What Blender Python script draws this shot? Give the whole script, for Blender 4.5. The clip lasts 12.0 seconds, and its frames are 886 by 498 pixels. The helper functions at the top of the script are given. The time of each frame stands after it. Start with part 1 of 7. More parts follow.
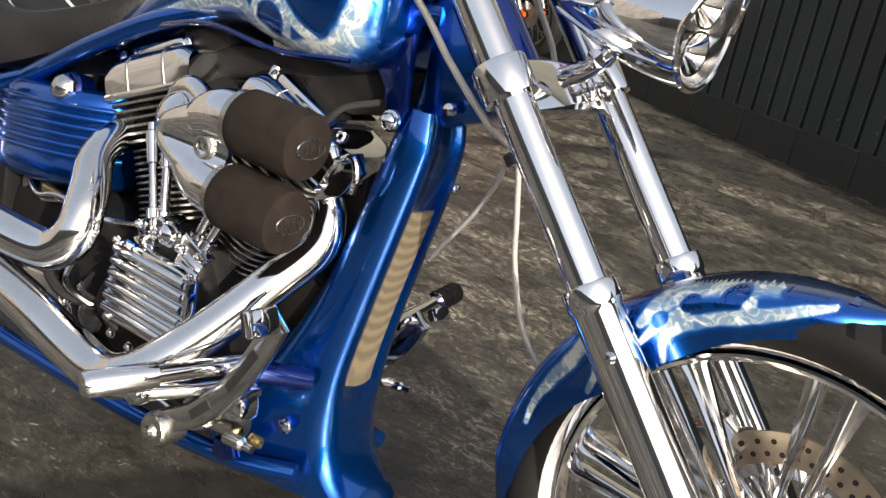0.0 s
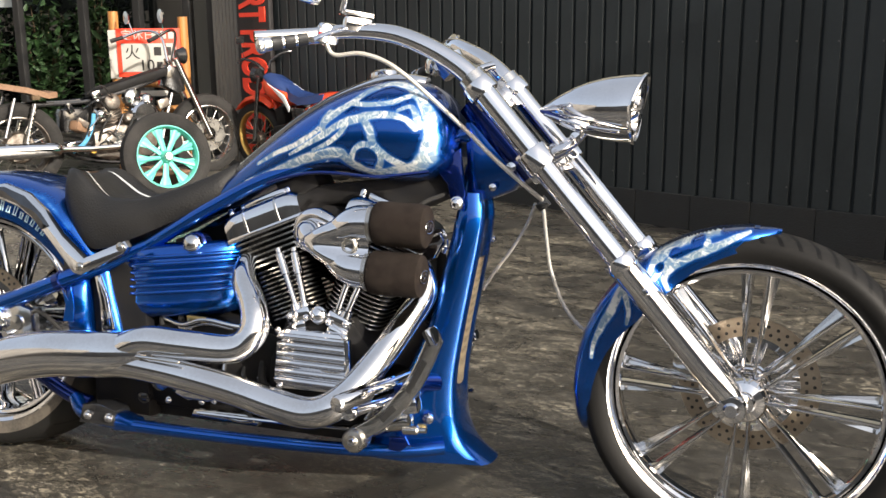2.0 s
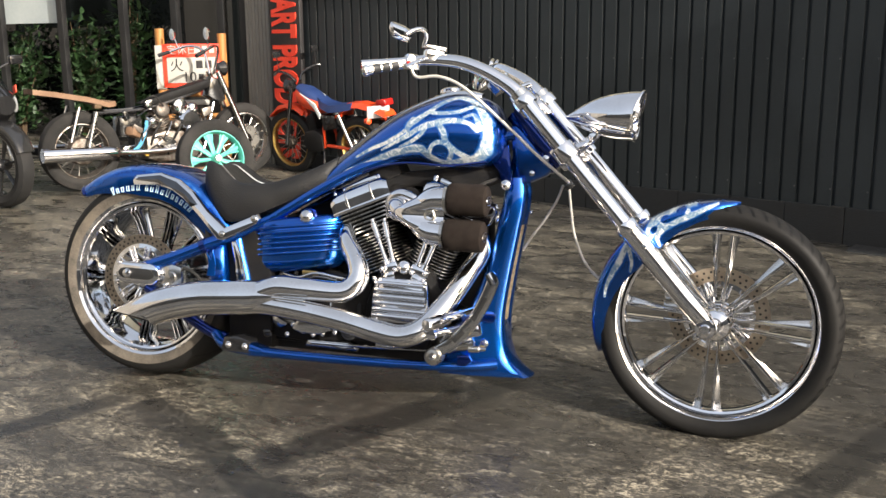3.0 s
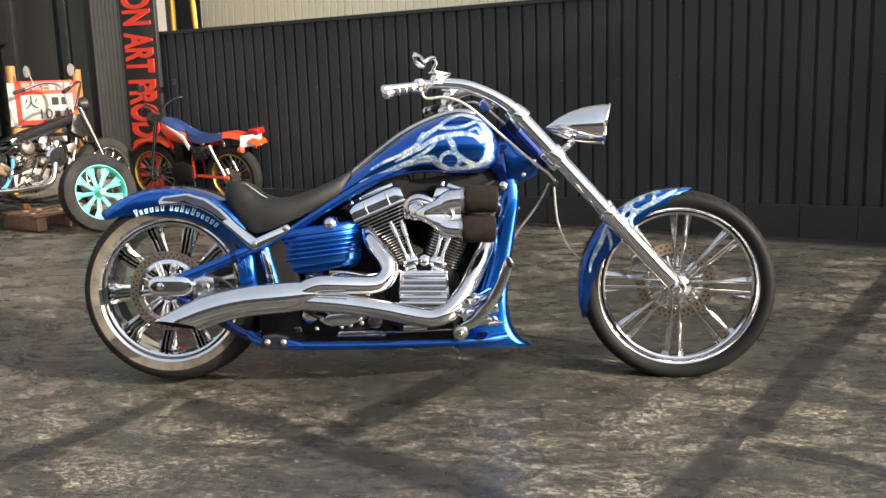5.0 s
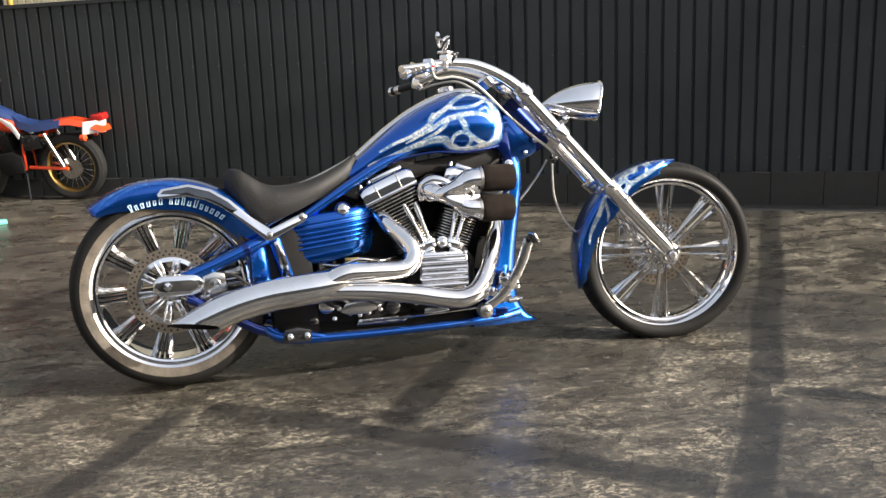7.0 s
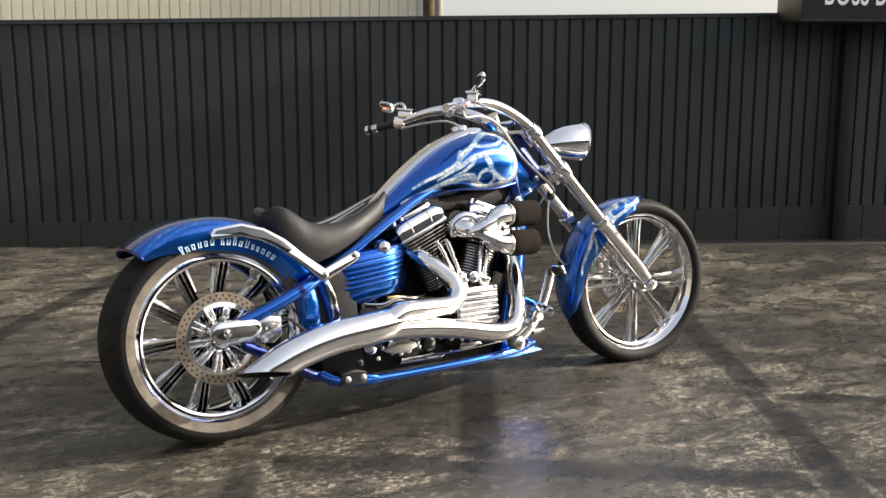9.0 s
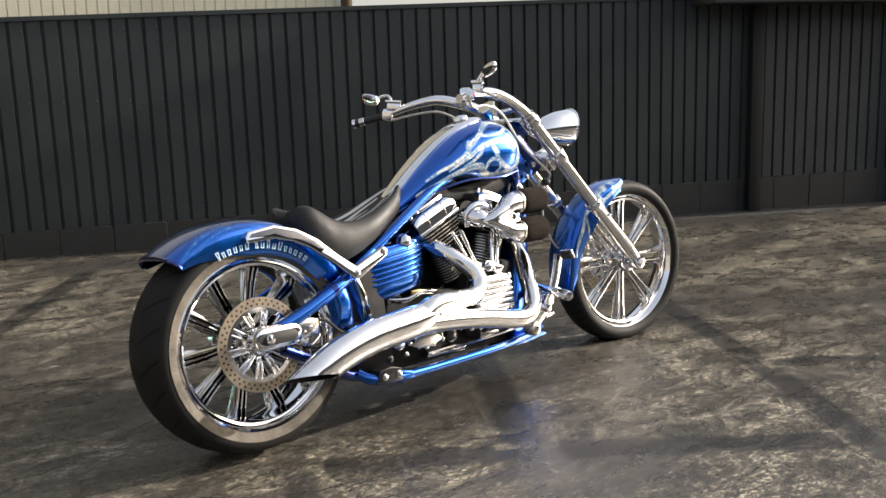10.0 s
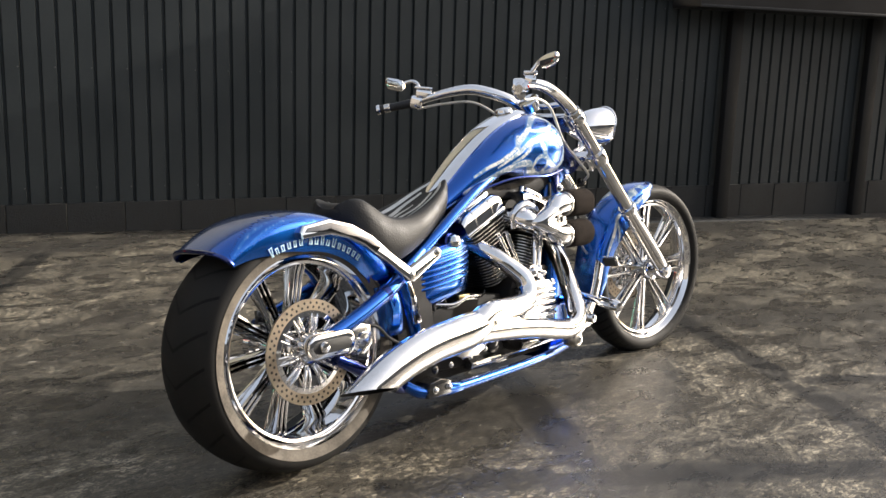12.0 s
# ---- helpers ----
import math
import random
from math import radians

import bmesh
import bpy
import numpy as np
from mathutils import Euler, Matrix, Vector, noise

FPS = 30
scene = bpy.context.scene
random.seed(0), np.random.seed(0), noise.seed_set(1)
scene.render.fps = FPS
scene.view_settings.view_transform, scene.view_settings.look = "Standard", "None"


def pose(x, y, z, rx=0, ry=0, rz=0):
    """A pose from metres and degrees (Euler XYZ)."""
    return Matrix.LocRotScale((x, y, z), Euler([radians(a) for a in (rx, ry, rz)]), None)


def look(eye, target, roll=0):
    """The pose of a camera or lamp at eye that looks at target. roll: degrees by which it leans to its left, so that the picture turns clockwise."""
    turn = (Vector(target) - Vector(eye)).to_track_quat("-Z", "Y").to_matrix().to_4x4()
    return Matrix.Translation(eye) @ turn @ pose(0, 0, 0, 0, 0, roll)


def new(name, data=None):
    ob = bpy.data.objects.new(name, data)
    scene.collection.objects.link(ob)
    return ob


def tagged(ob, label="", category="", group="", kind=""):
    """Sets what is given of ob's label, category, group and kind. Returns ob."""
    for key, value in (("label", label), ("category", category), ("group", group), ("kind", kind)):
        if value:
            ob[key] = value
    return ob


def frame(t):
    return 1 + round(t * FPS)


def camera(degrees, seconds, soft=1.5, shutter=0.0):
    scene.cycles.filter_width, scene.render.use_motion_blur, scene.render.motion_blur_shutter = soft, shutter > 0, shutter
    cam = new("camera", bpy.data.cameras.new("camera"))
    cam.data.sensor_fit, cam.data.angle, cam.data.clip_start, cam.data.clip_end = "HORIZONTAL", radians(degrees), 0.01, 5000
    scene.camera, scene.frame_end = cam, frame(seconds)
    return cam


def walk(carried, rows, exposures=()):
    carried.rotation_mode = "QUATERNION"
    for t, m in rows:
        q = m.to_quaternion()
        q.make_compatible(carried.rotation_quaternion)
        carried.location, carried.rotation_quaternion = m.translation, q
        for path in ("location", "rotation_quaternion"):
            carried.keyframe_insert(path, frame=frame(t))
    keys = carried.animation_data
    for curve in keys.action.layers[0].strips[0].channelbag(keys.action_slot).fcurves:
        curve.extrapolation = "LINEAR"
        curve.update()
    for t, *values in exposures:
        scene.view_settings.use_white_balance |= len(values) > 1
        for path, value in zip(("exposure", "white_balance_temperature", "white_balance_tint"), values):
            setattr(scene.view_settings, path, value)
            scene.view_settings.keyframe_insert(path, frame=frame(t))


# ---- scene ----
cam = camera(49.8, 12.0)
PATH = [
    (0, (2.022, -0.957, 0.982), (0.971, 0.583, 0.260), 10.2),
    (0.5, (2.021, -1.237, 0.990), (1.109, 0.394, 0.278), 0.7),
    (1, (2.030, -1.470, 0.998), (1.145, 0.237, 0.448), -1.0),
    (1.5, (1.960, -1.687, 1.000), (1.186, 0.105, 0.565), -1.0),
    (2, (1.897, -1.901, 1.014), (1.232, -0.065, 0.582), -0.5),
    (2.5, (1.953, -2.307, 1.027), (1.301, -0.463, 0.610), 0.1),
    (3, (1.984, -2.682, 1.072), (1.336, -0.837, 0.654), -0.5),
    (3.2, (1.969, -2.869, 1.030), (1.337, -1.006, 0.666), -1.3),
    (4.8, (1.438, -3.357, 1.053), (1.159, -1.408, 0.702), 0.2),
    (5, (1.328, -3.351, 1.073), (1.144, -1.394, 0.706), -1.9),
    (5.5, (1.071, -3.404, 1.078), (1.043, -1.439, 0.705), -0.2),
    (6, (0.797, -3.457, 1.097), (0.928, -1.501, 0.701), -0.3),
    (6.5, (0.503, -3.371, 1.090), (0.799, -1.437, 0.676), -2.0),
    (6.7, (0.466, -3.338, 1.112), (0.773, -1.410, 0.677), -1.9),
    (8.3, (-0.388, -3.070, 1.090), (0.393, -1.264, 0.732), -2.4),
    (8.5, (-0.487, -3.019, 1.115), (0.337, -1.233, 0.752), -1.1),
    (9, (-0.784, -2.912, 1.103), (0.201, -1.205, 0.758), -0.1),
    (9.5, (-0.995, -2.785, 1.113), (0.127, -1.165, 0.771), -0.2),
    (10, (-1.212, -2.610, 1.123), (0.003, -1.066, 0.748), -1.9),
    (10.5, (-1.397, -2.594, 1.135), (-0.129, -1.096, 0.746), -0.4),
    (11, (-1.377, -2.444, 1.140), (-0.117, -0.946, 0.730), -0.3),
    (11.5, (-1.331, -2.235, 1.126), (-0.072, -0.741, 0.695), 1.2),
    (12, (-1.396, -2.109, 1.113), (-0.031, -0.702, 0.716), 1.7),
]
walk(cam, [(t, look(eye, target, roll)) for t, eye, target, roll in PATH], [(0, 0.30), (1, 0.34), (2.5, 0.46), (4, 0.57), (7, 0.58), (9, 0.53), (12, 0.50)])

from mathutils.bvhtree import BVHTree

# ---- light ----
SUN_DIR = Vector((0.835, -0.385, 0.395)).normalized()      # towards the sun
SUN_EL = math.asin(SUN_DIR.z)
world = bpy.data.worlds.new("sky")
scene.world = world
world.use_nodes = True
wn, wl = world.node_tree.nodes, world.node_tree.links
sky = wn.new("ShaderNodeTexSky")
sky.sky_type = "NISHITA"
sky.sun_disc = False
sky.sun_elevation = SUN_EL
sky.sun_rotation = math.atan2(SUN_DIR.x, SUN_DIR.y)
sky.dust_density = 5.5
sky.air_density = 0.8
sky.ozone_density = 0.5
haze = wn.new("ShaderNodeMix")                      # thin white haze over the whole sky
haze.data_type = "RGBA"
haze.blend_type = "ADD"
haze.inputs["Factor"].default_value = 1.0
haze.inputs["B"].default_value = (1.9, 1.9, 1.85, 1)
wl.new(sky.outputs[0], haze.inputs["A"])
wl.new(haze.outputs["Result"], wn["Background"].inputs[0])
wn["Background"].inputs[1].default_value = 0.14
sun = new("sun", bpy.data.lights.new("sun", "SUN"))
sun.data.energy = 5.2
sun.data.angle = radians(0.6)
sun.data.color = (1.0, 0.94, 0.86)
sun.matrix_world = look(SUN_DIR * 30, (0, 0, 0))
scene.view_settings.exposure = 0.50

FLOOR = -0.08                                       # foot of the walls, under the ground


def lie(x, y):
    """Height of the yard: it falls gently away from the shop for drainage."""
    x, y = max(-8, min(8, x)), max(-8, min(8, y))
    return -0.018 - 0.0118 * x + 0.0191 * y


# ---- materials ----
def material(name, base, rough=0.5, metal=0.0, base2=None, scale=8.0, fine=120.0, bump=0.0, bump_scale=60.0,
             coat=0.0, rough2=None, stretch=(1, 1, 1), spec=0.5):
    """A surface with two scales of variation: a broad one between base and base2, and a fine grain."""
    m = bpy.data.materials.new(name)
    m.use_nodes = True
    n, l = m.node_tree.nodes, m.node_tree.links
    b = n["Principled BSDF"]
    b.inputs["Metallic"].default_value = metal
    b.inputs["Specular IOR Level"].default_value = spec
    b.inputs["Coat Weight"].default_value = coat
    b.inputs["Coat Roughness"].default_value = 0.03
    tc = n.new("ShaderNodeTexCoord")
    mp = n.new("ShaderNodeMapping")
    mp.inputs["Scale"].default_value = stretch
    l.new(tc.outputs["Object"], mp.inputs[0])
    n1 = n.new("ShaderNodeTexNoise")
    n1.inputs["Scale"].default_value, n1.inputs["Detail"].default_value = scale, 5
    l.new(mp.outputs[0], n1.inputs["Vector"])
    n2 = n.new("ShaderNodeTexNoise")
    n2.inputs["Scale"].default_value, n2.inputs["Detail"].default_value = fine, 3
    l.new(mp.outputs[0], n2.inputs["Vector"])
    mx = n.new("ShaderNodeMix")
    mx.data_type = "RGBA"
    base2 = base2 or tuple(c * 0.8 for c in base)
    mx.inputs["A"].default_value, mx.inputs["B"].default_value = (*base, 1), (*base2, 1)
    ad = n.new("ShaderNodeMath")
    ad.operation = "MULTIPLY_ADD"
    ad.inputs[1].default_value, ad.inputs[2].default_value = 0.35, -0.17
    l.new(n2.outputs[0], ad.inputs[0])
    sm = n.new("ShaderNodeMath")
    sm.operation = "ADD"
    l.new(n1.outputs[0], sm.inputs[0])
    l.new(ad.outputs[0], sm.inputs[1])
    rp = n.new("ShaderNodeMapRange")
    rp.inputs["From Min"].default_value, rp.inputs["From Max"].default_value = 0.35, 0.65
    l.new(sm.outputs[0], rp.inputs[0])
    l.new(rp.outputs[0], mx.inputs["Factor"])
    l.new(mx.outputs["Result"], b.inputs["Base Color"])
    rr = n.new("ShaderNodeMapRange")
    rr.inputs["To Min"].default_value = rough
    rr.inputs["To Max"].default_value = rough2 if rough2 is not None else min(1, rough * 1.3)
    l.new(rp.outputs[0], rr.inputs[0])
    l.new(rr.outputs[0], b.inputs["Roughness"])
    if bump:
        nb = n.new("ShaderNodeTexNoise")
        nb.inputs["Scale"].default_value, nb.inputs["Detail"].default_value = bump_scale, 4
        l.new(mp.outputs[0], nb.inputs["Vector"])
        bp = n.new("ShaderNodeBump")
        bp.inputs["Strength"].default_value, bp.inputs["Distance"].default_value = bump, 0.01
        l.new(nb.outputs[0], bp.inputs["Height"])
        l.new(bp.outputs[0], b.inputs["Normal"])
    return m


CHROME = material("chrome", (0.86, 0.86, 0.87), 0.035, 1.0, (0.80, 0.80, 0.81), 14, 200, rough2=0.07)
PIPE = material("polished_exhaust_chrome", (0.84, 0.84, 0.84), 0.06, 1.0, (0.76, 0.75, 0.74), 10, 160, rough2=0.11)
CHROME_DULL = material("polished_alloy", (0.72, 0.72, 0.71), 0.10, 1.0, (0.62, 0.61, 0.58), 14, 200, rough2=0.2)
STEEL = material("brushed_steel", (0.58, 0.57, 0.54), 0.22, 1.0, (0.48, 0.46, 0.42), 20, 300, rough2=0.35)
DISC_STEEL = material("disc_steel", (0.50, 0.43, 0.34), 0.30, 1.0, (0.40, 0.33, 0.25), 24, 300, rough2=0.38)
BLUE = material("candy_blue_paint", (0.001, 0.108, 0.50), 0.20, 0.95, (0.001, 0.086, 0.42), 3, 900, coat=1.0)
BLUE_DEEP = material("deep_blue_paint", (0.001, 0.024, 0.20), 0.17, 0.9, (0.001, 0.018, 0.16), 3, 900, coat=1.0)
BLACK_GLOSS = material("black_paint", (0.012, 0.012, 0.013), 0.15, 0.0, (0.02, 0.02, 0.02), 6, 200, coat=0.5)
BLACK_CASE = material("black_crinkle_metal", (0.005, 0.005, 0.006), 0.55, 0.0, (0.010, 0.009, 0.008), 15, 400, spec=0.2, bump=0.2, bump_scale=500)
FIN_BLACK = material("black_fin", (0.012, 0.012, 0.012), 0.5, 0.1, (0.02, 0.02, 0.02), 15, 300)
FOAM = material("filter_foam", (0.020, 0.015, 0.013), 0.95, 0.0, (0.030, 0.024, 0.020), 30, 700, bump=0.6, bump_scale=900, spec=0.1)
RUBBER = material("black_rubber", (0.012, 0.012, 0.012), 0.62, 0.0, (0.020, 0.019, 0.018), 10, 240, bump=0.15, bump_scale=300, spec=0.3)
GRIP = material("grip_rubber", (0.015, 0.015, 0.016), 0.5, 0.0, None, 40, 300)
CABLE = material("clear_coated_cable", (0.62, 0.60, 0.55), 0.3, 0.3, (0.52, 0.49, 0.43), 30, 300)
BRASS = material("brass_fitting", (0.62, 0.45, 0.18), 0.25, 1.0, None, 30, 300)
LENS = material("lamp_reflector", (0.82, 0.82, 0.82), 0.12, 1.0, (0.7, 0.7, 0.7), 30, 300)
RED_LENS = material("red_plastic", (0.55, 0.02, 0.015), 0.2, 0.0, (0.42, 0.015, 0.012), 20, 200, coat=0.5)
WHITE_PAINT = material("white_paint", (0.78, 0.79, 0.78), 0.4, 0.0, (0.68, 0.69, 0.68), 10, 200)
SILVER_DECO = material("satin_silver", (0.66, 0.67, 0.66), 0.30, 0.4, (0.55, 0.56, 0.55), 20, 200)
# chrome with its dark reflection put into the base colour
DARK_MIRROR = material("dark_reflecting_chrome", (0.16, 0.165, 0.17), 0.08, 1.0, (0.12, 0.12, 0.125), 14, 200, rough2=0.14)
PALE_BLUE = material("pale_blue_lettering", (0.55, 0.74, 0.82), 0.35, 0.0, (0.42, 0.62, 0.74), 60, 300, coat=0.6)


def nodes_of(m):
    return m.node_tree.nodes, m.node_tree.links, m.node_tree.nodes["Principled BSDF"]


def flame_material():
    m = bpy.data.materials.new("silver_flame_paint")
    m.use_nodes = True
    n, l, b = nodes_of(m)
    tc = n.new("ShaderNodeTexCoord")
    # smoky marbling: warped pale strands over a cloudy grey-blue
    def cloud(scale, detail, dist):
        q = n.new("ShaderNodeTexNoise")
        q.inputs["Scale"].default_value, q.inputs["Detail"].default_value = scale, detail
        q.inputs["Distortion"].default_value = dist
        l.new(tc.outputs["Object"], q.inputs["Vector"])
        return q.outputs[0]

    def fold(x, scale, hi):
        q = n.new("ShaderNodeMath")
        q.operation = "SUBTRACT"
        q.inputs[1].default_value = 0.5
        l.new(x, q.inputs[0])
        w = n.new("ShaderNodeMath")
        w.operation = "ABSOLUTE"
        l.new(q.outputs[0], w.inputs[0])
        r = n.new("ShaderNodeMapRange")
        r.inputs["From Min"].default_value, r.inputs["From Max"].default_value = 0.0, scale
        r.inputs["To Min"].default_value, r.inputs["To Max"].default_value = hi, 0.0
        l.new(w.outputs[0], r.inputs[0])
        return r.outputs[0]

    def plus(x, y):
        q = n.new("ShaderNodeMath")
        q.operation = "ADD"
        l.new(x, q.inputs[0])
        l.new(y, q.inputs[1])
        return q.outputs[0]
    tone = plus(plus(fold(cloud(26, 2, 0.8), 0.06, 0.46), fold(cloud(46, 2, 1.0), 0.07, 0.30)), cloud(14, 3, 0.3))
    mx = n.new("ShaderNodeValToRGB")
    mx.color_ramp.elements[0].color, mx.color_ramp.elements[0].position = (0.06, 0.17, 0.38, 1), 0.30
    mx.color_ramp.elements[1].color, mx.color_ramp.elements[1].position = (0.74, 0.78, 0.76, 1), 0.98
    e = mx.color_ramp.elements.new(0.60)
    e.color = (0.27, 0.38, 0.47, 1)
    l.new(tone, mx.inputs[0])
    soft = n.new("ShaderNodeAttribute")
    soft.attribute_name = "soft"
    hz = n.new("ShaderNodeTexNoise")
    hz.inputs["Scale"].default_value = 42
    l.new(tc.outputs["Object"], hz.inputs["Vector"])
    sm = n.new("ShaderNodeMath")
    sm.operation = "MULTIPLY_ADD"
    sm.inputs[1].default_value, sm.inputs[2].default_value = 0.5, -0.25
    l.new(hz.outputs[0], sm.inputs[0])
    ad = n.new("ShaderNodeMath")
    ad.operation = "ADD"
    l.new(soft.outputs["Fac"], ad.inputs[0])
    l.new(sm.outputs[0], ad.inputs[1])
    edge = n.new("ShaderNodeMapRange")
    edge.inputs["From Min"].default_value, edge.inputs["From Max"].default_value = 0.12, 0.50
    l.new(ad.outputs[0], edge.inputs[0])
    air = n.new("ShaderNodeMix")
    air.data_type = "RGBA"
    air.inputs["A"].default_value = (0.001, 0.100, 0.47, 1)
    l.new(edge.outputs[0], air.inputs["Factor"])
    core = n.new("ShaderNodeMapRange")
    core.inputs["From Min"].default_value, core.inputs["From Max"].default_value = 0.24, 0.52
    l.new(ad.outputs[0], core.inputs[0])
    glow = n.new("ShaderNodeMix")                 # a pale blue airbrushed haze round the white core
    glow.data_type = "RGBA"
    glow.inputs["A"].default_value = (0.03, 0.24, 0.62, 1)
    l.new(core.outputs[0], glow.inputs["Factor"])
    l.new(mx.outputs["Color"], glow.inputs["B"])
    l.new(glow.outputs["Result"], air.inputs["B"])
    l.new(air.outputs["Result"], b.inputs["Base Color"])
    met = n.new("ShaderNodeMapRange")
    met.inputs["To Min"].default_value, met.inputs["To Max"].default_value = 0.9, 0.2
    l.new(edge.outputs[0], met.inputs[0])
    l.new(met.outputs[0], b.inputs["Metallic"])
    b.inputs["Roughness"].default_value = 0.28
    b.inputs["Coat Weight"].default_value = 1.0
    return m


FLAME = flame_material()


def leather_material():
    """Black hide with a fine embossed grain."""
    m = material("black_embossed_leather", (0.008, 0.0078, 0.0076), 0.47, 0.0, (0.011, 0.0105, 0.010), 12, 300, spec=0.4)
    n, l, b = nodes_of(m)
    tc = n.new("ShaderNodeTexCoord")
    v = n.new("ShaderNodeTexVoronoi")
    v.feature = "DISTANCE_TO_EDGE"
    v.inputs["Scale"].default_value = 125
    l.new(tc.outputs["Object"], v.inputs["Vector"])
    bp = n.new("ShaderNodeBump")
    bp.inputs["Strength"].default_value, bp.inputs["Distance"].default_value = 0.55, 0.0016
    l.new(v.outputs["Distance"], bp.inputs["Height"])
    l.new(bp.outputs[0], b.inputs["Normal"])
    return m


LEATHER = leather_material()


def tread_material(name, count, slant, width):
    """Rubber with slanted grooves cut across the crown: made from the angle round the axle."""
    m = material(name, (0.009, 0.0087, 0.0083), 0.55, 0.0, (0.0155, 0.0148, 0.0136), 6, 200, spec=0.18)
    n, l, b = nodes_of(m)
    tc = n.new("ShaderNodeTexCoord")
    sp = n.new("ShaderNodeSeparateXYZ")
    l.new(tc.outputs["Object"], sp.inputs[0])

    def math2(op, a, c):
        q = n.new("ShaderNodeMath")
        q.operation = op
        for i, s in enumerate((a, c)):
            if isinstance(s, (int, float)):
                q.inputs[i].default_value = s
            elif s is not None:
                l.new(s, q.inputs[i])
        return q.outputs[0]
    ang = math2("ARCTAN2", sp.outputs[2], sp.outputs[0])
    turn = math2("MULTIPLY", ang, count / (2 * math.pi))
    ay = math2("ABSOLUTE", sp.outputs[1], None)
    sw = math2("SINE", math2("MULTIPLY", sp.outputs[1], slant * 0.7), None)
    ph = math2("ADD", turn, math2("ADD", math2("MULTIPLY", ay, slant), math2("MULTIPLY", sw, 0.25)))
    fr = math2("FRACT", ph, None)
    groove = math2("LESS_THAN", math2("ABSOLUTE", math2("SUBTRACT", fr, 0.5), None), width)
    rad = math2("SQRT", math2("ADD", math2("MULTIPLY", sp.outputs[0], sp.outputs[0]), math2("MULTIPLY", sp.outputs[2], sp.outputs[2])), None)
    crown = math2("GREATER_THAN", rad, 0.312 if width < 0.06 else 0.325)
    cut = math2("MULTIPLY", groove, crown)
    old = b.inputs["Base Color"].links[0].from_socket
    # shade inside the grooves, painted as a near-black base colour
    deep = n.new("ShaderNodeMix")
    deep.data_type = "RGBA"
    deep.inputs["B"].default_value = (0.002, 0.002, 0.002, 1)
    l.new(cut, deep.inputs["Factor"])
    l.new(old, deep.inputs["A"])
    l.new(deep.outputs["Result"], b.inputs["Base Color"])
    bp = n.new("ShaderNodeBump")
    bp.invert = True
    bp.inputs["Strength"].default_value, bp.inputs["Distance"].default_value = 1.0, 0.004
    l.new(cut, bp.inputs["Height"])
    l.new(bp.outputs[0], b.inputs["Normal"])
    return m


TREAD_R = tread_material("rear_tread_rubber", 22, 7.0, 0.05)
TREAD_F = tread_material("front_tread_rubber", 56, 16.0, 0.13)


def mesh_panel_material():
    """A woven wire screen."""
    m = bpy.data.materials.new("wire_screen")
    m.use_nodes = True
    n, l, b = nodes_of(m)
    tc = n.new("ShaderNodeTexCoord")
    v = n.new("ShaderNodeTexVoronoi")
    v.inputs["Scale"].default_value = 380
    v.inputs["Randomness"].default_value = 0.0
    l.new(tc.outputs["Object"], v.inputs["Vector"])
    rp = n.new("ShaderNodeValToRGB")
    rp.color_ramp.elements[0].color, rp.color_ramp.elements[0].position = (0.05, 0.04, 0.03, 1), 0.30
    rp.color_ramp.elements[1].color, rp.color_ramp.elements[1].position = (0.52, 0.43, 0.28, 1), 0.42
    l.new(v.outputs["Distance"], rp.inputs[0])
    l.new(rp.outputs[0], b.inputs["Base Color"])
    b.inputs["Metallic"].default_value = 0.7
    b.inputs["Roughness"].default_value = 0.4
    bp = n.new("ShaderNodeBump")
    bp.inputs["Strength"].default_value, bp.inputs["Distance"].default_value = 0.6, 0.001
    l.new(v.outputs["Distance"], bp.inputs["Height"])
    l.new(bp.outputs[0], b.inputs["Normal"])
    return m


SCREEN = mesh_panel_material()


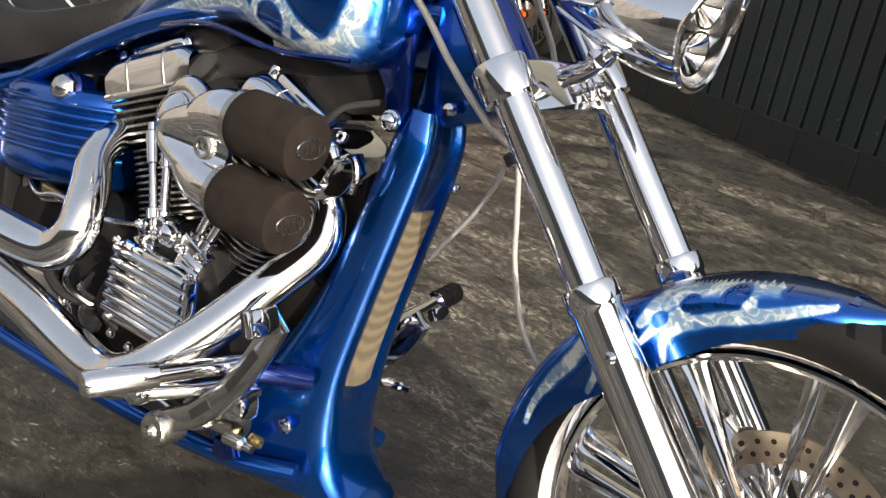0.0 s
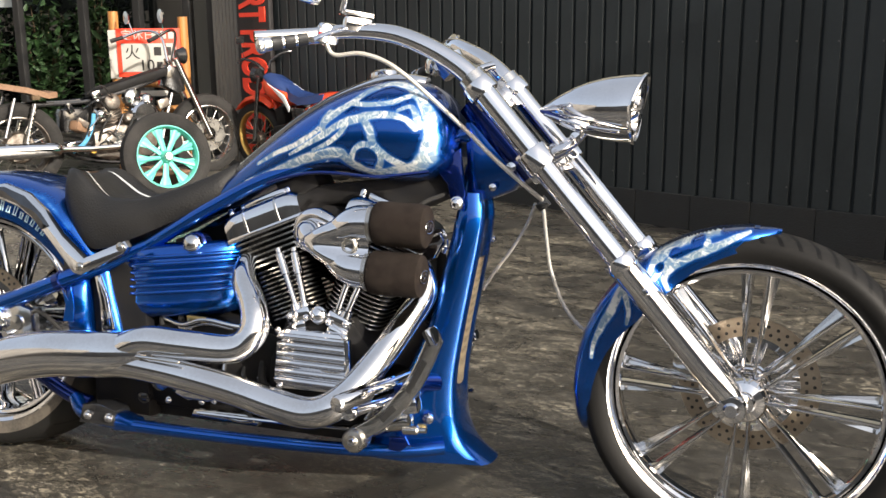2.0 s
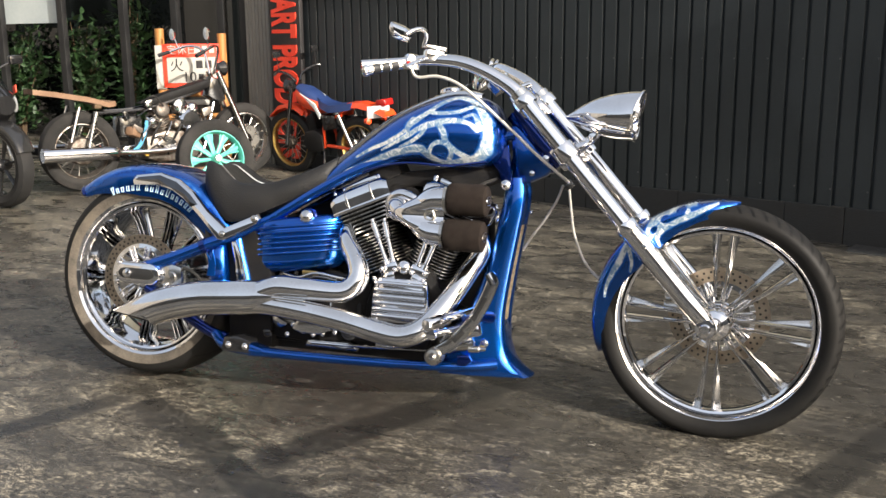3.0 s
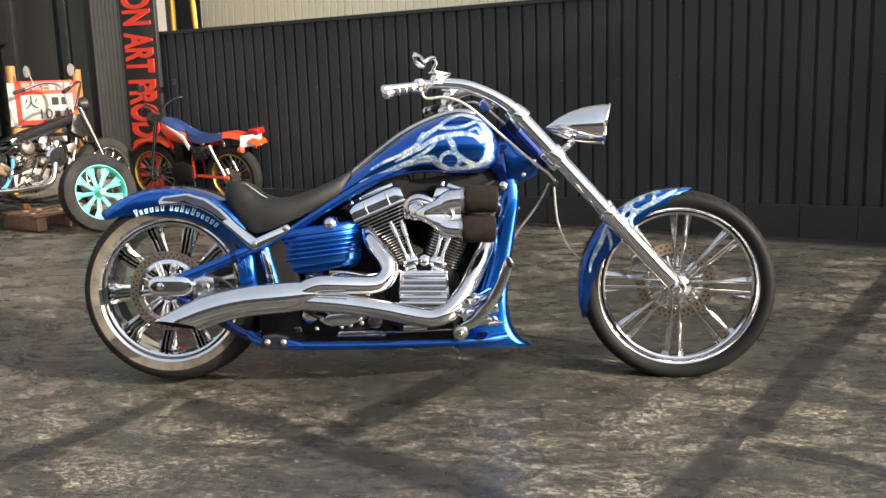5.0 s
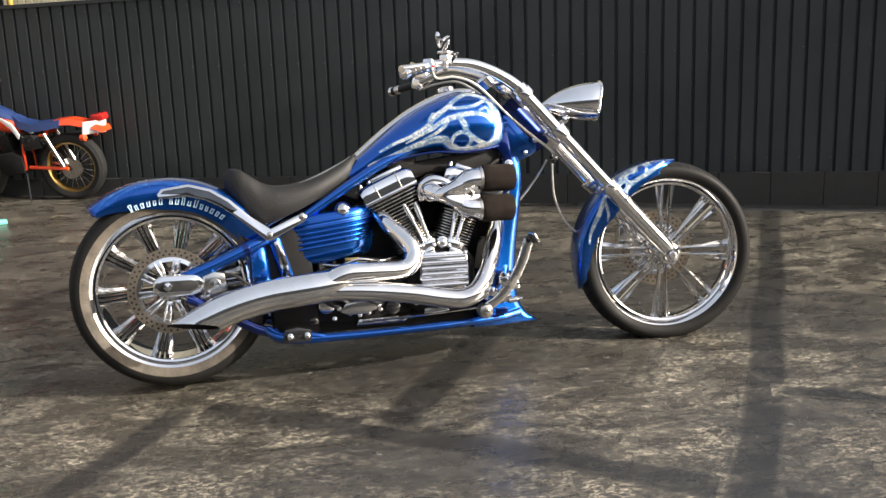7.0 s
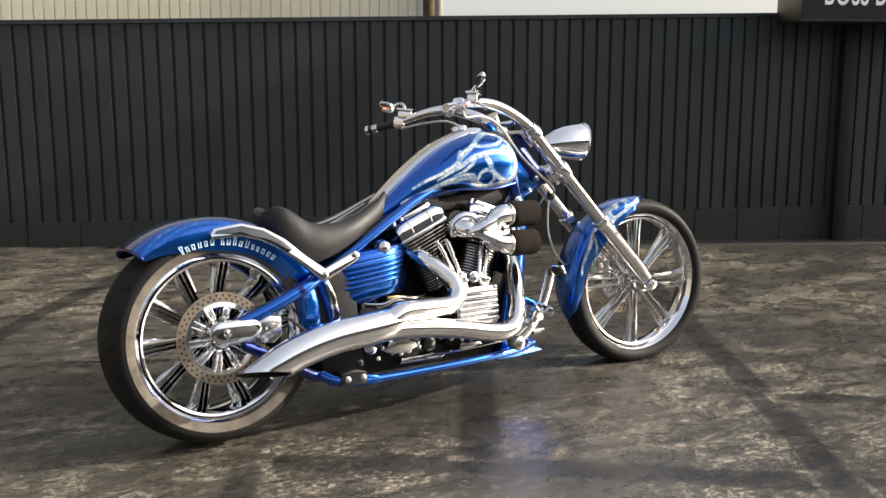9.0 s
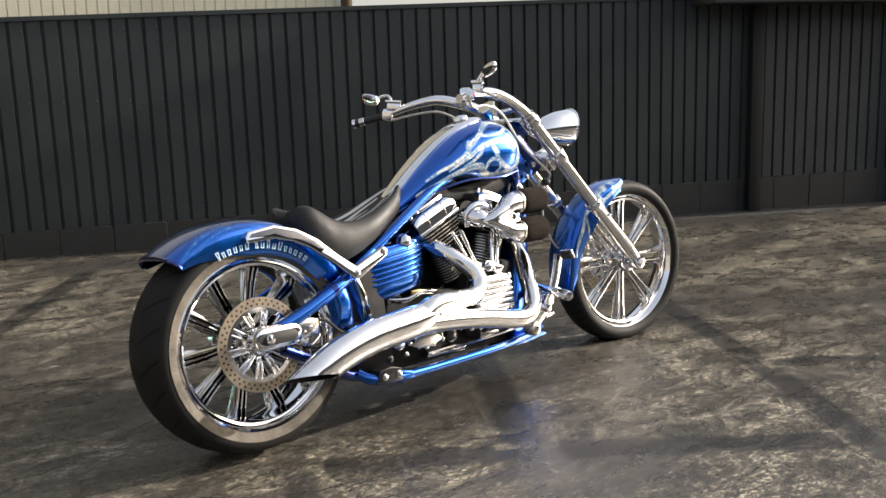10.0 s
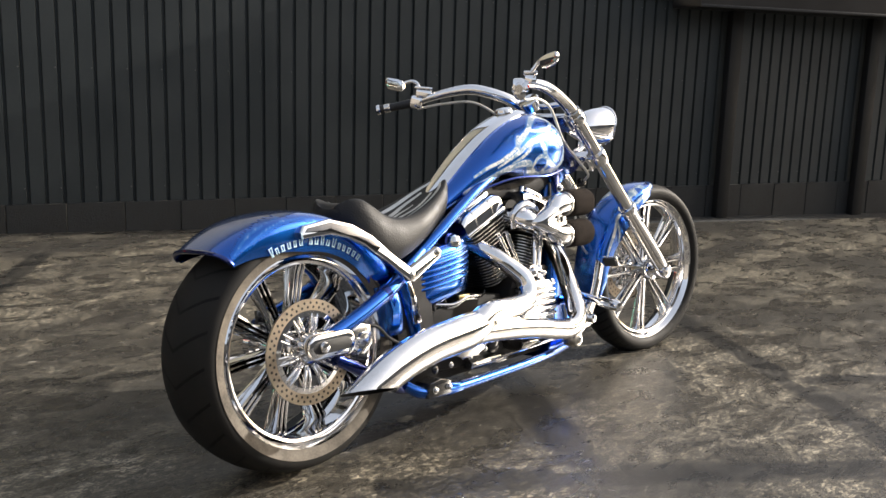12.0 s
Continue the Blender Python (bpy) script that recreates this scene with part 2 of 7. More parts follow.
def floor_material():
    """Worn dark asphalt: black sealer, pale scuffed patches, fine grit, damp-looking sheen."""
    m = bpy.data.materials.new("worn_asphalt")
    m.use_nodes = True
    n, l, b = nodes_of(m)
    tc = n.new("ShaderNodeTexCoord")
    mp = n.new("ShaderNodeMapping")
    mp.inputs["Rotation"].default_value = (0, 0, radians(24))
    mp.inputs["Scale"].default_value = (1.0, 1.9, 1.0)
    l.new(tc.outputs["Object"], mp.inputs[0])

    def noise_tex(scale, detail, rough=0.55, dist=0.0):
        q = n.new("ShaderNodeTexNoise")
        q.inputs["Scale"].default_value, q.inputs["Detail"].default_value = scale, detail
        q.inputs["Roughness"].default_value = rough
        q.inputs["Distortion"].default_value = dist
        l.new(mp.outputs[0], q.inputs["Vector"])
        return q.outputs[0]

    def ranged(x, a, c, lo=0.0, hi=1.0):
        q = n.new("ShaderNodeMapRange")
        for k, val in zip(("From Min", "From Max", "To Min", "To Max"), (a, c, lo, hi)):
            q.inputs[k].default_value = val
        l.new(x, q.inputs[0])
        return q.outputs[0]

    def op(kind, a, c):
        q = n.new("ShaderNodeMath")
        q.operation = kind
        for i, s in enumerate((a, c)):
            if isinstance(s, (int, float)):
                q.inputs[i].default_value = s
            else:
                l.new(s, q.inputs[i])
        return q.outputs[0]

    def mix(f, a, c):
        q = n.new("ShaderNodeMix")
        q.data_type = "RGBA"
        for key, s in (("Factor", f), ("A", a), ("B", c)):
            if isinstance(s, tuple):
                q.inputs[key].default_value = (*s, 1)
            else:
                l.new(s, q.inputs[key])
        return q.outputs["Result"]
    broad = noise_tex(0.75, 5, 0.6, 0.4)
    medium = noise_tex(4.5, 6, 0.65, 0.6)
    grit = noise_tex(26, 7, 0.75, 0.8)
    grain = noise_tex(260, 2)
    dark = mix(ranged(medium, 0.35, 0.65), (0.016, 0.0157, 0.0148), (0.036, 0.0345, 0.031))
    dark = mix(ranged(grain, 0.35, 0.75), dark, (0.052, 0.048, 0.042))
    worn = op("MULTIPLY", ranged(broad, 0.43, 0.56), ranged(medium, 0.44, 0.57))
    flake = noise_tex(46, 9, 0.80, 1.0)
    scuff = op("MULTIPLY", worn, ranged(flake, 0.52, 0.56))
    col = mix(op("MULTIPLY", ranged(broad, 0.40, 0.60), 0.40), dark, (0.068, 0.060, 0.046))
    col = mix(op("MULTIPLY", scuff, 0.95), col, (0.52, 0.46, 0.34))
    col = mix(op("MULTIPLY", ranged(flake, 0.48, 0.60), 0.38), col, (0.135, 0.120, 0.092))
    speck = op("MULTIPLY", ranged(grit, 0.61, 0.66), 0.6)
    col = mix(speck, col, (0.40, 0.37, 0.31))
    cloudy = n.new("ShaderNodeMix")
    cloudy.data_type = "RGBA"
    cloudy.blend_type = "MULTIPLY"
    cloudy.inputs["Factor"].default_value = 1.0
    l.new(col, cloudy.inputs["A"])
    l.new(ranged(noise_tex(13, 6, 0.68, 0.7), 0.36, 0.64, 0.70, 1.42), cloudy.inputs["B"])
    col = cloudy.outputs["Result"]
    # darker bands, where the strips lie
    strip = n.new("ShaderNodeAttribute")
    strip.attribute_name = "tar"
    edge = op("ADD", strip.outputs["Fac"], op("MULTIPLY", op("SUBTRACT", grit, 0.5), 0.9))
    tar = op("MULTIPLY", ranged(edge, 0.25, 0.75), op("MULTIPLY", ranged(strip.outputs["Fac"], 0.0, 0.2), 0.80))
    col = mix(tar, col, mix(ranged(medium, 0.35, 0.65), (0.012, 0.012, 0.012), (0.024, 0.023, 0.021)))
    l.new(col, b.inputs["Base Color"])
    l.new(op("ADD", ranged(medium, 0.3, 0.7, 0.19, 0.40), op("MULTIPLY", scuff, 0.25)), b.inputs["Roughness"])
    b.inputs["Specular IOR Level"].default_value = 0.5
    hh = op("ADD", op("MULTIPLY", grit, 0.7), op("MULTIPLY", grain, 0.4))
    bp = n.new("ShaderNodeBump")
    bp.inputs["Strength"].default_value, bp.inputs["Distance"].default_value = 0.28, 0.006
    l.new(hh, bp.inputs["Height"])
    l.new(bp.outputs[0], b.inputs["Normal"])
    return m


ASPHALT = floor_material()
FENCE = material("dark_coated_steel", (0.0205, 0.0255, 0.0275), 0.46, 0.0, (0.029, 0.035, 0.037), 2.2, 60, rough2=0.62, spec=0.35, bump=0.04, bump_scale=6)
FENCE_POST = material("black_steel_post", (0.007, 0.008, 0.009), 0.6, 0.0, (0.012, 0.012, 0.012), 8, 80, spec=0.25)
BLOCK = material("black_painted_concrete", (0.013, 0.015, 0.016), 0.7, 0.0, (0.022, 0.022, 0.021), 5, 90, bump=0.4, bump_scale=150)
CREAM = material("cream_steel_siding", (0.80, 0.75, 0.58), 0.45, 0.0, (0.72, 0.67, 0.51), 1.5, 40, stretch=(1, 1, 0.3))
GREY_RIB = material("grey_ribbed_cladding", (0.215, 0.205, 0.18), 0.5, 0.0, (0.17, 0.16, 0.14), 3, 60, stretch=(1, 1, 0.3))
DARK_FRAME = material("dark_aluminium_frame", (0.015, 0.015, 0.016), 0.4, 0.3, (0.022, 0.022, 0.022), 8, 100)
SIGN_BLACK = material("black_sign_board", (0.014, 0.012, 0.012), 0.5, 0.0, (0.022, 0.02, 0.02), 6, 80)
SIGN_RED = material("red_sign_letter", (0.92, 0.065, 0.025), 0.5, 0.0, (0.82, 0.05, 0.02), 5, 60)
WOOD = material("varnished_wood", (0.42, 0.20, 0.055), 0.45, 0.0, (0.30, 0.13, 0.035), 4, 60, stretch=(8, 8, 1))
PLY = material("plywood", (0.22, 0.13, 0.075), 0.6, 0.0, (0.16, 0.09, 0.05), 5, 90, stretch=(1, 6, 1))
TEAL = material("mint_paint", (0.16, 0.62, 0.50), 0.4, 0.0, (0.12, 0.52, 0.42), 12, 120, coat=0.2)
ORANGE = material("orange_red_plastic", (0.90, 0.085, 0.015), 0.35, 0.0, (0.78, 0.06, 0.012), 8, 100, coat=0.3)
NAVY = material("navy_plastic", (0.012, 0.03, 0.11), 0.4, 0.0, (0.018, 0.04, 0.13), 8, 100)
DUSTY_RUBBER = material("dusty_rubber", (0.020, 0.018, 0.016), 0.8, 0.0, (0.012, 0.0115, 0.011), 7, 160, bump=0.3, bump_scale=120)
RUSTY = material("grimy_engine_metal", (0.30, 0.28, 0.25), 0.35, 0.9, (0.12, 0.09, 0.07), 18, 200, rough2=0.7)
GOLD_RIM = material("gold_rim", (0.50, 0.33, 0.10), 0.35, 0.9, (0.38, 0.25, 0.08), 12, 100)
DARK_SCREW = material("dark_screw_head", (0.10, 0.10, 0.10), 0.5, 0.3)
LEAF = material("green_leaf", (0.014, 0.040, 0.010), 0.5, 0.0, (0.026, 0.060, 0.016), 5, 60)
TWIG = material("brown_stem", (0.10, 0.065, 0.035), 0.8, 0.0, None, 8, 80)
YELLOW = material("yellow_pipe_paint", (0.55, 0.33, 0.04), 0.45, 0.0, (0.42, 0.25, 0.03), 8, 80)
FAR_WALL = material("weathered_siding", (0.20, 0.19, 0.175), 0.7, 0.0, (0.14, 0.132, 0.12), 1.5, 30, stretch=(1, 1, 0.3))
# white paint darkened: the shade over the notice board is in this colour
SHADED_WHITE = material("shaded_white_sheet", (0.46, 0.45, 0.41), 0.6, 0.0, (0.38, 0.37, 0.33), 6, 90)
PALE_REFLECTION = material("pale_window_reflection", (0.42, 0.46, 0.45), 0.5, 0.0, (0.36, 0.40, 0.40), 2, 30)
# dust tone, made paler to hold the sun's sheen on the tyre's side
SIDEWALL = material("dusty_sunlit_sidewall", (0.125, 0.105, 0.080), 0.7, 0.0, (0.060, 0.052, 0.042), 14, 160, bump=0.1, bump_scale=200)


def glass_material():
    m = bpy.data.materials.new("dark_window_glass")
    m.use_nodes = True
    n, l, b = nodes_of(m)
    b.inputs["Base Color"].default_value = (0.010, 0.012, 0.012, 1)
    b.inputs["Roughness"].default_value = 0.03
    b.inputs["Specular IOR Level"].default_value = 0.6
    return m


GLASS = glass_material()


def clear_glass():
    m = bpy.data.materials.new("clear_lens_glass")
    m.use_nodes = True
    n, l, b = nodes_of(m)
    b.inputs["Transmission Weight"].default_value = 1.0
    b.inputs["Roughness"].default_value = 0.0
    b.inputs["IOR"].default_value = 1.2
    return m


CLEAR = clear_glass()


# ---- mesh helpers ----
def spline(pts, n=8):
    """Smooth points through the given ones (any dimension)."""
    p = [np.array(q, float) for q in pts]
    p = [2 * p[0] - p[1]] + p + [2 * p[-1] - p[-2]]
    out = []
    for i in range(1, len(p) - 2):
        for k in range(n):
            t = k / n
            out.append(0.5 * (2 * p[i] + (p[i + 1] - p[i - 1]) * t + (2 * p[i - 1] - 5 * p[i] + 4 * p[i + 1] - p[i + 2]) * t * t
                              + (3 * p[i] - p[i - 1] - 3 * p[i + 1] + p[i + 2]) * t ** 3))
    out.append(p[-2])
    return out


def loft(rings, caps=True, closed=True):
    """Skin over rings of equal count."""
    n = len(rings[0])
    v = [tuple(q) for r in rings for q in r]
    f = []
    for i in range(len(rings) - 1):
        for j in range(n if closed else n - 1):
            k = (j + 1) % n
            f.append((i * n + j, i * n + k, (i + 1) * n + k, (i + 1) * n + j))
    if caps and closed:
        f.append(tuple(reversed(range(n))))
        f.append(tuple((len(rings) - 1) * n + j for j in range(n)))
    return v, f


def tube(pts, radii, seg=14, n=8, smooth=True, squash=None):
    """A swept round bar. pts: 3D points; radii: one, or one for each point."""
    if isinstance(radii, (int, float)):
        radii = [radii] * len(pts)
    q = [(*p, r) for p, r in zip(pts, radii)]
    q = spline(q, n) if smooth and len(q) > 2 else [np.array(a, float) for a in q]
    c = [Vector(a[:3]) for a in q]
    rings = []
    ref = None
    for i, p in enumerate(c):
        d = (c[min(i + 1, len(c) - 1)] - c[max(i - 1, 0)]).normalized()
        if ref is None:
            ref = Vector((0, 1, 0)) if abs(d.y) < 0.9 else Vector((1, 0, 0))
        ref = (ref - d * ref.dot(d)).normalized()
        o = d.cross(ref)
        r = q[i][3]
        a, b_ = (r, r) if squash is None else (r * squash[0], r * squash[1])
        rings.append([p + ref * (math.cos(t) * a) + o * (math.sin(t) * b_) for t in (2 * math.pi * k / seg for k in range(seg))])
    return loft(rings)


def lathe(profile, centre=(0, 0, 0), axis=(0, 1, 0), seg=48, loop=False):
    """A body of revolution. profile: (radius, along the axis)."""
    ax = Vector(axis).normalized()
    u = Vector((1, 0, 0)) if abs(ax.x) < 0.9 else Vector((0, 0, 1))
    u = (u - ax * u.dot(ax)).normalized()
    w = ax.cross(u)
    c = Vector(centre)
    v, f = [], []
    m = len(profile)
    for k in range(seg):
        t = 2 * math.pi * k / seg
        for r, y in profile:
            v.append(tuple(c + ax * y + (u * math.cos(t) + w * math.sin(t)) * max(r, 0.0004)))
    for k in range(seg):
        k2 = (k + 1) % seg
        for j in range(m if loop else m - 1):
            j2 = (j + 1) % m
            f.append((k * m + j, k * m + j2, k2 * m + j2, k2 * m + j))
    return v, f


def from_bm(bm):
    bm.verts.index_update()
    v = [tuple(q.co) for q in bm.verts]
    f = [tuple(q.index for q in face.verts) for face in bm.faces]
    bm.free()
    return v, f


def box(size, at=(0, 0, 0), rot=(0, 0, 0), bevel=0.003, seg=2):
    bm = bmesh.new()
    bmesh.ops.create_cube(bm, size=1.0)
    bmesh.ops.scale(bm, vec=size, verts=bm.verts)
    if bevel:
        bmesh.ops.bevel(bm, geom=bm.edges[:], offset=bevel, segments=seg, affect="EDGES", profile=0.5)
    bmesh.ops.transform(bm, matrix=pose(*at, *rot), verts=bm.verts)
    return from_bm(bm)


def prism(outline, y0, y1, bevel=0.004, seg=2):
    """A plate cut to an outline in x and z, between two depths in y."""
    bm = bmesh.new()
    a = [bm.verts.new((x, y0, z)) for x, z in outline]
    b_ = [bm.verts.new((x, y1, z)) for x, z in outline]
    bm.faces.new(a)
    bm.faces.new(list(reversed(b_)))
    for i in range(len(a)):
        j = (i + 1) % len(a)
        bm.faces.new((a[j], a[i], b_[i], b_[j]))
    bmesh.ops.recalc_face_normals(bm, faces=bm.faces)
    if bevel:
        rim = [e for e in bm.edges if abs(e.verts[0].co.y - e.verts[1].co.y) < 1e-6]
        bmesh.ops.bevel(bm, geom=rim, offset=bevel, segments=seg, affect="EDGES", profile=0.5)
    return from_bm(bm)


def join(*gs):
    v, f = [], []
    for gv, gf in gs:
        k = len(v)
        v += gv
        f += [tuple(i + k for i in q) for q in gf]
    return v, f


def moved(g, m):
    return [tuple(m @ Vector(q)) for q in g[0]], g[1]


def mirrored(g):
    return [(x, -y, z) for x, y, z in g[0]], [tuple(reversed(q)) for q in g[1]]


def data(name, g, mats, sharp=38, smooth=True, pick=None):
    me = bpy.data.meshes.new(name)
    me.from_pydata(g[0], [], g[1])
    bm = bmesh.new()
    bm.from_mesh(me)
    bmesh.ops.recalc_face_normals(bm, faces=bm.faces)
    bm.to_mesh(me)
    bm.free()
    for m in (mats if isinstance(mats, (list, tuple)) else [mats]):
        me.materials.append(m)
    if smooth:
        me.polygons.foreach_set("use_smooth", [True] * len(me.polygons))
        me.set_sharp_from_angle(angle=radians(sharp))
    if pick:
        me.polygons.foreach_set("material_index", [pick(p) for p in me.polygons])
    return me


ORIGIN = {}


def part(name, g, mats, parent, label="", at=(0, 0, 0), sharp=38, pick=None, me=None):
    """One mesh under a thing or a part. at: the origin of its own shape, in the thing's space."""
    me = me or data(name, g, mats, sharp, pick=pick)
    ob = new(name, me)
    ob.parent = parent
    ob.location = Vector(at) - ORIGIN.get(parent.name, Vector())
    ORIGIN[ob.name] = Vector(at)
    if label:
        ob["label"] = label
    return ob


def thing(name, m, label, category, group="", kind=""):
    ob = new(name)
    ob.empty_display_size = 0.1
    ob.matrix_world = m
    return tagged(ob, label, category, group, kind)


def solid(name, g, mats, label, category, m=None, group="", kind="", sharp=38):
    ob = new(name, data(name, g, mats, sharp))
    if m is not None:
        ob.matrix_world = m
    return tagged(ob, label, category, group, kind)


# ---- ground, fence, buildings ----
def ground():
    steps = (-60, -8, 8, 60)
    v = [(x, y, lie(x, y)) for y in steps for x in steps]
    f = [(4 * j + i, 4 * j + i + 1, 4 * j + i + 5, 4 * j + i + 4) for j in range(3) for i in range(3)]
    return solid("ground", (v, f), ASPHALT,
                 "worn dark asphalt yard with pale scuffed patches", "ground", kind="structure")


ground()


GROUND_BANDS = []


def ground_band(pts, width):
    """A dark strip, thinning out to its ragged edges, laid over the asphalt."""
    c = spline([(*p, 0) for p in pts], 26)
    h = 0.0003 + 0.0002 * len(GROUND_BANDS)
    v, f, tar = [], [], []
    for i, p in enumerate(c):
        d = Vector(c[min(i + 1, len(c) - 1)] - c[max(i - 1, 0)]).normalized()
        o = Vector((-d.y, d.x, 0))
        e = min(1, 12 * i / len(c), 12 * (len(c) - 1 - i) / len(c))
        for u, a in ((-0.85, 0), (-0.45, 0.8), (0, 1), (0.45, 0.8), (0.85, 0)):
            w = width * (1 + 0.30 * noise.noise(Vector((p[0] * 3, p[1] * 3, u * 2))))
            q = Vector(p) + o * (u * w)
            v.append((q.x, q.y, lie(q.x, q.y) + h))
            tar.append(a * e)
    for i in range(len(c) - 1):
        f += [(i * 5 + k, i * 5 + k + 1, i * 5 + k + 6, i * 5 + k + 5) for k in range(4)]
    ob = solid("tar_seam", (v, f), ASPHALT, "dark ragged-edged band across the asphalt", "tar strip", group="tar strips", kind="structure")
    ob.data.attributes.new("tar", "FLOAT", "POINT").data.foreach_set("value", tar)
    GROUND_BANDS.append(ob)
    return ob


ground_band([(0.07, -0.25), (0.30, -0.40), (0.66, -0.60), (1.02, -0.845), (1.29, -1.03), (2.1, -1.62)], 0.11)
ground_band([(1.24, 0.33), (0.98, -0.11), (0.82, -0.37), (0.68, -0.585)], 0.11)
ground_band([(3.95, 2.95), (3.2, 1.66), (2.73, 0.80), (2.25, -0.01), (1.91, -0.63), (1.62, -1.09), (1.30, -1.65)], 0.10)
ground_band([(0.08, -0.25), (-0.05, -0.50), (-0.19, -0.74), (-0.5, -1.25)], 0.08)
ground_band([(1.95, -0.58), (2.15, -0.675), (2.31, -0.80), (2.8, -1.30)], 0.06)
ground_band([(-0.85, 1.0), (-0.55, 1.40), (-0.22, 1.9), (0.28, 2.56), (0.55, 2.95)], 0.09)

FX = Matrix(((0.9296, 0.3686, 0, 0), (-0.3686, 0.9296, 0, 3.700), (0, 0, 1, 0), (0, 0, 0, 1)))   # along the fence, behind it, up


def on_fence(s, back, z):
    return FX @ Vector((s, back, z))


def foot(s, back=0.0):
    p = on_fence(s, back, 0)
    return lie(p.x, p.y)


def fence_top(s):
    return 1.475 + 0.017 * s


def block_top(s):
    return 0.203


def ribbed(s0, s1, pitch, groove, depth, bottom, top, back=0.0):
    """Trapezoid-ribbed sheet between two heights; bottom and top are functions of the place along it."""
    prof = []
    s = s0
    while s < s1:
        prof += [(s, 0), (s + pitch - groove, 0), (s + pitch - groove * 0.72, depth), (s + pitch - groove * 0.28, depth)]
        s += pitch
    lo = [(a, back + b_, bottom(a)) for a, b_ in prof]
    hi = [(a, back + b_, top(a)) for a, b_ in prof]
    hi2 = [(a, back + 0.05, top(a)) for a, b_ in prof]
    n = len(prof)
    f = [(i, i + 1, n + i + 1, n + i) for i in range(n - 1)] + [(n + i, n + i + 1, 2 * n + i + 1, 2 * n + i) for i in range(n - 1)]
    return lo + hi + hi2, f


PITCH = 0.0969
S0, S1 = 2.080 - 42 * PITCH, 12.0
fence = solid("wall_fence", moved(ribbed(S0, S1, PITCH, 0.022, 0.018, block_top, fence_top), FX), FENCE,
              "dark ribbed steel fence on a block footing", "fence", kind="structure", sharp=20)


def fence_details():
    cap = join(*[loft([[on_fence(a, -0.012, fence_top(a) - 0.012), on_fence(a, 0.05, fence_top(a) - 0.012), on_fence(a, 0.05, fence_top(a) + 0.014),
                        on_fence(a, -0.012, fence_top(a) + 0.014)] for a in (S0, S1)])])
    part("coping", cap, FENCE, fence, "thin dark capping strip")
    head = lathe([(0, -0.005), (0.004, -0.004), (0.005, 0)], axis=(0, 1, 0), seg=8)
    me = data("screw", head, DARK_SCREW)
    s = S0 + 2 * PITCH - 0.030
    while s < 8.4:
        for z in (0.297, 0.985, fence_top(s) - 0.07):
            ob = new("screw", me)
            ob.parent = fence
            ob.matrix_world = FX @ pose(s, -0.001, z)
        s += 2 * PITCH


fence_details()


def fence_posts():
    for s in (5.55, 6.90, 8.4):
        h = fence_top(s) - foot(s, -0.05)
        g = box((0.105, 0.06, h), (0, 0, h / 2), bevel=0.004)
        post = thing("fence_post", FX @ pose(s, -0.05, foot(s, -0.05)), "black square steel post standing before the fence", "post", "posts of the fence")
        part("shaft", g, FENCE_POST, post)
        part("foot", box((0.13, 0.085, 0.012), (0, 0, 0.006), bevel=0.002), FENCE_POST, post)


fence_posts()


def pavement_strip():
    g = loft([[FX @ Vector((a, -0.16, foot(a, -0.16))), FX @ Vector((a, -0.13, foot(a) + 0.009)), FX @ Vector((a, 0.03, foot(a) + 0.013)), FX @ Vector((a, 0.03, foot(a) - 0.01))]
              for a in np.linspace(2.6, 12.0, 20)])
    solid("trim_gutter", g, BLOCK, "dark mortar strip at the foot of the fence", "kerb", kind="structure")


pavement_strip()


def cream_building():
    a0, a1, back = -4.5, 2.69, 1.25
    g = moved(ribbed(a0, a1, 0.076, 0.014, 0.010, lambda s: FLOOR, lambda s: 4.6, back), FX)
    house = thing("warehouse", Matrix(), "cream ribbed-steel warehouse behind the fence", "building")
    part("front_wall", g, CREAM, house, sharp=20)
    side = [FX @ Vector(p) for p in ((a1, back, FLOOR), (a1, back + 7, FLOOR), (a1, back + 7, 4.6), (a1, back, 4.6))]
    part("side_wall", ([tuple(p) for p in side], [(0, 1, 2, 3)]), CREAM, house)
    part("roof", loft([[FX @ Vector((a, back - 0.25, 4.6)), FX @ Vector((a, back + 7, 5.4)), FX @ Vector((a, back + 7, 5.46)), FX @ Vector((a, back - 0.25, 4.68))]
                       for a in (a0, a1 + 0.2)]), GREY_RIB, house)
    part("downpipe", tube([FX @ Vector((a1 + 0.03, back - 0.05, FLOOR)), FX @ Vector((a1 + 0.03, back - 0.05, 4.5))], 0.045, 12), TWIG, house, "brown rain downpipe")
    part("corner_trim", moved(box((0.05, 0.05, 4.6), (a1 - 0.01, back - 0.02, 2.3 + FLOOR), bevel=0.004), FX), WHITE_PAINT, house)
    return house


cream_building()


def utility_pole():
    p = on_fence(4.9, 16.0, FLOOR)
    pole = thing("utility_pole", Matrix.Translation(p), "far grey utility pole with a crossarm", "utility pole")
    part("shaft", tube([(0, 0, 0), (0, 0, 7.2)], [0.13, 0.10], 12), GREY_RIB, pole)
    part("crossarm", box((1.4, 0.1, 0.09), (0, 0, 4.35), (0, 0, 20), 0.01), GREY_RIB, pole)
    part("transformer", lathe([(0, 0), (0.2, 0.02), (0.2, 0.5), (0, 0.55)], (0.32, 0, 3.9), (0, 0, 1), 16), GREY_RIB, pole)


utility_pole()


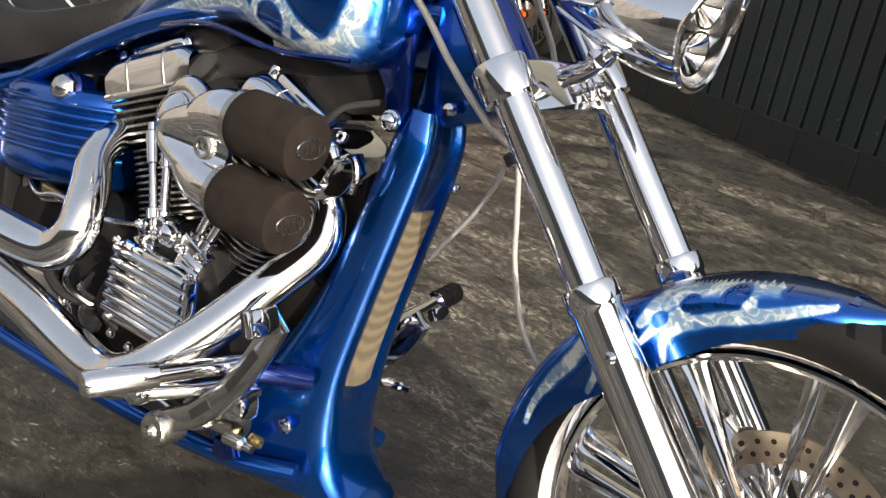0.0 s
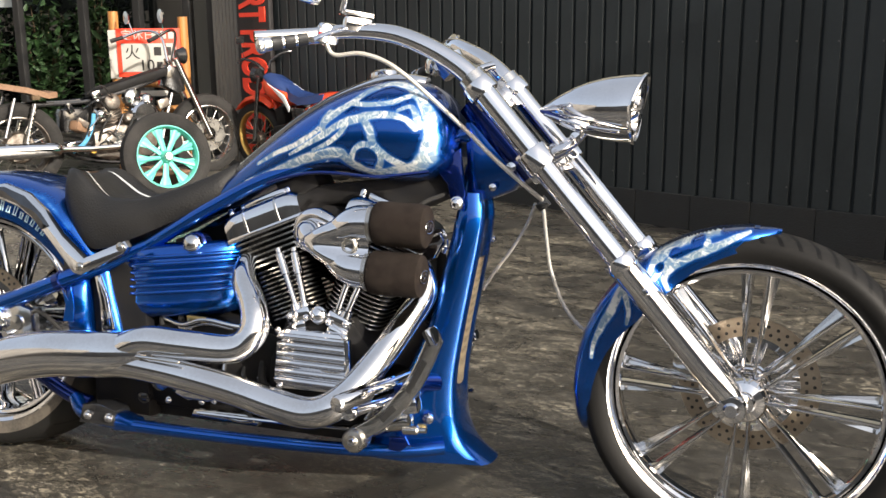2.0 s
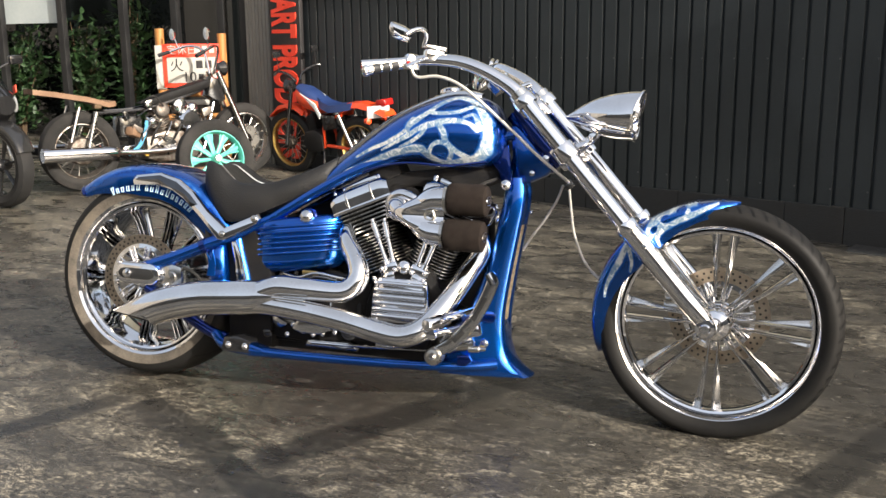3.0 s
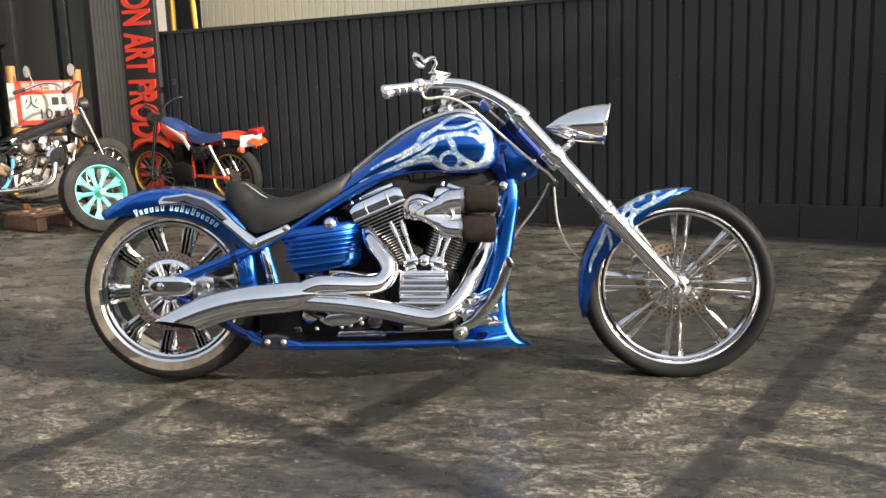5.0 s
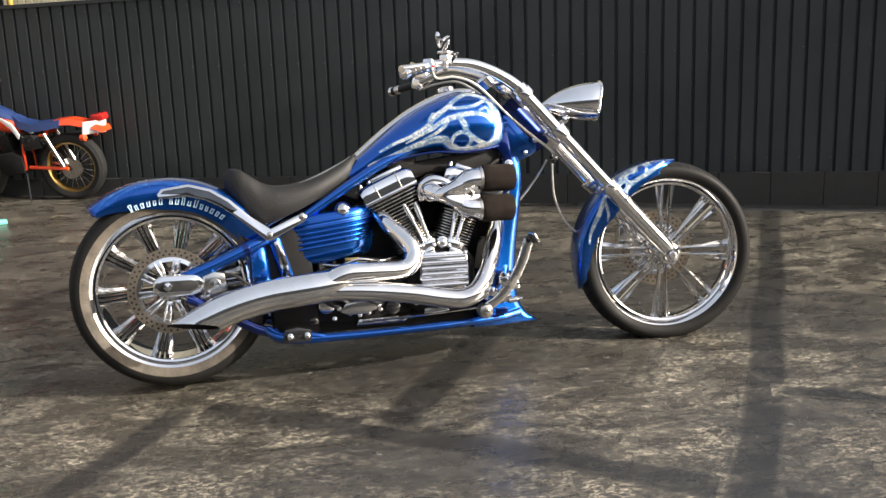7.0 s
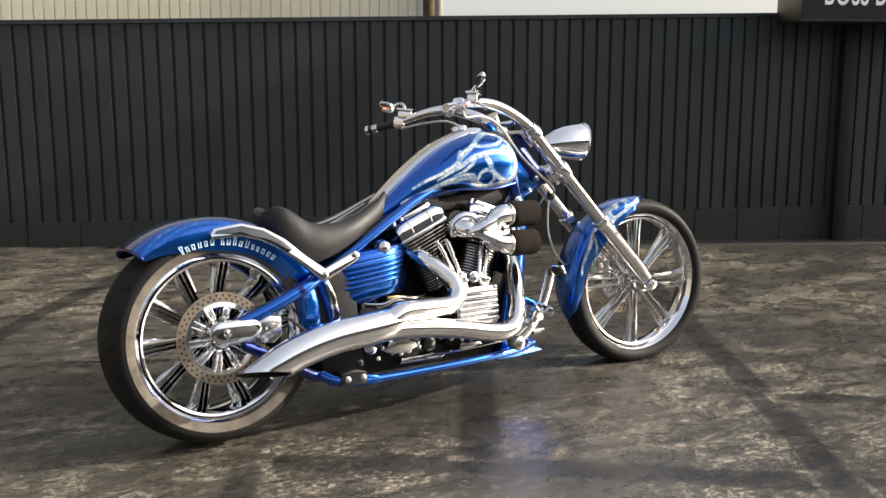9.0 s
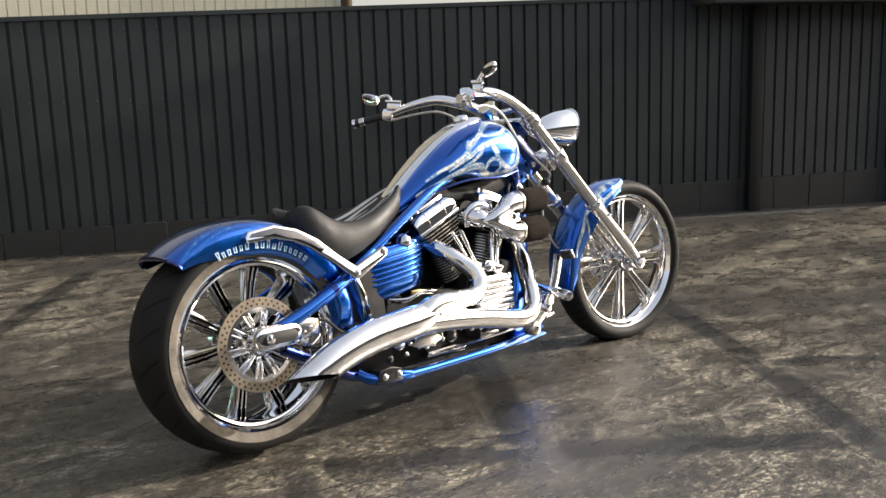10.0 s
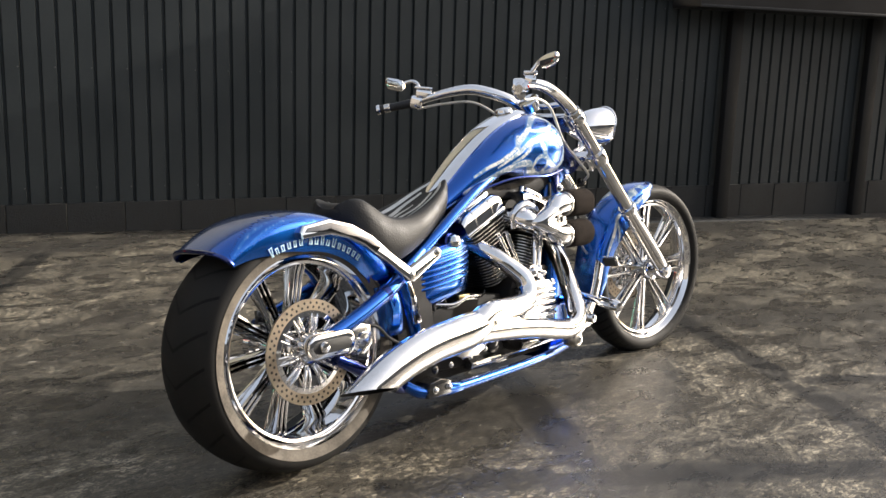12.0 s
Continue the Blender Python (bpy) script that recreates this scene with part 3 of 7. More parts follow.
def letters(name, words, size, mats, parent, m, depth=0.006, spacing=1.0, squeeze=1.0, fit=None, bold=0.0):
    """Each letter a raised mesh of its own, from the built-in font."""
    cu = bpy.data.curves.new(name, "FONT")
    cu.body = words
    cu.size = size
    cu.extrude = depth / 2
    cu.space_character = spacing
    cu.offset = bold
    cu.align_x = "LEFT"
    tmp = bpy.data.objects.new(name, cu)
    scene.collection.objects.link(tmp)
    dg = bpy.context.evaluated_depsgraph_get()
    me = bpy.data.meshes.new_from_object(tmp.evaluated_get(dg))
    bpy.data.objects.remove(tmp)
    co = np.array([q.co[:] for q in me.vertices])
    lo, hi = co.min(0), co.max(0)
    if fit:
        me.transform(Matrix.Diagonal((fit[0] / (hi[0] - lo[0]), fit[1] / (hi[1] - lo[1]), 1, 1)) @ Matrix.Translation((-lo[0], -lo[1], 0)))
    else:
        me.transform(Matrix.Diagonal((squeeze, 1, 1, 1)))
    me.materials.clear()
    me.materials.append(mats)
    ob = new(name, me)
    ob.parent = parent
    ob.matrix_local = m
    return ob


def shop_sign():
    """Dark board over the right end of the fence, white letters."""
    m = FX @ pose(5.02, -0.30, 1.496)
    sign = thing("sign_board", m, "black sign board with white lettering above the fence", "sign")
    part("board", box((5.6, 0.34, 1.1), (2.8, 0.145, 0.55), bevel=0.004), SIGN_BLACK, sign)
    part("edge_trim", box((5.62, 0.35, 0.02), (2.81, 0.142, 0.008), bevel=0.003), DARK_FRAME, sign)
    letters("lettering", "BOSS BLOG", 0.27, WHITE_PAINT, sign, pose(0.15, -0.028, 0.11, 90, 0, 0), squeeze=0.53)
    letters("lettering", "WE", 0.27, WHITE_PAINT, sign, pose(0.90, -0.028, 0.11, 90, 0, 0), squeeze=0.53)


shop_sign()


# ---- the chopper ----
LEAN = -7.4
RW, FW = Vector((0, 0, 0.313)), Vector((1.816, 0, 0.325))      # wheel centres
bike = thing("motorcycle", pose(0.030, -0.053, 0.0085, LEAN, 1.36, 2.56), "blue custom chopper with silver flame paint and chrome engine", "motorcycle")


def bolt(at, r, h, mats, parent, axis=(0, -1, 0), label=""):
    """A dome-headed bolt with its washer."""
    g = lathe([(r * 1.25, 0), (r * 1.25, h * 0.25), (r, h * 0.3), (r * 0.95, h * 0.75), (r * 0.6, h), (0, h * 1.05)], at, axis, 16)
    return part("bolt", g, mats, parent, label)


def spoke_shape(r0, r1, gap, w, flare, y, depth, sides=(-1, 1)):
    """A cluster: ridged bars with a slot between them, and outside each outer one a thin web that flares towards the rim."""
    bars, webs = [], []
    for side in sides:
        rings, sheet = [], []
        for t in np.linspace(0, 1, 9):
            rr = r0 + (r1 - r0) * t
            c = side * (gap + 0.005 * t)
            wd = w * (1 + 0.25 * t)
            lift = 0.004 * math.exp(-((t - 1) / 0.06) ** 2)
            rings.append([(rr, y + depth, c - wd / 2), (rr, y + depth, c + wd / 2), (rr, y + depth * 0.15, c + wd / 2), (rr, y - depth * 0.30 - lift, c + wd * 0.16),
                          (rr, y - depth * 0.30 - lift, c - wd * 0.16), (rr, y + depth * 0.15, c - wd / 2)])
            if t > 0.2:
                u = (t - 0.2) / 0.8
                c0, c1 = c + side * wd * 0.3, c + side * (wd * 0.5 + flare * u ** 1.4)
                dish = depth * (0.45 + 0.35 * u)
                sheet.append([(rr, y + dish, c0), (rr, y + dish + 0.003, (c0 + c1) / 2), (rr, y + dish, c1), (rr, y + dish + 0.007, c1), (rr, y + dish + 0.010, (c0 + c1) / 2), (rr, y + dish + 0.007, c0)])
        bars.append(loft(rings))
        if side:
            webs.append(loft(sheet))
    return join(*bars), join(*webs)


def wheel(name, c, rim, tyre, tread, hub, spoke, count, first, label):
    """rim, tyre, hub: profiles of (radius, depth)."""
    base = part(name, lathe(rim, seg=96, loop=True), CHROME, bike, label, at=c)
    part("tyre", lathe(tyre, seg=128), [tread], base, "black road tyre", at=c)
    # pale rings: dust plus the glancing sunlight painted into their colour
    for k in ((1, -1) if name == "rear_wheel" else ()):
        side = [(0.2600, -0.1115), (0.2640, -0.1150), (0.2760, -0.1187), (0.2875, -0.1214)]
        part("sidewall", lathe([(r, (y - 0.0010) * (1 if k > 0 else -0.84)) for r, y in side], seg=96), SIDEWALL, base, "dusty grey sidewall with its sunlit sheen painted pale", at=c)
    part("hub", lathe(hub, seg=40), CHROME, base, at=c)
    step = rim[4]
    part("rim_bead", lathe([(step[0] + 0.004, step[1] - 0.006), (step[0] + 0.001, step[1] - 0.009), (step[0] - 0.004, step[1] - 0.007), (step[0] - 0.006, step[1] - 0.001), (step[0] + 0.002, step[1] + 0.002)], seg=96, loop=True), CHROME, base, at=c)
    me, web = data("spoke", spoke[0], CHROME, 30), data("spoke_web", spoke[1], CHROME_DULL, 30)
    for k in range(count):
        ob = part("spoke", None, None, base, at=c, me=me)
        ob.rotation_euler = (0, radians(first + 360 * k / count), 0)
        ob = part("spoke_web", None, None, base, at=c, me=web)
        ob.rotation_euler = (0, radians(first + 360 * k / count), 0)
    return base


front_rim = [(0.287, -0.047), (0.283, -0.050), (0.276, -0.045), (0.272, -0.034), (0.262, -0.026), (0.258, -0.010), (0.258, 0.010), (0.262, 0.026), (0.272, 0.034),
             (0.276, 0.045), (0.283, 0.050), (0.287, 0.047), (0.280, 0.040), (0.276, 0.0), (0.280, -0.040)]
front_tyre = [(0.279, -0.046), (0.284, -0.052), (0.296, -0.060), (0.312, -0.064), (0.326, -0.058), (0.336, -0.042), (0.341, -0.022), (0.343, 0), (0.341, 0.022),
              (0.336, 0.042), (0.326, 0.058), (0.312, 0.064), (0.296, 0.060), (0.284, 0.052), (0.279, 0.046)]
front_hub = [(0, -0.082), (0.020, -0.080), (0.024, -0.070), (0.040, -0.064), (0.046, -0.050), (0.046, -0.040), (0.036, -0.030), (0.036, 0.030), (0.046, 0.040), (0.050, 0.060), (0.0, 0.07)]
fwheel = wheel("front_wheel", FW, front_rim, front_tyre, TREAD_F, front_hub,
               spoke_shape(0.034, 0.262, 0.0115, 0.0085, 0.019, -0.012, 0.020), 8, 2, "chrome eight-spoke front wheel")
rear_rim = [(0.264, -0.112), (0.258, -0.116), (0.250, -0.111), (0.247, -0.100), (0.238, -0.092), (0.236, -0.070), (0.230, -0.050), (0.222, -0.022), (0.222, 0.020),
            (0.226, 0.058), (0.236, 0.090), (0.247, 0.100), (0.250, 0.111), (0.258, 0.116), (0.264, 0.112), (0.256, 0.10), (0.250, 0.0), (0.256, -0.10)]
rear_tyre = [(0.256, -0.106), (0.262, -0.114), (0.284, -0.121), (0.301, -0.119), (0.314, -0.107), (0.325, -0.078), (0.331, -0.042), (0.334, 0), (0.331, 0.042), (0.325, 0.078),
             (0.314, 0.107), (0.301, 0.119), (0.284, 0.121), (0.262, 0.114), (0.256, 0.106)]
rear_hub = [(0, -0.13), (0.030, -0.128), (0.034, -0.115), (0.034, -0.09), (0.046, -0.075), (0.050, -0.055), (0.040, -0.04), (0.040, 0.05), (0.06, 0.07), (0.06, 0.10), (0, 0.12)]
RWC = RW.copy()
rear_rim, rear_tyre = ([(q, y * 0.84 if y > 0 else y) for q, y in prof] for prof in (rear_rim, rear_tyre))      # the belt side is narrower
rwheel = wheel("rear_wheel", RWC, rear_rim, rear_tyre, TREAD_R, rear_hub,
               spoke_shape(0.036, 0.228, 0.0100, 0.0085, 0.014, -0.030, 0.026, (-1, 0, 1)), 10, 30.5, "chrome ten-spoke wide rear wheel")


def disc_brake(parent, c, y, r1, r0, side):
    """A drilled brake disc: a ring of plates between rows of holes, on a polished carrier."""
    rows = []
    for k in range(40):
        a = 2 * math.pi * k / 40
        for j, rr in enumerate((r0 + (r1 - r0) * 0.3, r0 + (r1 - r0) * 0.68)):
            b_ = a + (0.5 * j) * 2 * math.pi / 40
            rows.append(lathe([(0, -0.0006), (0.0038, -0.0006)], (rr * math.cos(b_), y + side * 0.0036, rr * math.sin(b_)), (0, side, 0), 8))
    d = part("brake_disc", lathe([(r0, y - 0.0025), (r1, y - 0.0025), (r1, y + 0.0025), (r0, y + 0.0025)], seg=80, loop=True), DISC_STEEL, parent, "drilled steel brake disc", at=c)
    part("drilling", join(*rows), FIN_BLACK, parent, at=c)
    part("disc_carrier", lathe([(r0 + 0.004, y - 0.0015), (r0 - 0.014, y - 0.004), (r0 - 0.016, y + 0.004), (r0 + 0.004, y + 0.002)], seg=64, loop=True), CHROME, parent, at=c)
    fins = [tube([(0.040, y + 0.004, dz * 0.6), (r0 * 0.62, y - 0.004, dz), (r0 - 0.008, y - 0.001, dz * 1.25)], [0.0030, 0.0042, 0.0036], 10, 4) for dz in (-0.0075, 0.0075)]
    me = data("carrier_arm", join(moved(box((r0 - 0.045, 0.005, 0.020), ((r0 + 0.025) / 2, y + 0.003, 0), bevel=0.002), Matrix()), *fins), CHROME)
    for k in range(10):
        part("carrier_arm", None, None, parent, at=c, me=me).rotation_euler = (0, radians(36 * k + 30.5), 0)
    return d


disc_brake(rwheel, RWC, -0.122, 0.141, 0.111, -1)
disc_brake(fwheel, FW, 0.075, 0.146, 0.105, -1)


# fork
def fork_leg(y):
    leg = part("fork_leg", tube([(1.232, y, 0.953), (1.60, y, 0.552)], 0.0245, 28, smooth=False), CHROME, bike, "chrome fork tube")
    d = Vector((1.80 - 1.555, 0, 0.338 - 0.601)).normalized()
    a, b_ = Vector((1.553, y, 0.603)), Vector((1.800, y, 0.331))
    ln = (b_ - a).length
    prof = [(0.026, 0), (0.0325, 0.002), (0.0335, 0.006), (0.0335, 0.024), (0.0320, 0.028), (0.0300, 0.034), (0.0300, ln * 0.75), (0.0285, ln * 0.92), (0.023, ln - 0.008), (0.010, ln)]
    low = part("lower_leg", lathe(prof, a, d, 32), CHROME, leg, "polished chrome fork slider")
    part("axle_lug", lathe([(0, -0.034), (0.012, -0.034), (0.016, -0.028), (0.026, -0.026), (0.029, -0.020), (0.029, 0.020), (0.024, 0.026), (0, 0.026)], (1.798, y, 0.329), (0, 1, 0), 28), CHROME, leg)
    part("reflector_stud", lathe([(0, -0.010), (0.006, -0.009), (0.008, 0)], (1.618, y - 0.026, 0.545), (0, 1, 0), 12), CHROME_DULL, leg)
    return leg


for yy in (-0.115, 0.115):
    fork_leg(yy)


def triple_clamp(x, z, h, drop=0.0):
    d = Vector((0.572, 0, -0.62)).normalized()
    ca = [lathe([(0.025, -h / 2), (0.0335, -h / 2), (0.0345, -h / 2 + 0.003), (0.0345, h / 2 - 0.003), (0.0335, h / 2), (0.025, h / 2)], (x, y, z), d, 28) for y in (-0.115, 0.115)]
    bar = moved(box((0.075, 0.20, h * 0.8), bevel=0.008), Matrix.Translation((x - 0.018, 0, z - 0.016)) @ pose(0, 0, 0, 0, 47))
    return part("triple_clamp", join(*ca, bar), CHROME, bike, "chrome fork clamp")


triple_clamp(1.378, 0.792, 0.046)
triple_clamp(1.250, 0.932, 0.030)
for yy in (-0.115, 0.115):
    part("fork_collar", lathe([(0.0245, 0), (0.029, 0.002), (0.029, 0.030), (0.0245, 0.034)], (1.226, yy, 0.959), (0.572, 0, -0.62), 28), CHROME_DULL, bike)

# frame
part("steering_neck", tube([(1.20, 0, 0.905), (1.345, 0, 0.750)], 0.042, 24, smooth=False), BLUE_DEEP, bike, "blue steering head")
part("neck_gusset", prism([(1.185, 0.86), (1.25, 0.86), (1.34, 0.76), (1.30, 0.715), (1.245, 0.69), (1.20, 0.70)], -0.030, 0.030, 0.012), BLUE, bike)
part("downtube", tube([(1.240, 0, 0.850), (1.212, 0, 0.74), (1.192, 0, 0.62), (1.165, 0, 0.40), (1.13, 0, 0.18)], [0.030, 0.028, 0.024, 0.023, 0.023], 18), BLUE, bike, "blue front down tube")
for s in (-1, 1):
    rail = tube([(0.425, s * 0.105, 0.520), (0.52, s * 0.105, 0.578), (0.62, s * 0.10, 0.640), (0.76, s * 0.085, 0.715), (1.0, s * 0.05, 0.80), (1.2, s * 0.02, 0.83)], 0.0165, 16)
    part("frame_rail", rail, BLUE, bike)
    part("swingarm_tube", tube([(0.035, s * 0.165, 0.352), (0.15, s * 0.165, 0.396), (0.28, s * 0.155, 0.452), (0.36, s * 0.125, 0.488), (0.45, s * 0.105, 0.535)],
                               [0.021, 0.021, 0.021, 0.019, 0.017], 18), BLUE, bike, "blue swingarm tube")
    part("swingarm_collar", lathe([(0.021, 0), (0.0245, 0.002), (0.0245, 0.02), (0.021, 0.022)], (0.238, s * 0.158, 0.434), (0.92, 0, 0.39), 20), BLUE_DEEP, bike)
    part("swingarm_lower_tube", tube([(0.05, s * 0.165, 0.290), (0.16, s * 0.165, 0.230), (0.27, s * 0.155, 0.168), (0.33, s * 0.15, 0.150)], 0.018, 16), BLUE_DEEP, bike)
    low = tube([(0.300, s * 0.165, 0.165), (0.34, s * 0.185, 0.140), (0.42, s * 0.195, 0.130), (0.60, s * 0.190, 0.128), (0.90, s * 0.175, 0.134), (1.10, s * 0.14, 0.140), (1.20, s * 0.10, 0.15)],
               [0.016, 0.018, 0.017, 0.0145, 0.0145, 0.0145, 0.015], 16)
    part("lower_frame_rail", low, BLUE, bike, "blue lower frame rail")
part("rear_frame_flare", prism([(0.436, 0.112), (0.500, 0.117), (0.486, 0.142), (0.440, 0.153), (0.430, 0.14)], -0.210, -0.160, 0.008), BLUE, bike)
part("side_plate", prism([(0.345, 0.122), (0.442, 0.122), (0.442, 0.160), (0.40, 0.172), (0.355, 0.165)], -0.212, -0.15, 0.003), BLACK_GLOSS, bike, "black side plate")
for x in (0.372, 0.428):
    bolt((x, -0.212, 0.143), 0.0085, 0.011, CHROME, bike)


# chin scoop with its screen
def scoop():
    zz = [0.705, 0.66, 0.60, 0.50, 0.40, 0.30, 0.22, 0.165, 0.130, 0.108]
    fx = [1.240, 1.248, 1.244, 1.230, 1.216, 1.206, 1.208, 1.224, 1.252, 1.286]
    bx = [1.190, 1.184, 1.175, 1.156, 1.132, 1.096, 1.060, 1.040, 1.026, 1.016]
    hw = [0.052, 0.058, 0.063, 0.069, 0.078, 0.096, 0.117, 0.126, 0.126, 0.122]      # half width behind
    hf = [0.052, 0.058, 0.063, 0.066, 0.068, 0.072, 0.074, 0.074, 0.072, 0.066]      # half width in front
    rows = spline([q for q in zip(zz, fx, bx, hw, hf)], 5)
    rings = []
    for z, f, b_, w, e in rows:
        r = []
        k = 0.020
        q = max(0.0, min(1.0, (z - 0.235) / 0.05))        # the screen's recess fades out below
        m = (w + e) / 2
        # from the rear right corner round the front to the rear left
        half = ((b_, w * 0.80), (b_ + 0.01, w * 0.93), (b_ + 0.35 * (f - b_), w * 0.45 + m * 0.55), (f - k * 1.6, e), (f - k * 0.5, e * 0.93), (f, e * 0.70), (f - 0.002 * q + 0.004 * (1 - q), e * 0.52), (f - 0.008 * q + 0.005 * (1 - q), e * 0.46))
        for x, y in [(x, -y) for x, y in half] + [(f - 0.010 * q + 0.008 * (1 - q), 0)] + list(reversed(half)):
            r.append((x, y + 0.002, z))
        rings.append(r)
    part("chin_scoop", loft(rings), BLUE, bike, "blue chin scoop over the down tube", sharp=60)
    strip = []
    for z, f, b_, w, e in rows:
        if 0.245 < z < 0.575:
            h = min(e * 0.46, 0.030)
            strip.append([(f - 0.006, 0.002 - h, z), (f - 0.005, 0.002 - h * 0.4, z), (f - 0.005, 0.002 + h * 0.4, z), (f - 0.006, 0.002 + h, z), (f - 0.013, 0.002 + h, z), (f - 0.013, 0.002 - h, z)])
    part("wire_screen", loft(strip), SCREEN, bike, "brass-coloured wire screen")
    bolt((1.158, -0.094, 0.208), 0.010, 0.008, CHROME, bike)
    bolt((1.247, 0.050, 0.600), 0.007, 0.006, CHROME, bike, axis=(1, 0, 0.1))


scoop()


# fenders
def arc_fender(c, r, a0, a1, half, skirt, n, crown=0.02, thick=0.005, drop=None):
    """A round fender: skirt(t) tells how deep the side hangs; half(t) how wide it is."""
    rings = []
    for i in range(n + 1):
        t = i / n
        a = radians(a0 + (a1 - a0) * t)
        w, sk = half(t), skirt(t)
        prof = []
        for k in range(-8, 9):
            u = k / 8
            ang = u * math.pi / 2
            y = w * math.copysign(abs(math.sin(ang)) ** 0.75, u)
            rr = r(t) - crown * (1 - max(0, math.cos(ang)) ** 0.8)
            prof.append((rr, y))
        prof = [(prof[0][0] - sk, -w * 0.985), (prof[0][0] - sk * 0.5, -w)] + prof + [(prof[-1][0] - sk * 0.5, w), (prof[-1][0] - sk, w * 0.985)]
        inner = [(q - thick, y * (1 - thick / max(w, 0.02))) for q, y in reversed(prof)]
        inner[0] = (prof[-1][0], inner[0][1])
        inner[-1] = (prof[0][0], inner[-1][1])
        rings.append([(c.x + rr * math.cos(a), y, c.z + rr * math.sin(a)) for rr, y in prof + inner])
    return loft(rings)


def ease(t, pts):
    xs, ys = zip(*pts)
    return float(np.interp(t, xs, ys))


ffender_g = arc_fender(FW, lambda t: ease(t, ((0, 0.352), (0.3, 0.352), (1, 0.360))), 83, 201,
                       lambda t: ease(t, ((0, 0.008), (0.025, 0.030), (0.07, 0.052), (0.13, 0.066), (0.22, 0.073), (0.85, 0.070), (0.96, 0.050), (1, 0.012))),
                       lambda t: ease(t, ((0, 0.006), (0.1, 0.020), (0.3, 0.050), (0.42, 0.066), (0.55, 0.064), (0.7, 0.042), (0.9, 0.016), (1, 0.004))), 64, 0.026)
ffender = part("front_fender", ffender_g, BLUE, bike, "blue front fender with silver flames", sharp=50)
rfender_g = arc_fender(RW, lambda t: ease(t, ((0, 0.380), (0.25, 0.376), (0.7, 0.374), (1, 0.384))), 15, 131,
                       lambda t: ease(t, ((0, 0.11), (0.3, 0.130), (0.8, 0.132), (1, 0.124))),
                       lambda t: ease(t, ((0, 0.05), (0.25, 0.066), (0.65, 0.066), (0.85, 0.045), (1, 0.010))), 72, 0.042)
rfender = part("rear_fender", rfender_g, BLUE, bike, "blue bobbed rear fender with lettering", sharp=50)


def fender_lip():
    a = radians(131)
    pts = []
    for k in range(-10, 11):
        u = k / 10
        ang = u * math.pi / 2
        y = 0.125 * math.copysign(abs(math.sin(ang)) ** 0.75, u)
        rr = 0.382 - 0.042 * (1 - math.cos(ang) ** 0.8 if abs(u) < 1 else 1)
        pts.append((RW.x + rr * math.cos(a), y, RW.z + rr * math.sin(a)))
    part("rolled_lip", tube(pts, 0.006, 8, 2), BLUE_DEEP, rfender, "dark rolled fender edge")


fender_lip()
STRUT_MID = ((0, 0.632), (0.21, 0.640), (0.36, 0.622), (0.49, 0.590), (0.62, 0.535), (0.76, 0.482), (1.0, 0.537))
for s in (-1, 1):
    band = [(-0.020, 0.615), (-0.026, 0.632), (-0.012, 0.649), (0.075, 0.660), (0.145, 0.641), (0.205, 0.604), (0.265, 0.548), (0.330, 0.502), (0.440, 0.551), (0.452, 0.538), (0.444, 0.522),
            (0.330, 0.462), (0.310, 0.466), (0.235, 0.533), (0.175, 0.580), (0.125, 0.605), (0.070, 0.619)]
    g = prism(band, -0.150, -0.126, 0.005)
    # the dark reflection along the strut, laid on as a thin darker plate
    inset = prism([(-0.014, 0.632), (-0.004, 0.642), (0.074, 0.652), (0.140, 0.634), (0.196, 0.598), (0.226, 0.570), (0.206, 0.560), (0.172, 0.588), (0.122, 0.613), (0.068, 0.627)], -0.1525, -0.1485, 0.001)
    g, inset = (([(x, y - 0.040 * max(0, min(1, (x - 0.10) / 0.20)) + 0.18 * (z - ease(max(0.0, min(1.0, (x + 0.02) / 0.46)), STRUT_MID)), z) for x, y, z in h[0]], h[1]) for h in (g, inset))
    strut = part("fender_strut", g if s < 0 else mirrored(g), CHROME, bike, "polished chrome fender strut")
    part("inset", inset if s < 0 else mirrored(inset), DARK_MIRROR, strut, "dark inset painted as a reflection in the chrome")
    for x, z in ((0.326, 0.482), (0.434, 0.537)):
        bolt((x, s * 0.190, z), 0.009, 0.007, STEEL, bike, axis=(0, s, 0))


def fender_lettering():
    """Light shapes in the manner of lettering along the fender's side."""
    rng = random.Random(3)
    a = 113.0
    for k in range(16):
        wdeg = rng.uniform(2.0, 3.2)
        if k == 6:
            a -= 2.6
        tall = rng.choice((0.018, 0.018, 0.026))
        gs = []
        for j in range(2):
            aa = radians(a - wdeg * (0.25 + 0.5 * j))
            r0 = 0.284
            c = Vector((RW.x + (r0 + tall / 2) * math.cos(aa), -0.1335, RW.z + (r0 + tall / 2) * math.sin(aa)))
            gs.append(moved(box((0.0034, 0.0024, tall), bevel=0.0008, seg=1), Matrix.Translation(c) @ Matrix.Rotation(radians(90) - aa + rng.uniform(-0.2, 0.2), 4, "Y")))
        for rr in (0.286, 0.284 + tall - 0.002):
            if rng.random() < 0.75:
                aa = radians(a - wdeg * 0.5)
                c = Vector((RW.x + rr * math.cos(aa), -0.1335, RW.z + rr * math.sin(aa)))
                gs.append(moved(box((wdeg * 0.0040, 0.0024, 0.0032), bevel=0.0008, seg=1), Matrix.Translation(c) @ Matrix.Rotation(radians(90) - aa, 4, "Y")))
        part("painted_mark", join(*gs), PALE_BLUE, rfender, "pale blue painted mark")
        a -= wdeg + 0.9


fender_lettering()


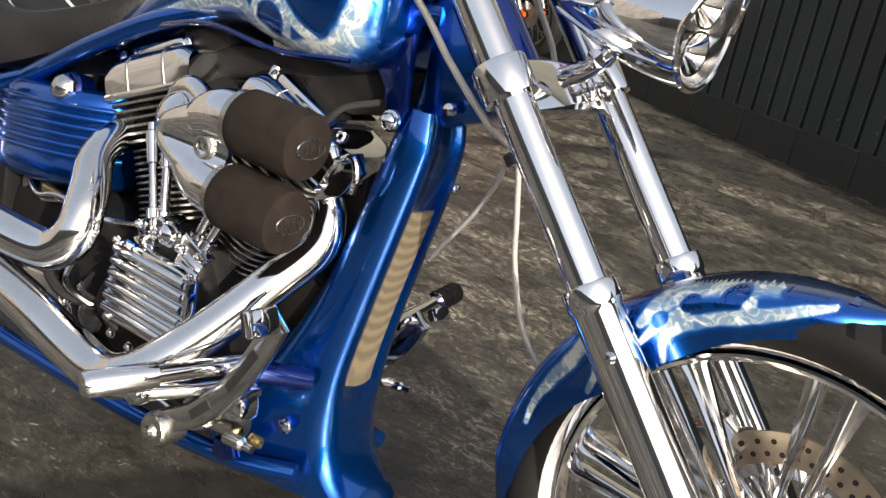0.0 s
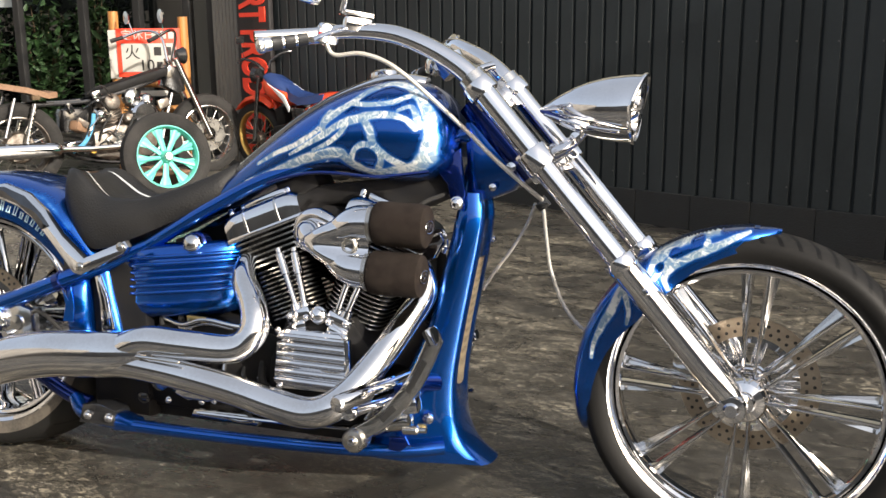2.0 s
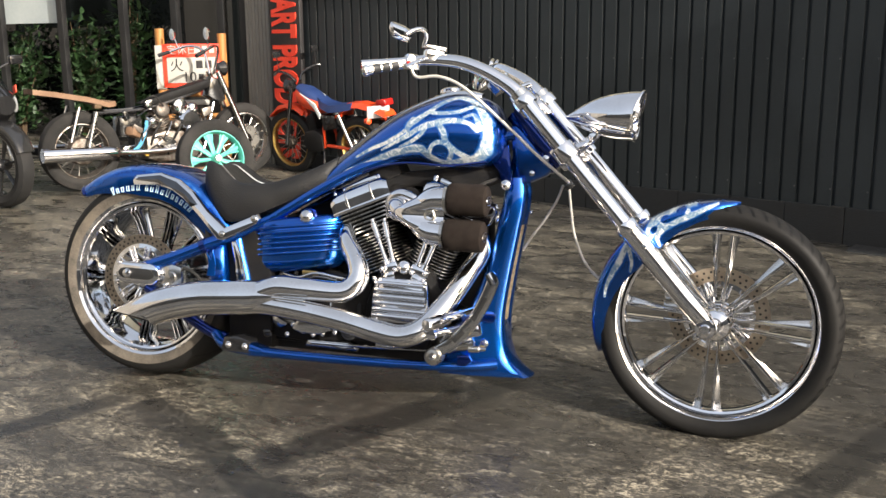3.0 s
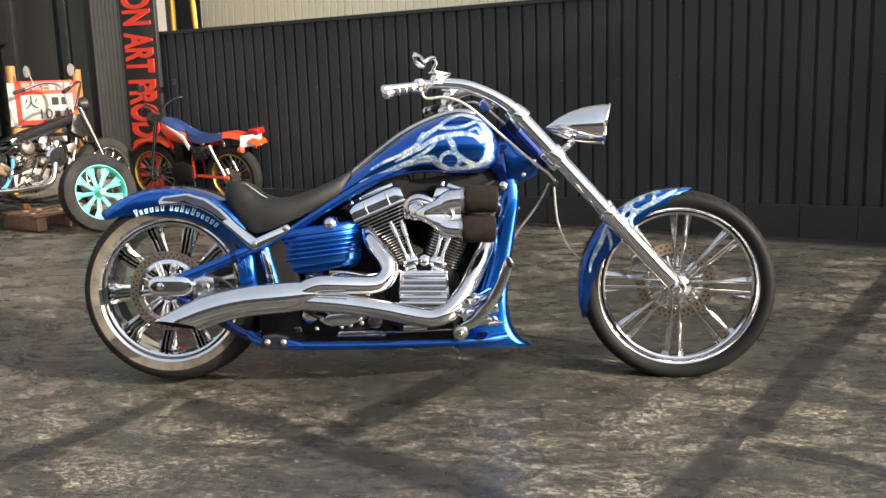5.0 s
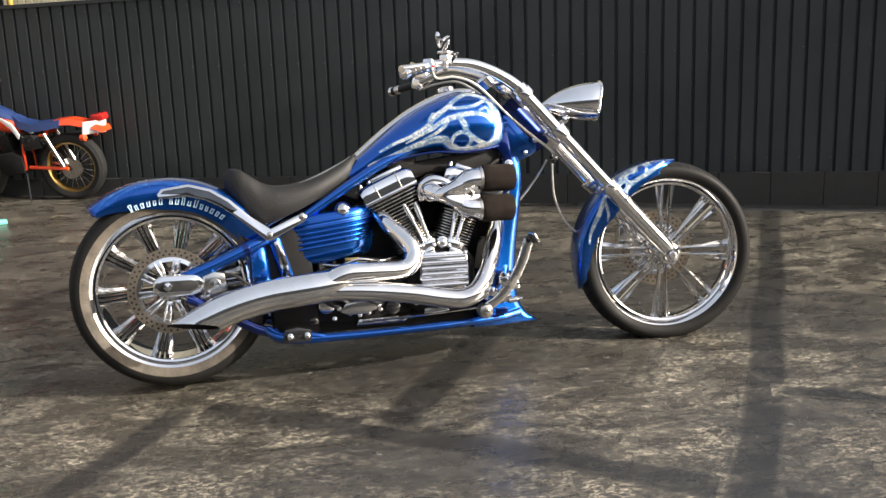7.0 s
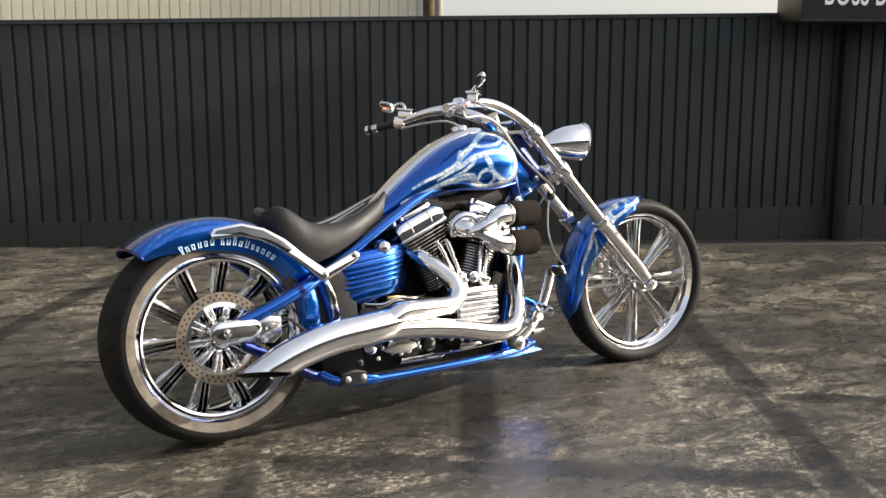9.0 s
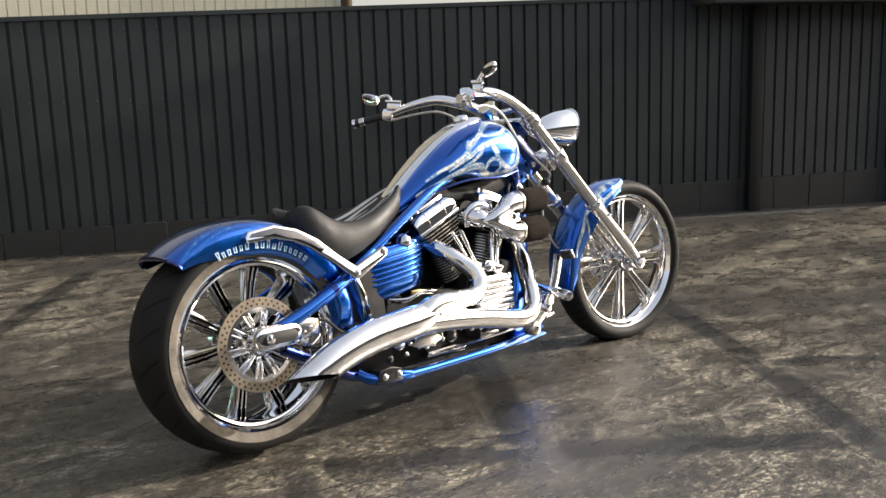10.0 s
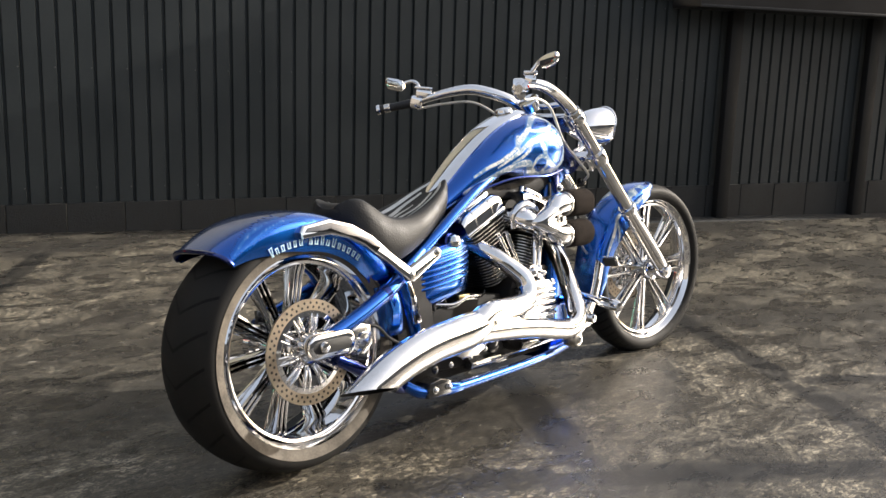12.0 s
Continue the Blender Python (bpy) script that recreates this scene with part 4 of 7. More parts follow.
# tank
def tank_rings():
    top = [(0.545, 0.640), (0.60, 0.690), (0.66, 0.738), (0.74, 0.803), (0.82, 0.862), (0.90, 0.908), (0.97, 0.934), (1.03, 0.945), (1.09, 0.941), (1.135, 0.920), (1.165, 0.876), (1.180, 0.822)]
    low = [(0.545, 0.603), (0.60, 0.625), (0.66, 0.652), (0.74, 0.694), (0.82, 0.722), (0.90, 0.732), (0.97, 0.726), (1.03, 0.721), (1.09, 0.722), (1.135, 0.732), (1.165, 0.754), (1.180, 0.780)]
    wid = [0.058, 0.064, 0.074, 0.094, 0.116, 0.133, 0.143, 0.148, 0.146, 0.134, 0.108, 0.062]
    rows = spline([(a[0], a[1], b_[1], w) for a, b_, w in zip(top, low, wid)], 6)
    rings = []
    for x, zt, zb, w in rows:
        h = zt - zb
        ring = []
        for k in range(32):
            t = 2 * math.pi * k / 32
            cy, sz = math.cos(t), math.sin(t)
            y = w * math.copysign(abs(cy) ** 0.78, cy)
            z = zb + h * 0.42 + (h * 0.58 * abs(sz) ** 0.85 if sz > 0 else -h * 0.42 * abs(sz) ** 0.60)
            y *= 1 - 0.10 * max(0, -sz)
            ring.append((x - 0.03 * 0 + 0.02 * max(0, sz) * 0, y, z))
        rings.append(ring)
    return rings


tank_g = loft(tank_rings())
tank = part("fuel_tank", tank_g, BLUE, bike, "teardrop fuel tank in blue with silver flames", sharp=60)
part("tank_seam", tube([(0.62, -0.064, 0.632), (0.74, -0.094, 0.696), (0.88, -0.125, 0.731), (1.03, -0.140, 0.731), (1.14, -0.120, 0.747)], 0.004, 8), BLUE_DEEP, tank)
part("tank_bracket", prism([(1.13, 0.76), (1.19, 0.80), (1.205, 0.70), (1.196, 0.668), (1.18, 0.668), (1.165, 0.72)], -0.066, -0.050, 0.004), BLUE_DEEP, bike)
bolt((1.190, -0.066, 0.682), 0.012, 0.016, CHROME, bike)


def console():
    rows = spline([(0.585, 0.686, 0.026), (0.64, 0.733, 0.042), (0.74, 0.815, 0.051), (0.84, 0.883, 0.054), (0.93, 0.926, 0.056), (1.00, 0.948, 0.055), (1.05, 0.952, 0.046), (1.09, 0.946, 0.024)], 6)
    rings = []
    for i, (x, z, w) in enumerate(rows):
        ring = []
        for k in range(-6, 7):
            u = k / 6
            ring.append((x, w * u, z + 0.008 * (1 - u ** 6) - 0.007 * u * u))
        ring += [(x, w * 0.9, z - 0.03), (x, -w * 0.9, z - 0.03)]
        rings.append(ring)
    part("tank_console", loft(rings), CHROME, tank, "chrome dash strip along the tank")
    part("fuel_cap", lathe([(0.030, 0), (0.032, 0.004), (0.030, 0.012), (0.022, 0.017), (0, 0.019)], (0.985, 0, 0.950), (-0.17, 0, 1), 28), CHROME, tank, "chrome fuel cap")


console()




class Skin:
    """A painted surface on to which a stroke is laid from the side."""

    def __init__(self, g):
        self.tree = BVHTree.FromPolygons([Vector(p) for p in g[0]], g[1])

    def at(self, x, z, side, lift):
        hit, nor, _, _ = self.tree.ray_cast(Vector((x, side * 0.6, z)), Vector((0, -side, 0)))
        if hit is None:
            return None
        if nor.y * side < 0:
            nor = -nor
        return hit + nor * lift

    def paint(self, licks, drops, side, box_, step=0.0026, lift=0.0010, gain=1.0):
        """One airbrushed sheet: the licks (x, z, width) melt together, the drops (x, z, rx, rz, turn) stay bare."""
        x0, x1, z0, z1 = box_
        xs, zs = np.arange(x0, x1, step), np.arange(z0, z1, step)
        gx, gz = np.meshgrid(xs, zs, indexing="ij")
        val = np.zeros(gx.shape)
        for pts in licks:
            for x, z, w in spline(pts, 12):
                r = w * 0.40 + 0.0036
                val = np.maximum(val, 1.12 - np.hypot(gx - x, gz - z) / r)
        for x, z, rx, rz, turn in drops:
            c, s_ = math.cos(turn), math.sin(turn)
            a = ((gx - x) * c + (gz - z) * s_) / rx
            b_ = ((gz - z) * c - (gx - x) * s_) / rz
            val = np.minimum(val, (np.hypot(a, b_) - 0.86) * 3.2)
        val = np.clip(val, 0, 1) * gain
        v, f, soft, idx = [], [], [], {}
        near = val > 0
        for i in range(len(xs)):
            for k in range(len(zs)):
                if near[max(i - 1, 0):i + 2, max(k - 1, 0):k + 2].any():
                    q = self.at(xs[i], zs[k], side, lift)
                    if q is not None:
                        idx[i, k] = len(v)
                        v.append(tuple(q))
                        soft.append(float(val[i, k]))
        for i, k in idx:
            q = ((i, k), (i + 1, k), (i + 1, k + 1), (i, k + 1))
            if all(p in idx for p in q):
                q = [idx[p] for p in q]
                if max((Vector(v[q[n]]) - Vector(v[q[n - 2]])).length for n in range(2)) < 0.03:
                    f.append(tuple(q) if side < 0 else tuple(reversed(q)))
        return v, f, soft


tank_skin = Skin(tank_g)
LOW_LICK = [(0.680, 0.694, 0.003), (0.706, 0.706, 0.007), (0.760, 0.725, 0.014), (0.826, 0.752, 0.020), (0.892, 0.772, 0.026), (0.939, 0.776, 0.030), (0.966, 0.756, 0.022), (1.010, 0.740, 0.014), (1.062, 0.747, 0.018), (1.110, 0.756, 0.034), (1.138, 0.782, 0.046)]
FRONT_LICK = [(1.135, 0.785, 0.04), (1.142, 0.822, 0.0352), (1.136, 0.858, 0.032), (1.118, 0.89, 0.024), (1.083, 0.92, 0.0144), (1.041, 0.931, 0.0108), (0.999, 0.916, 0.0117), (0.961, 0.887, 0.0126), (0.921, 0.859, 0.018), (0.882, 0.823, 0.0117), (0.826, 0.789, 0.0117), (0.77, 0.767, 0.0072), (0.722, 0.742, 0.0018)]
MID_LICK = [(0.812, 0.768, 0.002), (0.850, 0.788, 0.007), (0.896, 0.812, 0.014), (0.939, 0.838, 0.018), (0.985, 0.853, 0.022), (1.037, 0.862, 0.018), (1.084, 0.856, 0.012), (1.112, 0.836, 0.014)]
LINK = [(0.996, 0.850, 0.018), (1.012, 0.826, 0.022), (1.020, 0.800, 0.020), (1.040, 0.782, 0.016), (1.062, 0.768, 0.018), (1.090, 0.756, 0.016)]
DOT_RING = [(0.966, 0.768, 0.012), (0.980, 0.790, 0.010), (1.004, 0.798, 0.012), (1.030, 0.786, 0.012), (1.036, 0.764, 0.014), (1.020, 0.742, 0.010)]
WISP = [(0.959, 0.845, 0.010), (0.939, 0.818, 0.010), (0.911, 0.797, 0.008), (0.873, 0.780, 0.002)]
HOOP = [(0.961, 0.884, 0.010), (1.004, 0.882, 0.009), (1.055, 0.889, 0.009), (1.093, 0.905, 0.010), (1.118, 0.896, 0.014)]
FORK = [(0.910, 0.861, 0.018), (0.896, 0.842, 0.018), (0.899, 0.818, 0.010)]
SPUR = [(1.120, 0.842, 0.020), (1.098, 0.880, 0.008), (1.070, 0.872, 0.002)]
TANK_FLAMES = [LOW_LICK, FRONT_LICK, MID_LICK, LINK, DOT_RING, WISP, HOOP, FORK, SPUR]
TANK_DROPS = [(1.003, 0.768, 0.021, 0.017, 0.0), (1.060, 0.818, 0.029, 0.024, 0.2), (1.093, 0.798, 0.016, 0.032, -0.40), (1.040, 0.907, 0.030, 0.012, 0.12), (1.164, 0.838, 0.014, 0.022, 0.1)]


def laid(name, g, mats, parent, label=""):
    """A painted mark; its airbrushed edge is kept with the points."""
    ob = part(name, (g[0], g[1]), mats, parent, label)
    at = ob.data.attributes.new("soft", "FLOAT", "POINT")
    at.data.foreach_set("value", g[2])
    return ob


for s in (-1, 1):
    laid("flame_paint", tank_skin.paint(TANK_FLAMES, TANK_DROPS, s, (0.64, 1.176, 0.68, 0.944)), FLAME, tank, "silver marbled flames")

fskin = Skin(ffender_g)


def fender_flames():
    licks = [
        [(1.858, 0.690, 0.006), (1.839, 0.696, 0.022), (1.809, 0.693, 0.030), (1.778, 0.686, 0.032), (1.742, 0.672, 0.032), (1.708, 0.660, 0.032), (1.672, 0.645, 0.034), (1.644, 0.622, 0.034), (1.627, 0.600, 0.026), (1.612, 0.570, 0.008)],
        [(1.800, 0.668, 0.002), (1.773, 0.656, 0.009), (1.747, 0.641, 0.016), (1.720, 0.627, 0.018), (1.685, 0.608, 0.017), (1.657, 0.587, 0.015), (1.644, 0.564, 0.010), (1.651, 0.541, 0.002)],
        [(1.708, 0.664, 0.013), (1.722, 0.645, 0.014), (1.722, 0.627, 0.014)],
        [(1.668, 0.645, 0.014), (1.655, 0.606, 0.016), (1.631, 0.574, 0.012), (1.618, 0.548, 0.003)],
        [(1.590, 0.575, 0.003), (1.562, 0.545, 0.012), (1.542, 0.491, 0.020), (1.522, 0.451, 0.015), (1.507, 0.412, 0.007), (1.503, 0.380, 0.002)],
        [(1.561, 0.538, 0.010), (1.575, 0.490, 0.008), (1.573, 0.460, 0.002)],
    ]
    drops = [(1.772, 0.672, 0.030, 0.009, 0.25), (1.705, 0.646, 0.017, 0.010, 0.55), (1.662, 0.618, 0.014, 0.010, 0.8), (1.632, 0.585, 0.014, 0.009, 0.95)]
    for s in (-1, 1):
        laid("flame_paint", fskin.paint(licks, drops, s, (1.44, 1.88, 0.36, 0.70), 0.0024), FLAME, ffender, "silver marbled flames")


fender_flames()
rskin = Skin(rfender_g)


def rear_flames():
    def at(a, r):
        return RW.x + r * math.cos(radians(a)), RW.z + r * math.sin(radians(a))
    licks = [
        [(122, 0.345, 0.001), (112, 0.352, 0.003), (100, 0.356, 0.004), (88, 0.352, 0.003), (76, 0.346, 0.001)],
        [(128, 0.352, 0.001), (120, 0.360, 0.004), (110, 0.364, 0.003), (100, 0.366, 0.001)],
        [(70, 0.350, 0.001), (62, 0.354, 0.004), (54, 0.350, 0.005), (46, 0.346, 0.001)],
    ]
    licks = [[(*at(a, r), w) for a, r, w in st] for st in licks]
    for s in (-1, 1):
        laid("flame_paint", rskin.paint(licks, [], s, (-0.30, 0.34, 0.30, 0.70), 0.004, gain=0.30), FLAME, rfender, "faint silver-blue flames")


rear_flames()


# seat
def seat():
    rows = [(0.188, 0.676, 0.690, 0.640, 0.055), (0.205, 0.690, 0.704, 0.612, 0.092), (0.235, 0.690, 0.703, 0.575, 0.116), (0.270, 0.662, 0.682, 0.545, 0.128), (0.310, 0.632, 0.655, 0.518, 0.134),
            (0.360, 0.620, 0.642, 0.528, 0.136), (0.430, 0.628, 0.646, 0.556, 0.128), (0.500, 0.652, 0.668, 0.590, 0.112), (0.560, 0.682, 0.694, 0.620, 0.092), (0.610, 0.712, 0.720, 0.650, 0.070), (0.640, 0.736, 0.740, 0.690, 0.046)]
    rr = spline(rows, 6)
    rings = []
    for x, zc, ze, zb, w in rr:
        ring = []
        for k in range(-8, 9):
            u = k / 8
            y = w * math.copysign(abs(u) ** 0.9, u)
            top = zc + (ze - zc) * min(1, (abs(u) / 0.72) ** 2)
            fall = max(0, (abs(u) - 0.78) / 0.22)
            z = top - (top - zb) * 0.42 * fall ** 2
            ring.append((x, y, z))
        ring += [(x, w * 1.0, zb + (ze - zb) * 0.25), (x, w * 0.93, zb), (x, -w * 0.93, zb), (x, -w * 1.0, zb + (ze - zb) * 0.25)]
        rings.append(ring)
    g = loft(rings)
    ob = part("seat", g, LEATHER, bike, "black embossed leather solo seat with flame inlay", sharp=60)
    tree = BVHTree.FromPolygons([Vector(p) for p in g[0]], g[1])

    def lay(pts, across=5):
        c = spline(pts, 8)
        v, f = [], []
        for i, p in enumerate(c):
            d = Vector((c[min(i + 1, len(c) - 1)][0] - c[max(i - 1, 0)][0], c[min(i + 1, len(c) - 1)][1] - c[max(i - 1, 0)][1])).normalized()
            o = Vector((-d.y, d.x))
            for k in range(across):
                q = (k / (across - 1) - 0.5) * p[2]
                hit, nor, _, _ = tree.ray_cast(Vector((p[0] + o.x * q, p[1] + o.y * q, 1.2)), Vector((0, 0, -1)))
                v.append(tuple((hit or Vector((p[0], p[1], 0.62))) + Vector((0, 0, 0.0015))))
        for i in range(len(c) - 1):
            for k in range(across - 1):
                a = i * across + k
                f.append((a, a + 1, a + across + 1, a + across))
        return v, f
    edge = [(0.225, 0.044, 0.003), (0.260, 0.056, 0.007), (0.310, 0.068, 0.007), (0.360, 0.076, 0.007), (0.420, 0.072, 0.012), (0.480, 0.064, 0.017), (0.550, 0.056, 0.015), (0.600, 0.042, 0.012), (0.632, 0.022, 0.008)]
    curl = [(0.590, 0.022, 0.010), (0.520, 0.034, 0.015), (0.450, 0.026, 0.020), (0.405, 0.038, 0.012), (0.365, 0.050, 0.002)]
    inlays = [[(x, y * k, w) for x, y, w in st] for st in (edge, curl) for k in (1, -1)]
    inlays.append([(0.53, 0.0, 0.004), (0.47, 0.006, 0.012), (0.42, -0.004, 0.010), (0.37, 0.0, 0.002)])
    for p in inlays:
        part("flame_inlay", lay(p), SILVER_DECO, ob, "silver leather flame inlay")


seat()


# engine
def cylinder_unit(base, top, name, flip):
    """One cylinder of the engine: barrel, cooling fins, head and rocker cover. base and top: (x, z)."""
    a, b_ = Vector((base[0], -0.025, base[1])), Vector((top[0], -0.025, top[1]))
    d = (b_ - a).normalized()
    side = Vector((d.z, 0, -d.x))                # towards the front
    ln = (b_ - a).length
    frame_m = Matrix.Translation(a) @ Matrix((side, Vector((0, 1, 0)), d)).transposed().to_4x4()
    barrel = part(name, moved(lathe([(0.050, 0), (0.050, ln)], axis=(0, 0, 1), seg=32), frame_m), FIN_BLACK, bike, "black finned cylinder")

    def fin_shape(wx, wy, r, th):
        ring = []
        for cx, cy, a0 in ((wx - r, wy - r, 0), (-wx + r, wy - r, 90), (-wx + r, -wy + r, 180), (wx - r, -wy + r, 270)):
            for k in range(5):
                t = radians(a0 + 22.5 * k)
                ring.append((cx + r * math.cos(t), cy + r * math.sin(t)))
        return loft([[(x, y, -th / 2) for x, y in ring], [(x * 1.0, y, th / 2) for x, y in ring]])
    barrel_fin = data("fin", fin_shape(0.070, 0.082, 0.045, 0.0032), [FIN_BLACK, STEEL], 30, pick=lambda p: 1 if abs(p.normal.z) < 0.5 else 0)
    head_fin = data("fin", fin_shape(0.088, 0.088, 0.026, 0.0040), [FIN_BLACK, STEEL], 30, pick=lambda p: 1 if abs(p.normal.z) < 0.5 else 0)
    n = 12
    for k in range(n):
        ob = part("fin", None, None, barrel, me=barrel_fin)
        ob.matrix_local = frame_m @ pose(0, 0, 0.020 + k * 0.0102)
    for k in range(6):
        ob = part("fin", None, None, barrel, me=head_fin)
        ob.matrix_local = frame_m @ pose(0, 0, 0.020 + n * 0.0102 + 0.004 + k * 0.0122) @ Matrix.Diagonal((0.80 + 0.05 * k, 1, 1, 1))
    part("cylinder_head", moved(box((0.135, 0.135, 0.085), (0, 0, 0.185), bevel=0.02), frame_m), BLACK_CASE, barrel, "black cylinder head")
    def lid(x0, x1, h, grow=1.0):
        """A rounded cover: a full round shoulder along the top, eased ends."""
        rings = []
        for x in np.linspace(-1, 1, 15):
            k = (1 - abs(x) ** 9) ** 0.4 if abs(x) < 1 else 0.55
            k = 0.55 + 0.45 * k
            ring = []
            for j in range(25):
                t = math.pi * j / 24
                c, sn = math.cos(t), math.sin(t)
                ring.append(((x0 + x1) / 2 + x * (x1 - x0) / 2, -0.004 - 0.076 * grow * math.copysign(abs(c) ** 0.34, c) * (0.9 + 0.1 * k), ln - 0.022 + (h + 0.022) * grow * k * sn ** 0.42))
            rings.append(ring)
        return loft(rings)
    low = part("rocker_box", moved(lid(-0.098, 0.098, 0.046), frame_m), CHROME, barrel, "chrome rocker cover")
    part("cover_top", moved(box((0.112, 0.118, 0.022), (-flip * 0.012, 0.002, ln + 0.046), bevel=0.006), frame_m), CHROME, low)
    for x0 in (-0.046, 0.038):
        part("cover_band", moved(lid(x0, x0 + 0.007, 0.046, 1.02), frame_m), CHROME_DULL, low)
    part("cover_flange", moved(box((0.198, 0.158, 0.012), (0, -0.004, ln - 0.020), bevel=0.003), frame_m), CHROME, low)
    for x in (-0.084, -0.050, 0.030, 0.070):
        g = lathe([(0.0085, 0), (0.0085, 0.016), (0.006, 0.020), (0, 0.021)], frame_m @ Vector((x, -0.046, ln + 0.036)), d, 12)
        part("cover_bolt", g, CHROME, low)


cylinder_unit((0.840, 0.392), (0.744, 0.614), "rear_cylinder", -1)
cylinder_unit((0.953, 0.392), (1.037, 0.618), "front_cylinder", 1)
part("crankcase", join(prism([(0.79, 0.30), (0.83, 0.41), (0.90, 0.43), (0.985, 0.42), (1.03, 0.36), (1.03, 0.25), (0.99, 0.18), (0.85, 0.165), (0.79, 0.20)], -0.140, 0.14, 0.012),
                       prism([(0.45, 0.20), (0.48, 0.35), (0.62, 0.38), (0.80, 0.36), (0.80, 0.18), (0.60, 0.155), (0.47, 0.165)], -0.115, 0.15, 0.012)), BLACK_CASE, bike, "black crankcase and gearbox")
cam_cover = part("cam_cover", prism([(0.822, 0.268), (0.826, 0.378), (0.846, 0.390), (0.972, 0.390), (0.996, 0.378), (1.004, 0.295), (0.980, 0.258), (0.840, 0.254)], -0.178, -0.135, 0.008), CHROME, bike, "chrome ribbed cam cover")
for k in range(6):
    z = 0.276 + k * 0.0195
    part("rib", tube([(0.829 + 0.001 * k, -0.179, z), (0.994 - 0.001 * k, -0.179, z)], 0.0074, 10, smooth=False, squash=(1, 1)), CHROME, cam_cover)
for x, z in ((0.830, 0.384), (0.988, 0.382), (0.838, 0.260), (0.982, 0.264)):
    bolt((x, -0.176, z), 0.006, 0.007, CHROME, cam_cover)


def lifter_block(x, z, lean):
    g = join(moved(box((0.062, 0.05, 0.034), bevel=0.007), pose(x, -0.125, z, 0, lean)), moved(box((0.046, 0.062, 0.022), bevel=0.006), pose(x, -0.128, z - 0.022, 0, lean)))
    ob = part("lifter_block", g, CHROME, bike, "chrome lifter block")
    for dx in (-0.020, 0.020):
        bolt((x + dx, -0.152, z), 0.006, 0.008, CHROME, ob)
    return ob


lifter_block(0.864, 0.413, -25)
lifter_block(0.958, 0.409, 25)
bolt((0.914, -0.150, 0.422), 0.016, 0.020, CHROME, bike)
for x0, z0, x1, z1 in ((0.856, 0.421, 0.792, 0.556), (0.876, 0.423, 0.831, 0.561), (0.946, 0.417, 0.981, 0.548), (0.968, 0.415, 1.014, 0.546)):
    rod = part("pushrod_tube", tube([(x0, -0.135, z0), (x1, -0.115, z1)], 0.0076, 16, smooth=False), CHROME, bike, "chrome pushrod tube")
    m_ = Vector((x0, -0.135, z0)).lerp(Vector((x1, -0.115, z1)), 0.58)
    dd = (Vector((x1, -0.115, z1)) - Vector((x0, -0.135, z0))).normalized()
    part("sleeve", lathe([(0.0078, 0), (0.0108, 0.002), (0.0108, 0.050), (0.0078, 0.053)], m_, dd, 16), CHROME, rod)
    part("collar", lathe([(0.009, -0.004), (0.013, 0), (0.013, 0.018), (0.009, 0.02)], (x0, -0.135, z0), dd, 16), CHROME, rod)

# small hardware of the gearbox and lower engine
for x, z in ((0.548, 0.212), (0.585, 0.192), (0.618, 0.186), (0.650, 0.192), (0.685, 0.215), (0.53, 0.178), (0.672, 0.165), (0.69, 0.20)):
    bolt((x, -0.128, z), 0.0065, 0.009, CHROME, bike)
part("gearbox_cover", prism([(0.55, 0.20), (0.57, 0.235), (0.62, 0.245), (0.665, 0.235), (0.68, 0.205), (0.64, 0.188), (0.58, 0.188)], -0.142, -0.115, 0.006), CHROME_DULL, bike, "polished gearbox cover")
part("gearbox_lever", tube([(0.69, -0.145, 0.165), (0.73, -0.150, 0.160), (0.765, -0.150, 0.168)], [0.007, 0.005, 0.008], 10), CHROME_DULL, bike)
for k, (x, z, r) in enumerate(((0.505, 0.225, 0.030), (0.735, 0.205, 0.028), (0.79, 0.232, 0.022), (0.46, 0.175, 0.018))):
    part("gearbox_boss", lathe([(0, -0.016), (r * 0.5, -0.015), (r * 0.9, -0.009), (r, 0), (r, 0.012)], (x, -0.120, z), (0, 1, 0.1 * k), 20), (CHROME_DULL, BLACK_GLOSS)[k % 2], bike)
for k in range(7):
    x = 0.47 + 0.048 * k
    part("hose", tube([(x, -0.10, 0.30 - 0.02 * (k % 2)), (x + 0.02, -0.14, 0.255), (x + 0.06, -0.135, 0.225 + 0.01 * (k % 3)), (x + 0.10, -0.10, 0.215)], 0.006 if k % 3 else 0.009, 8), (RUBBER, CHROME_DULL, BLACK_GLOSS)[k % 3], bike)
for x, z in ((0.70, 0.245), (0.76, 0.255), (0.815, 0.215), (0.86, 0.21), (0.90, 0.205), (0.95, 0.20), (0.99, 0.215)):
    bolt((x, -0.140 if x > 0.8 else -0.118, z), 0.007, 0.010, CHROME, bike)
part("lower_cover", prism([(0.60, 0.152), (0.61, 0.172), (0.74, 0.176), (0.78, 0.165), (0.77, 0.150)], -0.150, -0.110, 0.005), CHROME_DULL, bike)
part("shift_rod", tube([(0.62, -0.15, 0.165), (0.80, -0.16, 0.172), (0.98, -0.175, 0.185), (1.04, -0.19, 0.19)], 0.0045, 8), CHROME, bike)
part("oil_filter_plate", prism([(0.835, 0.175), (0.935, 0.175), (0.92, 0.195), (0.84, 0.197)], -0.165, -0.145, 0.004), CHROME_DULL, bike)
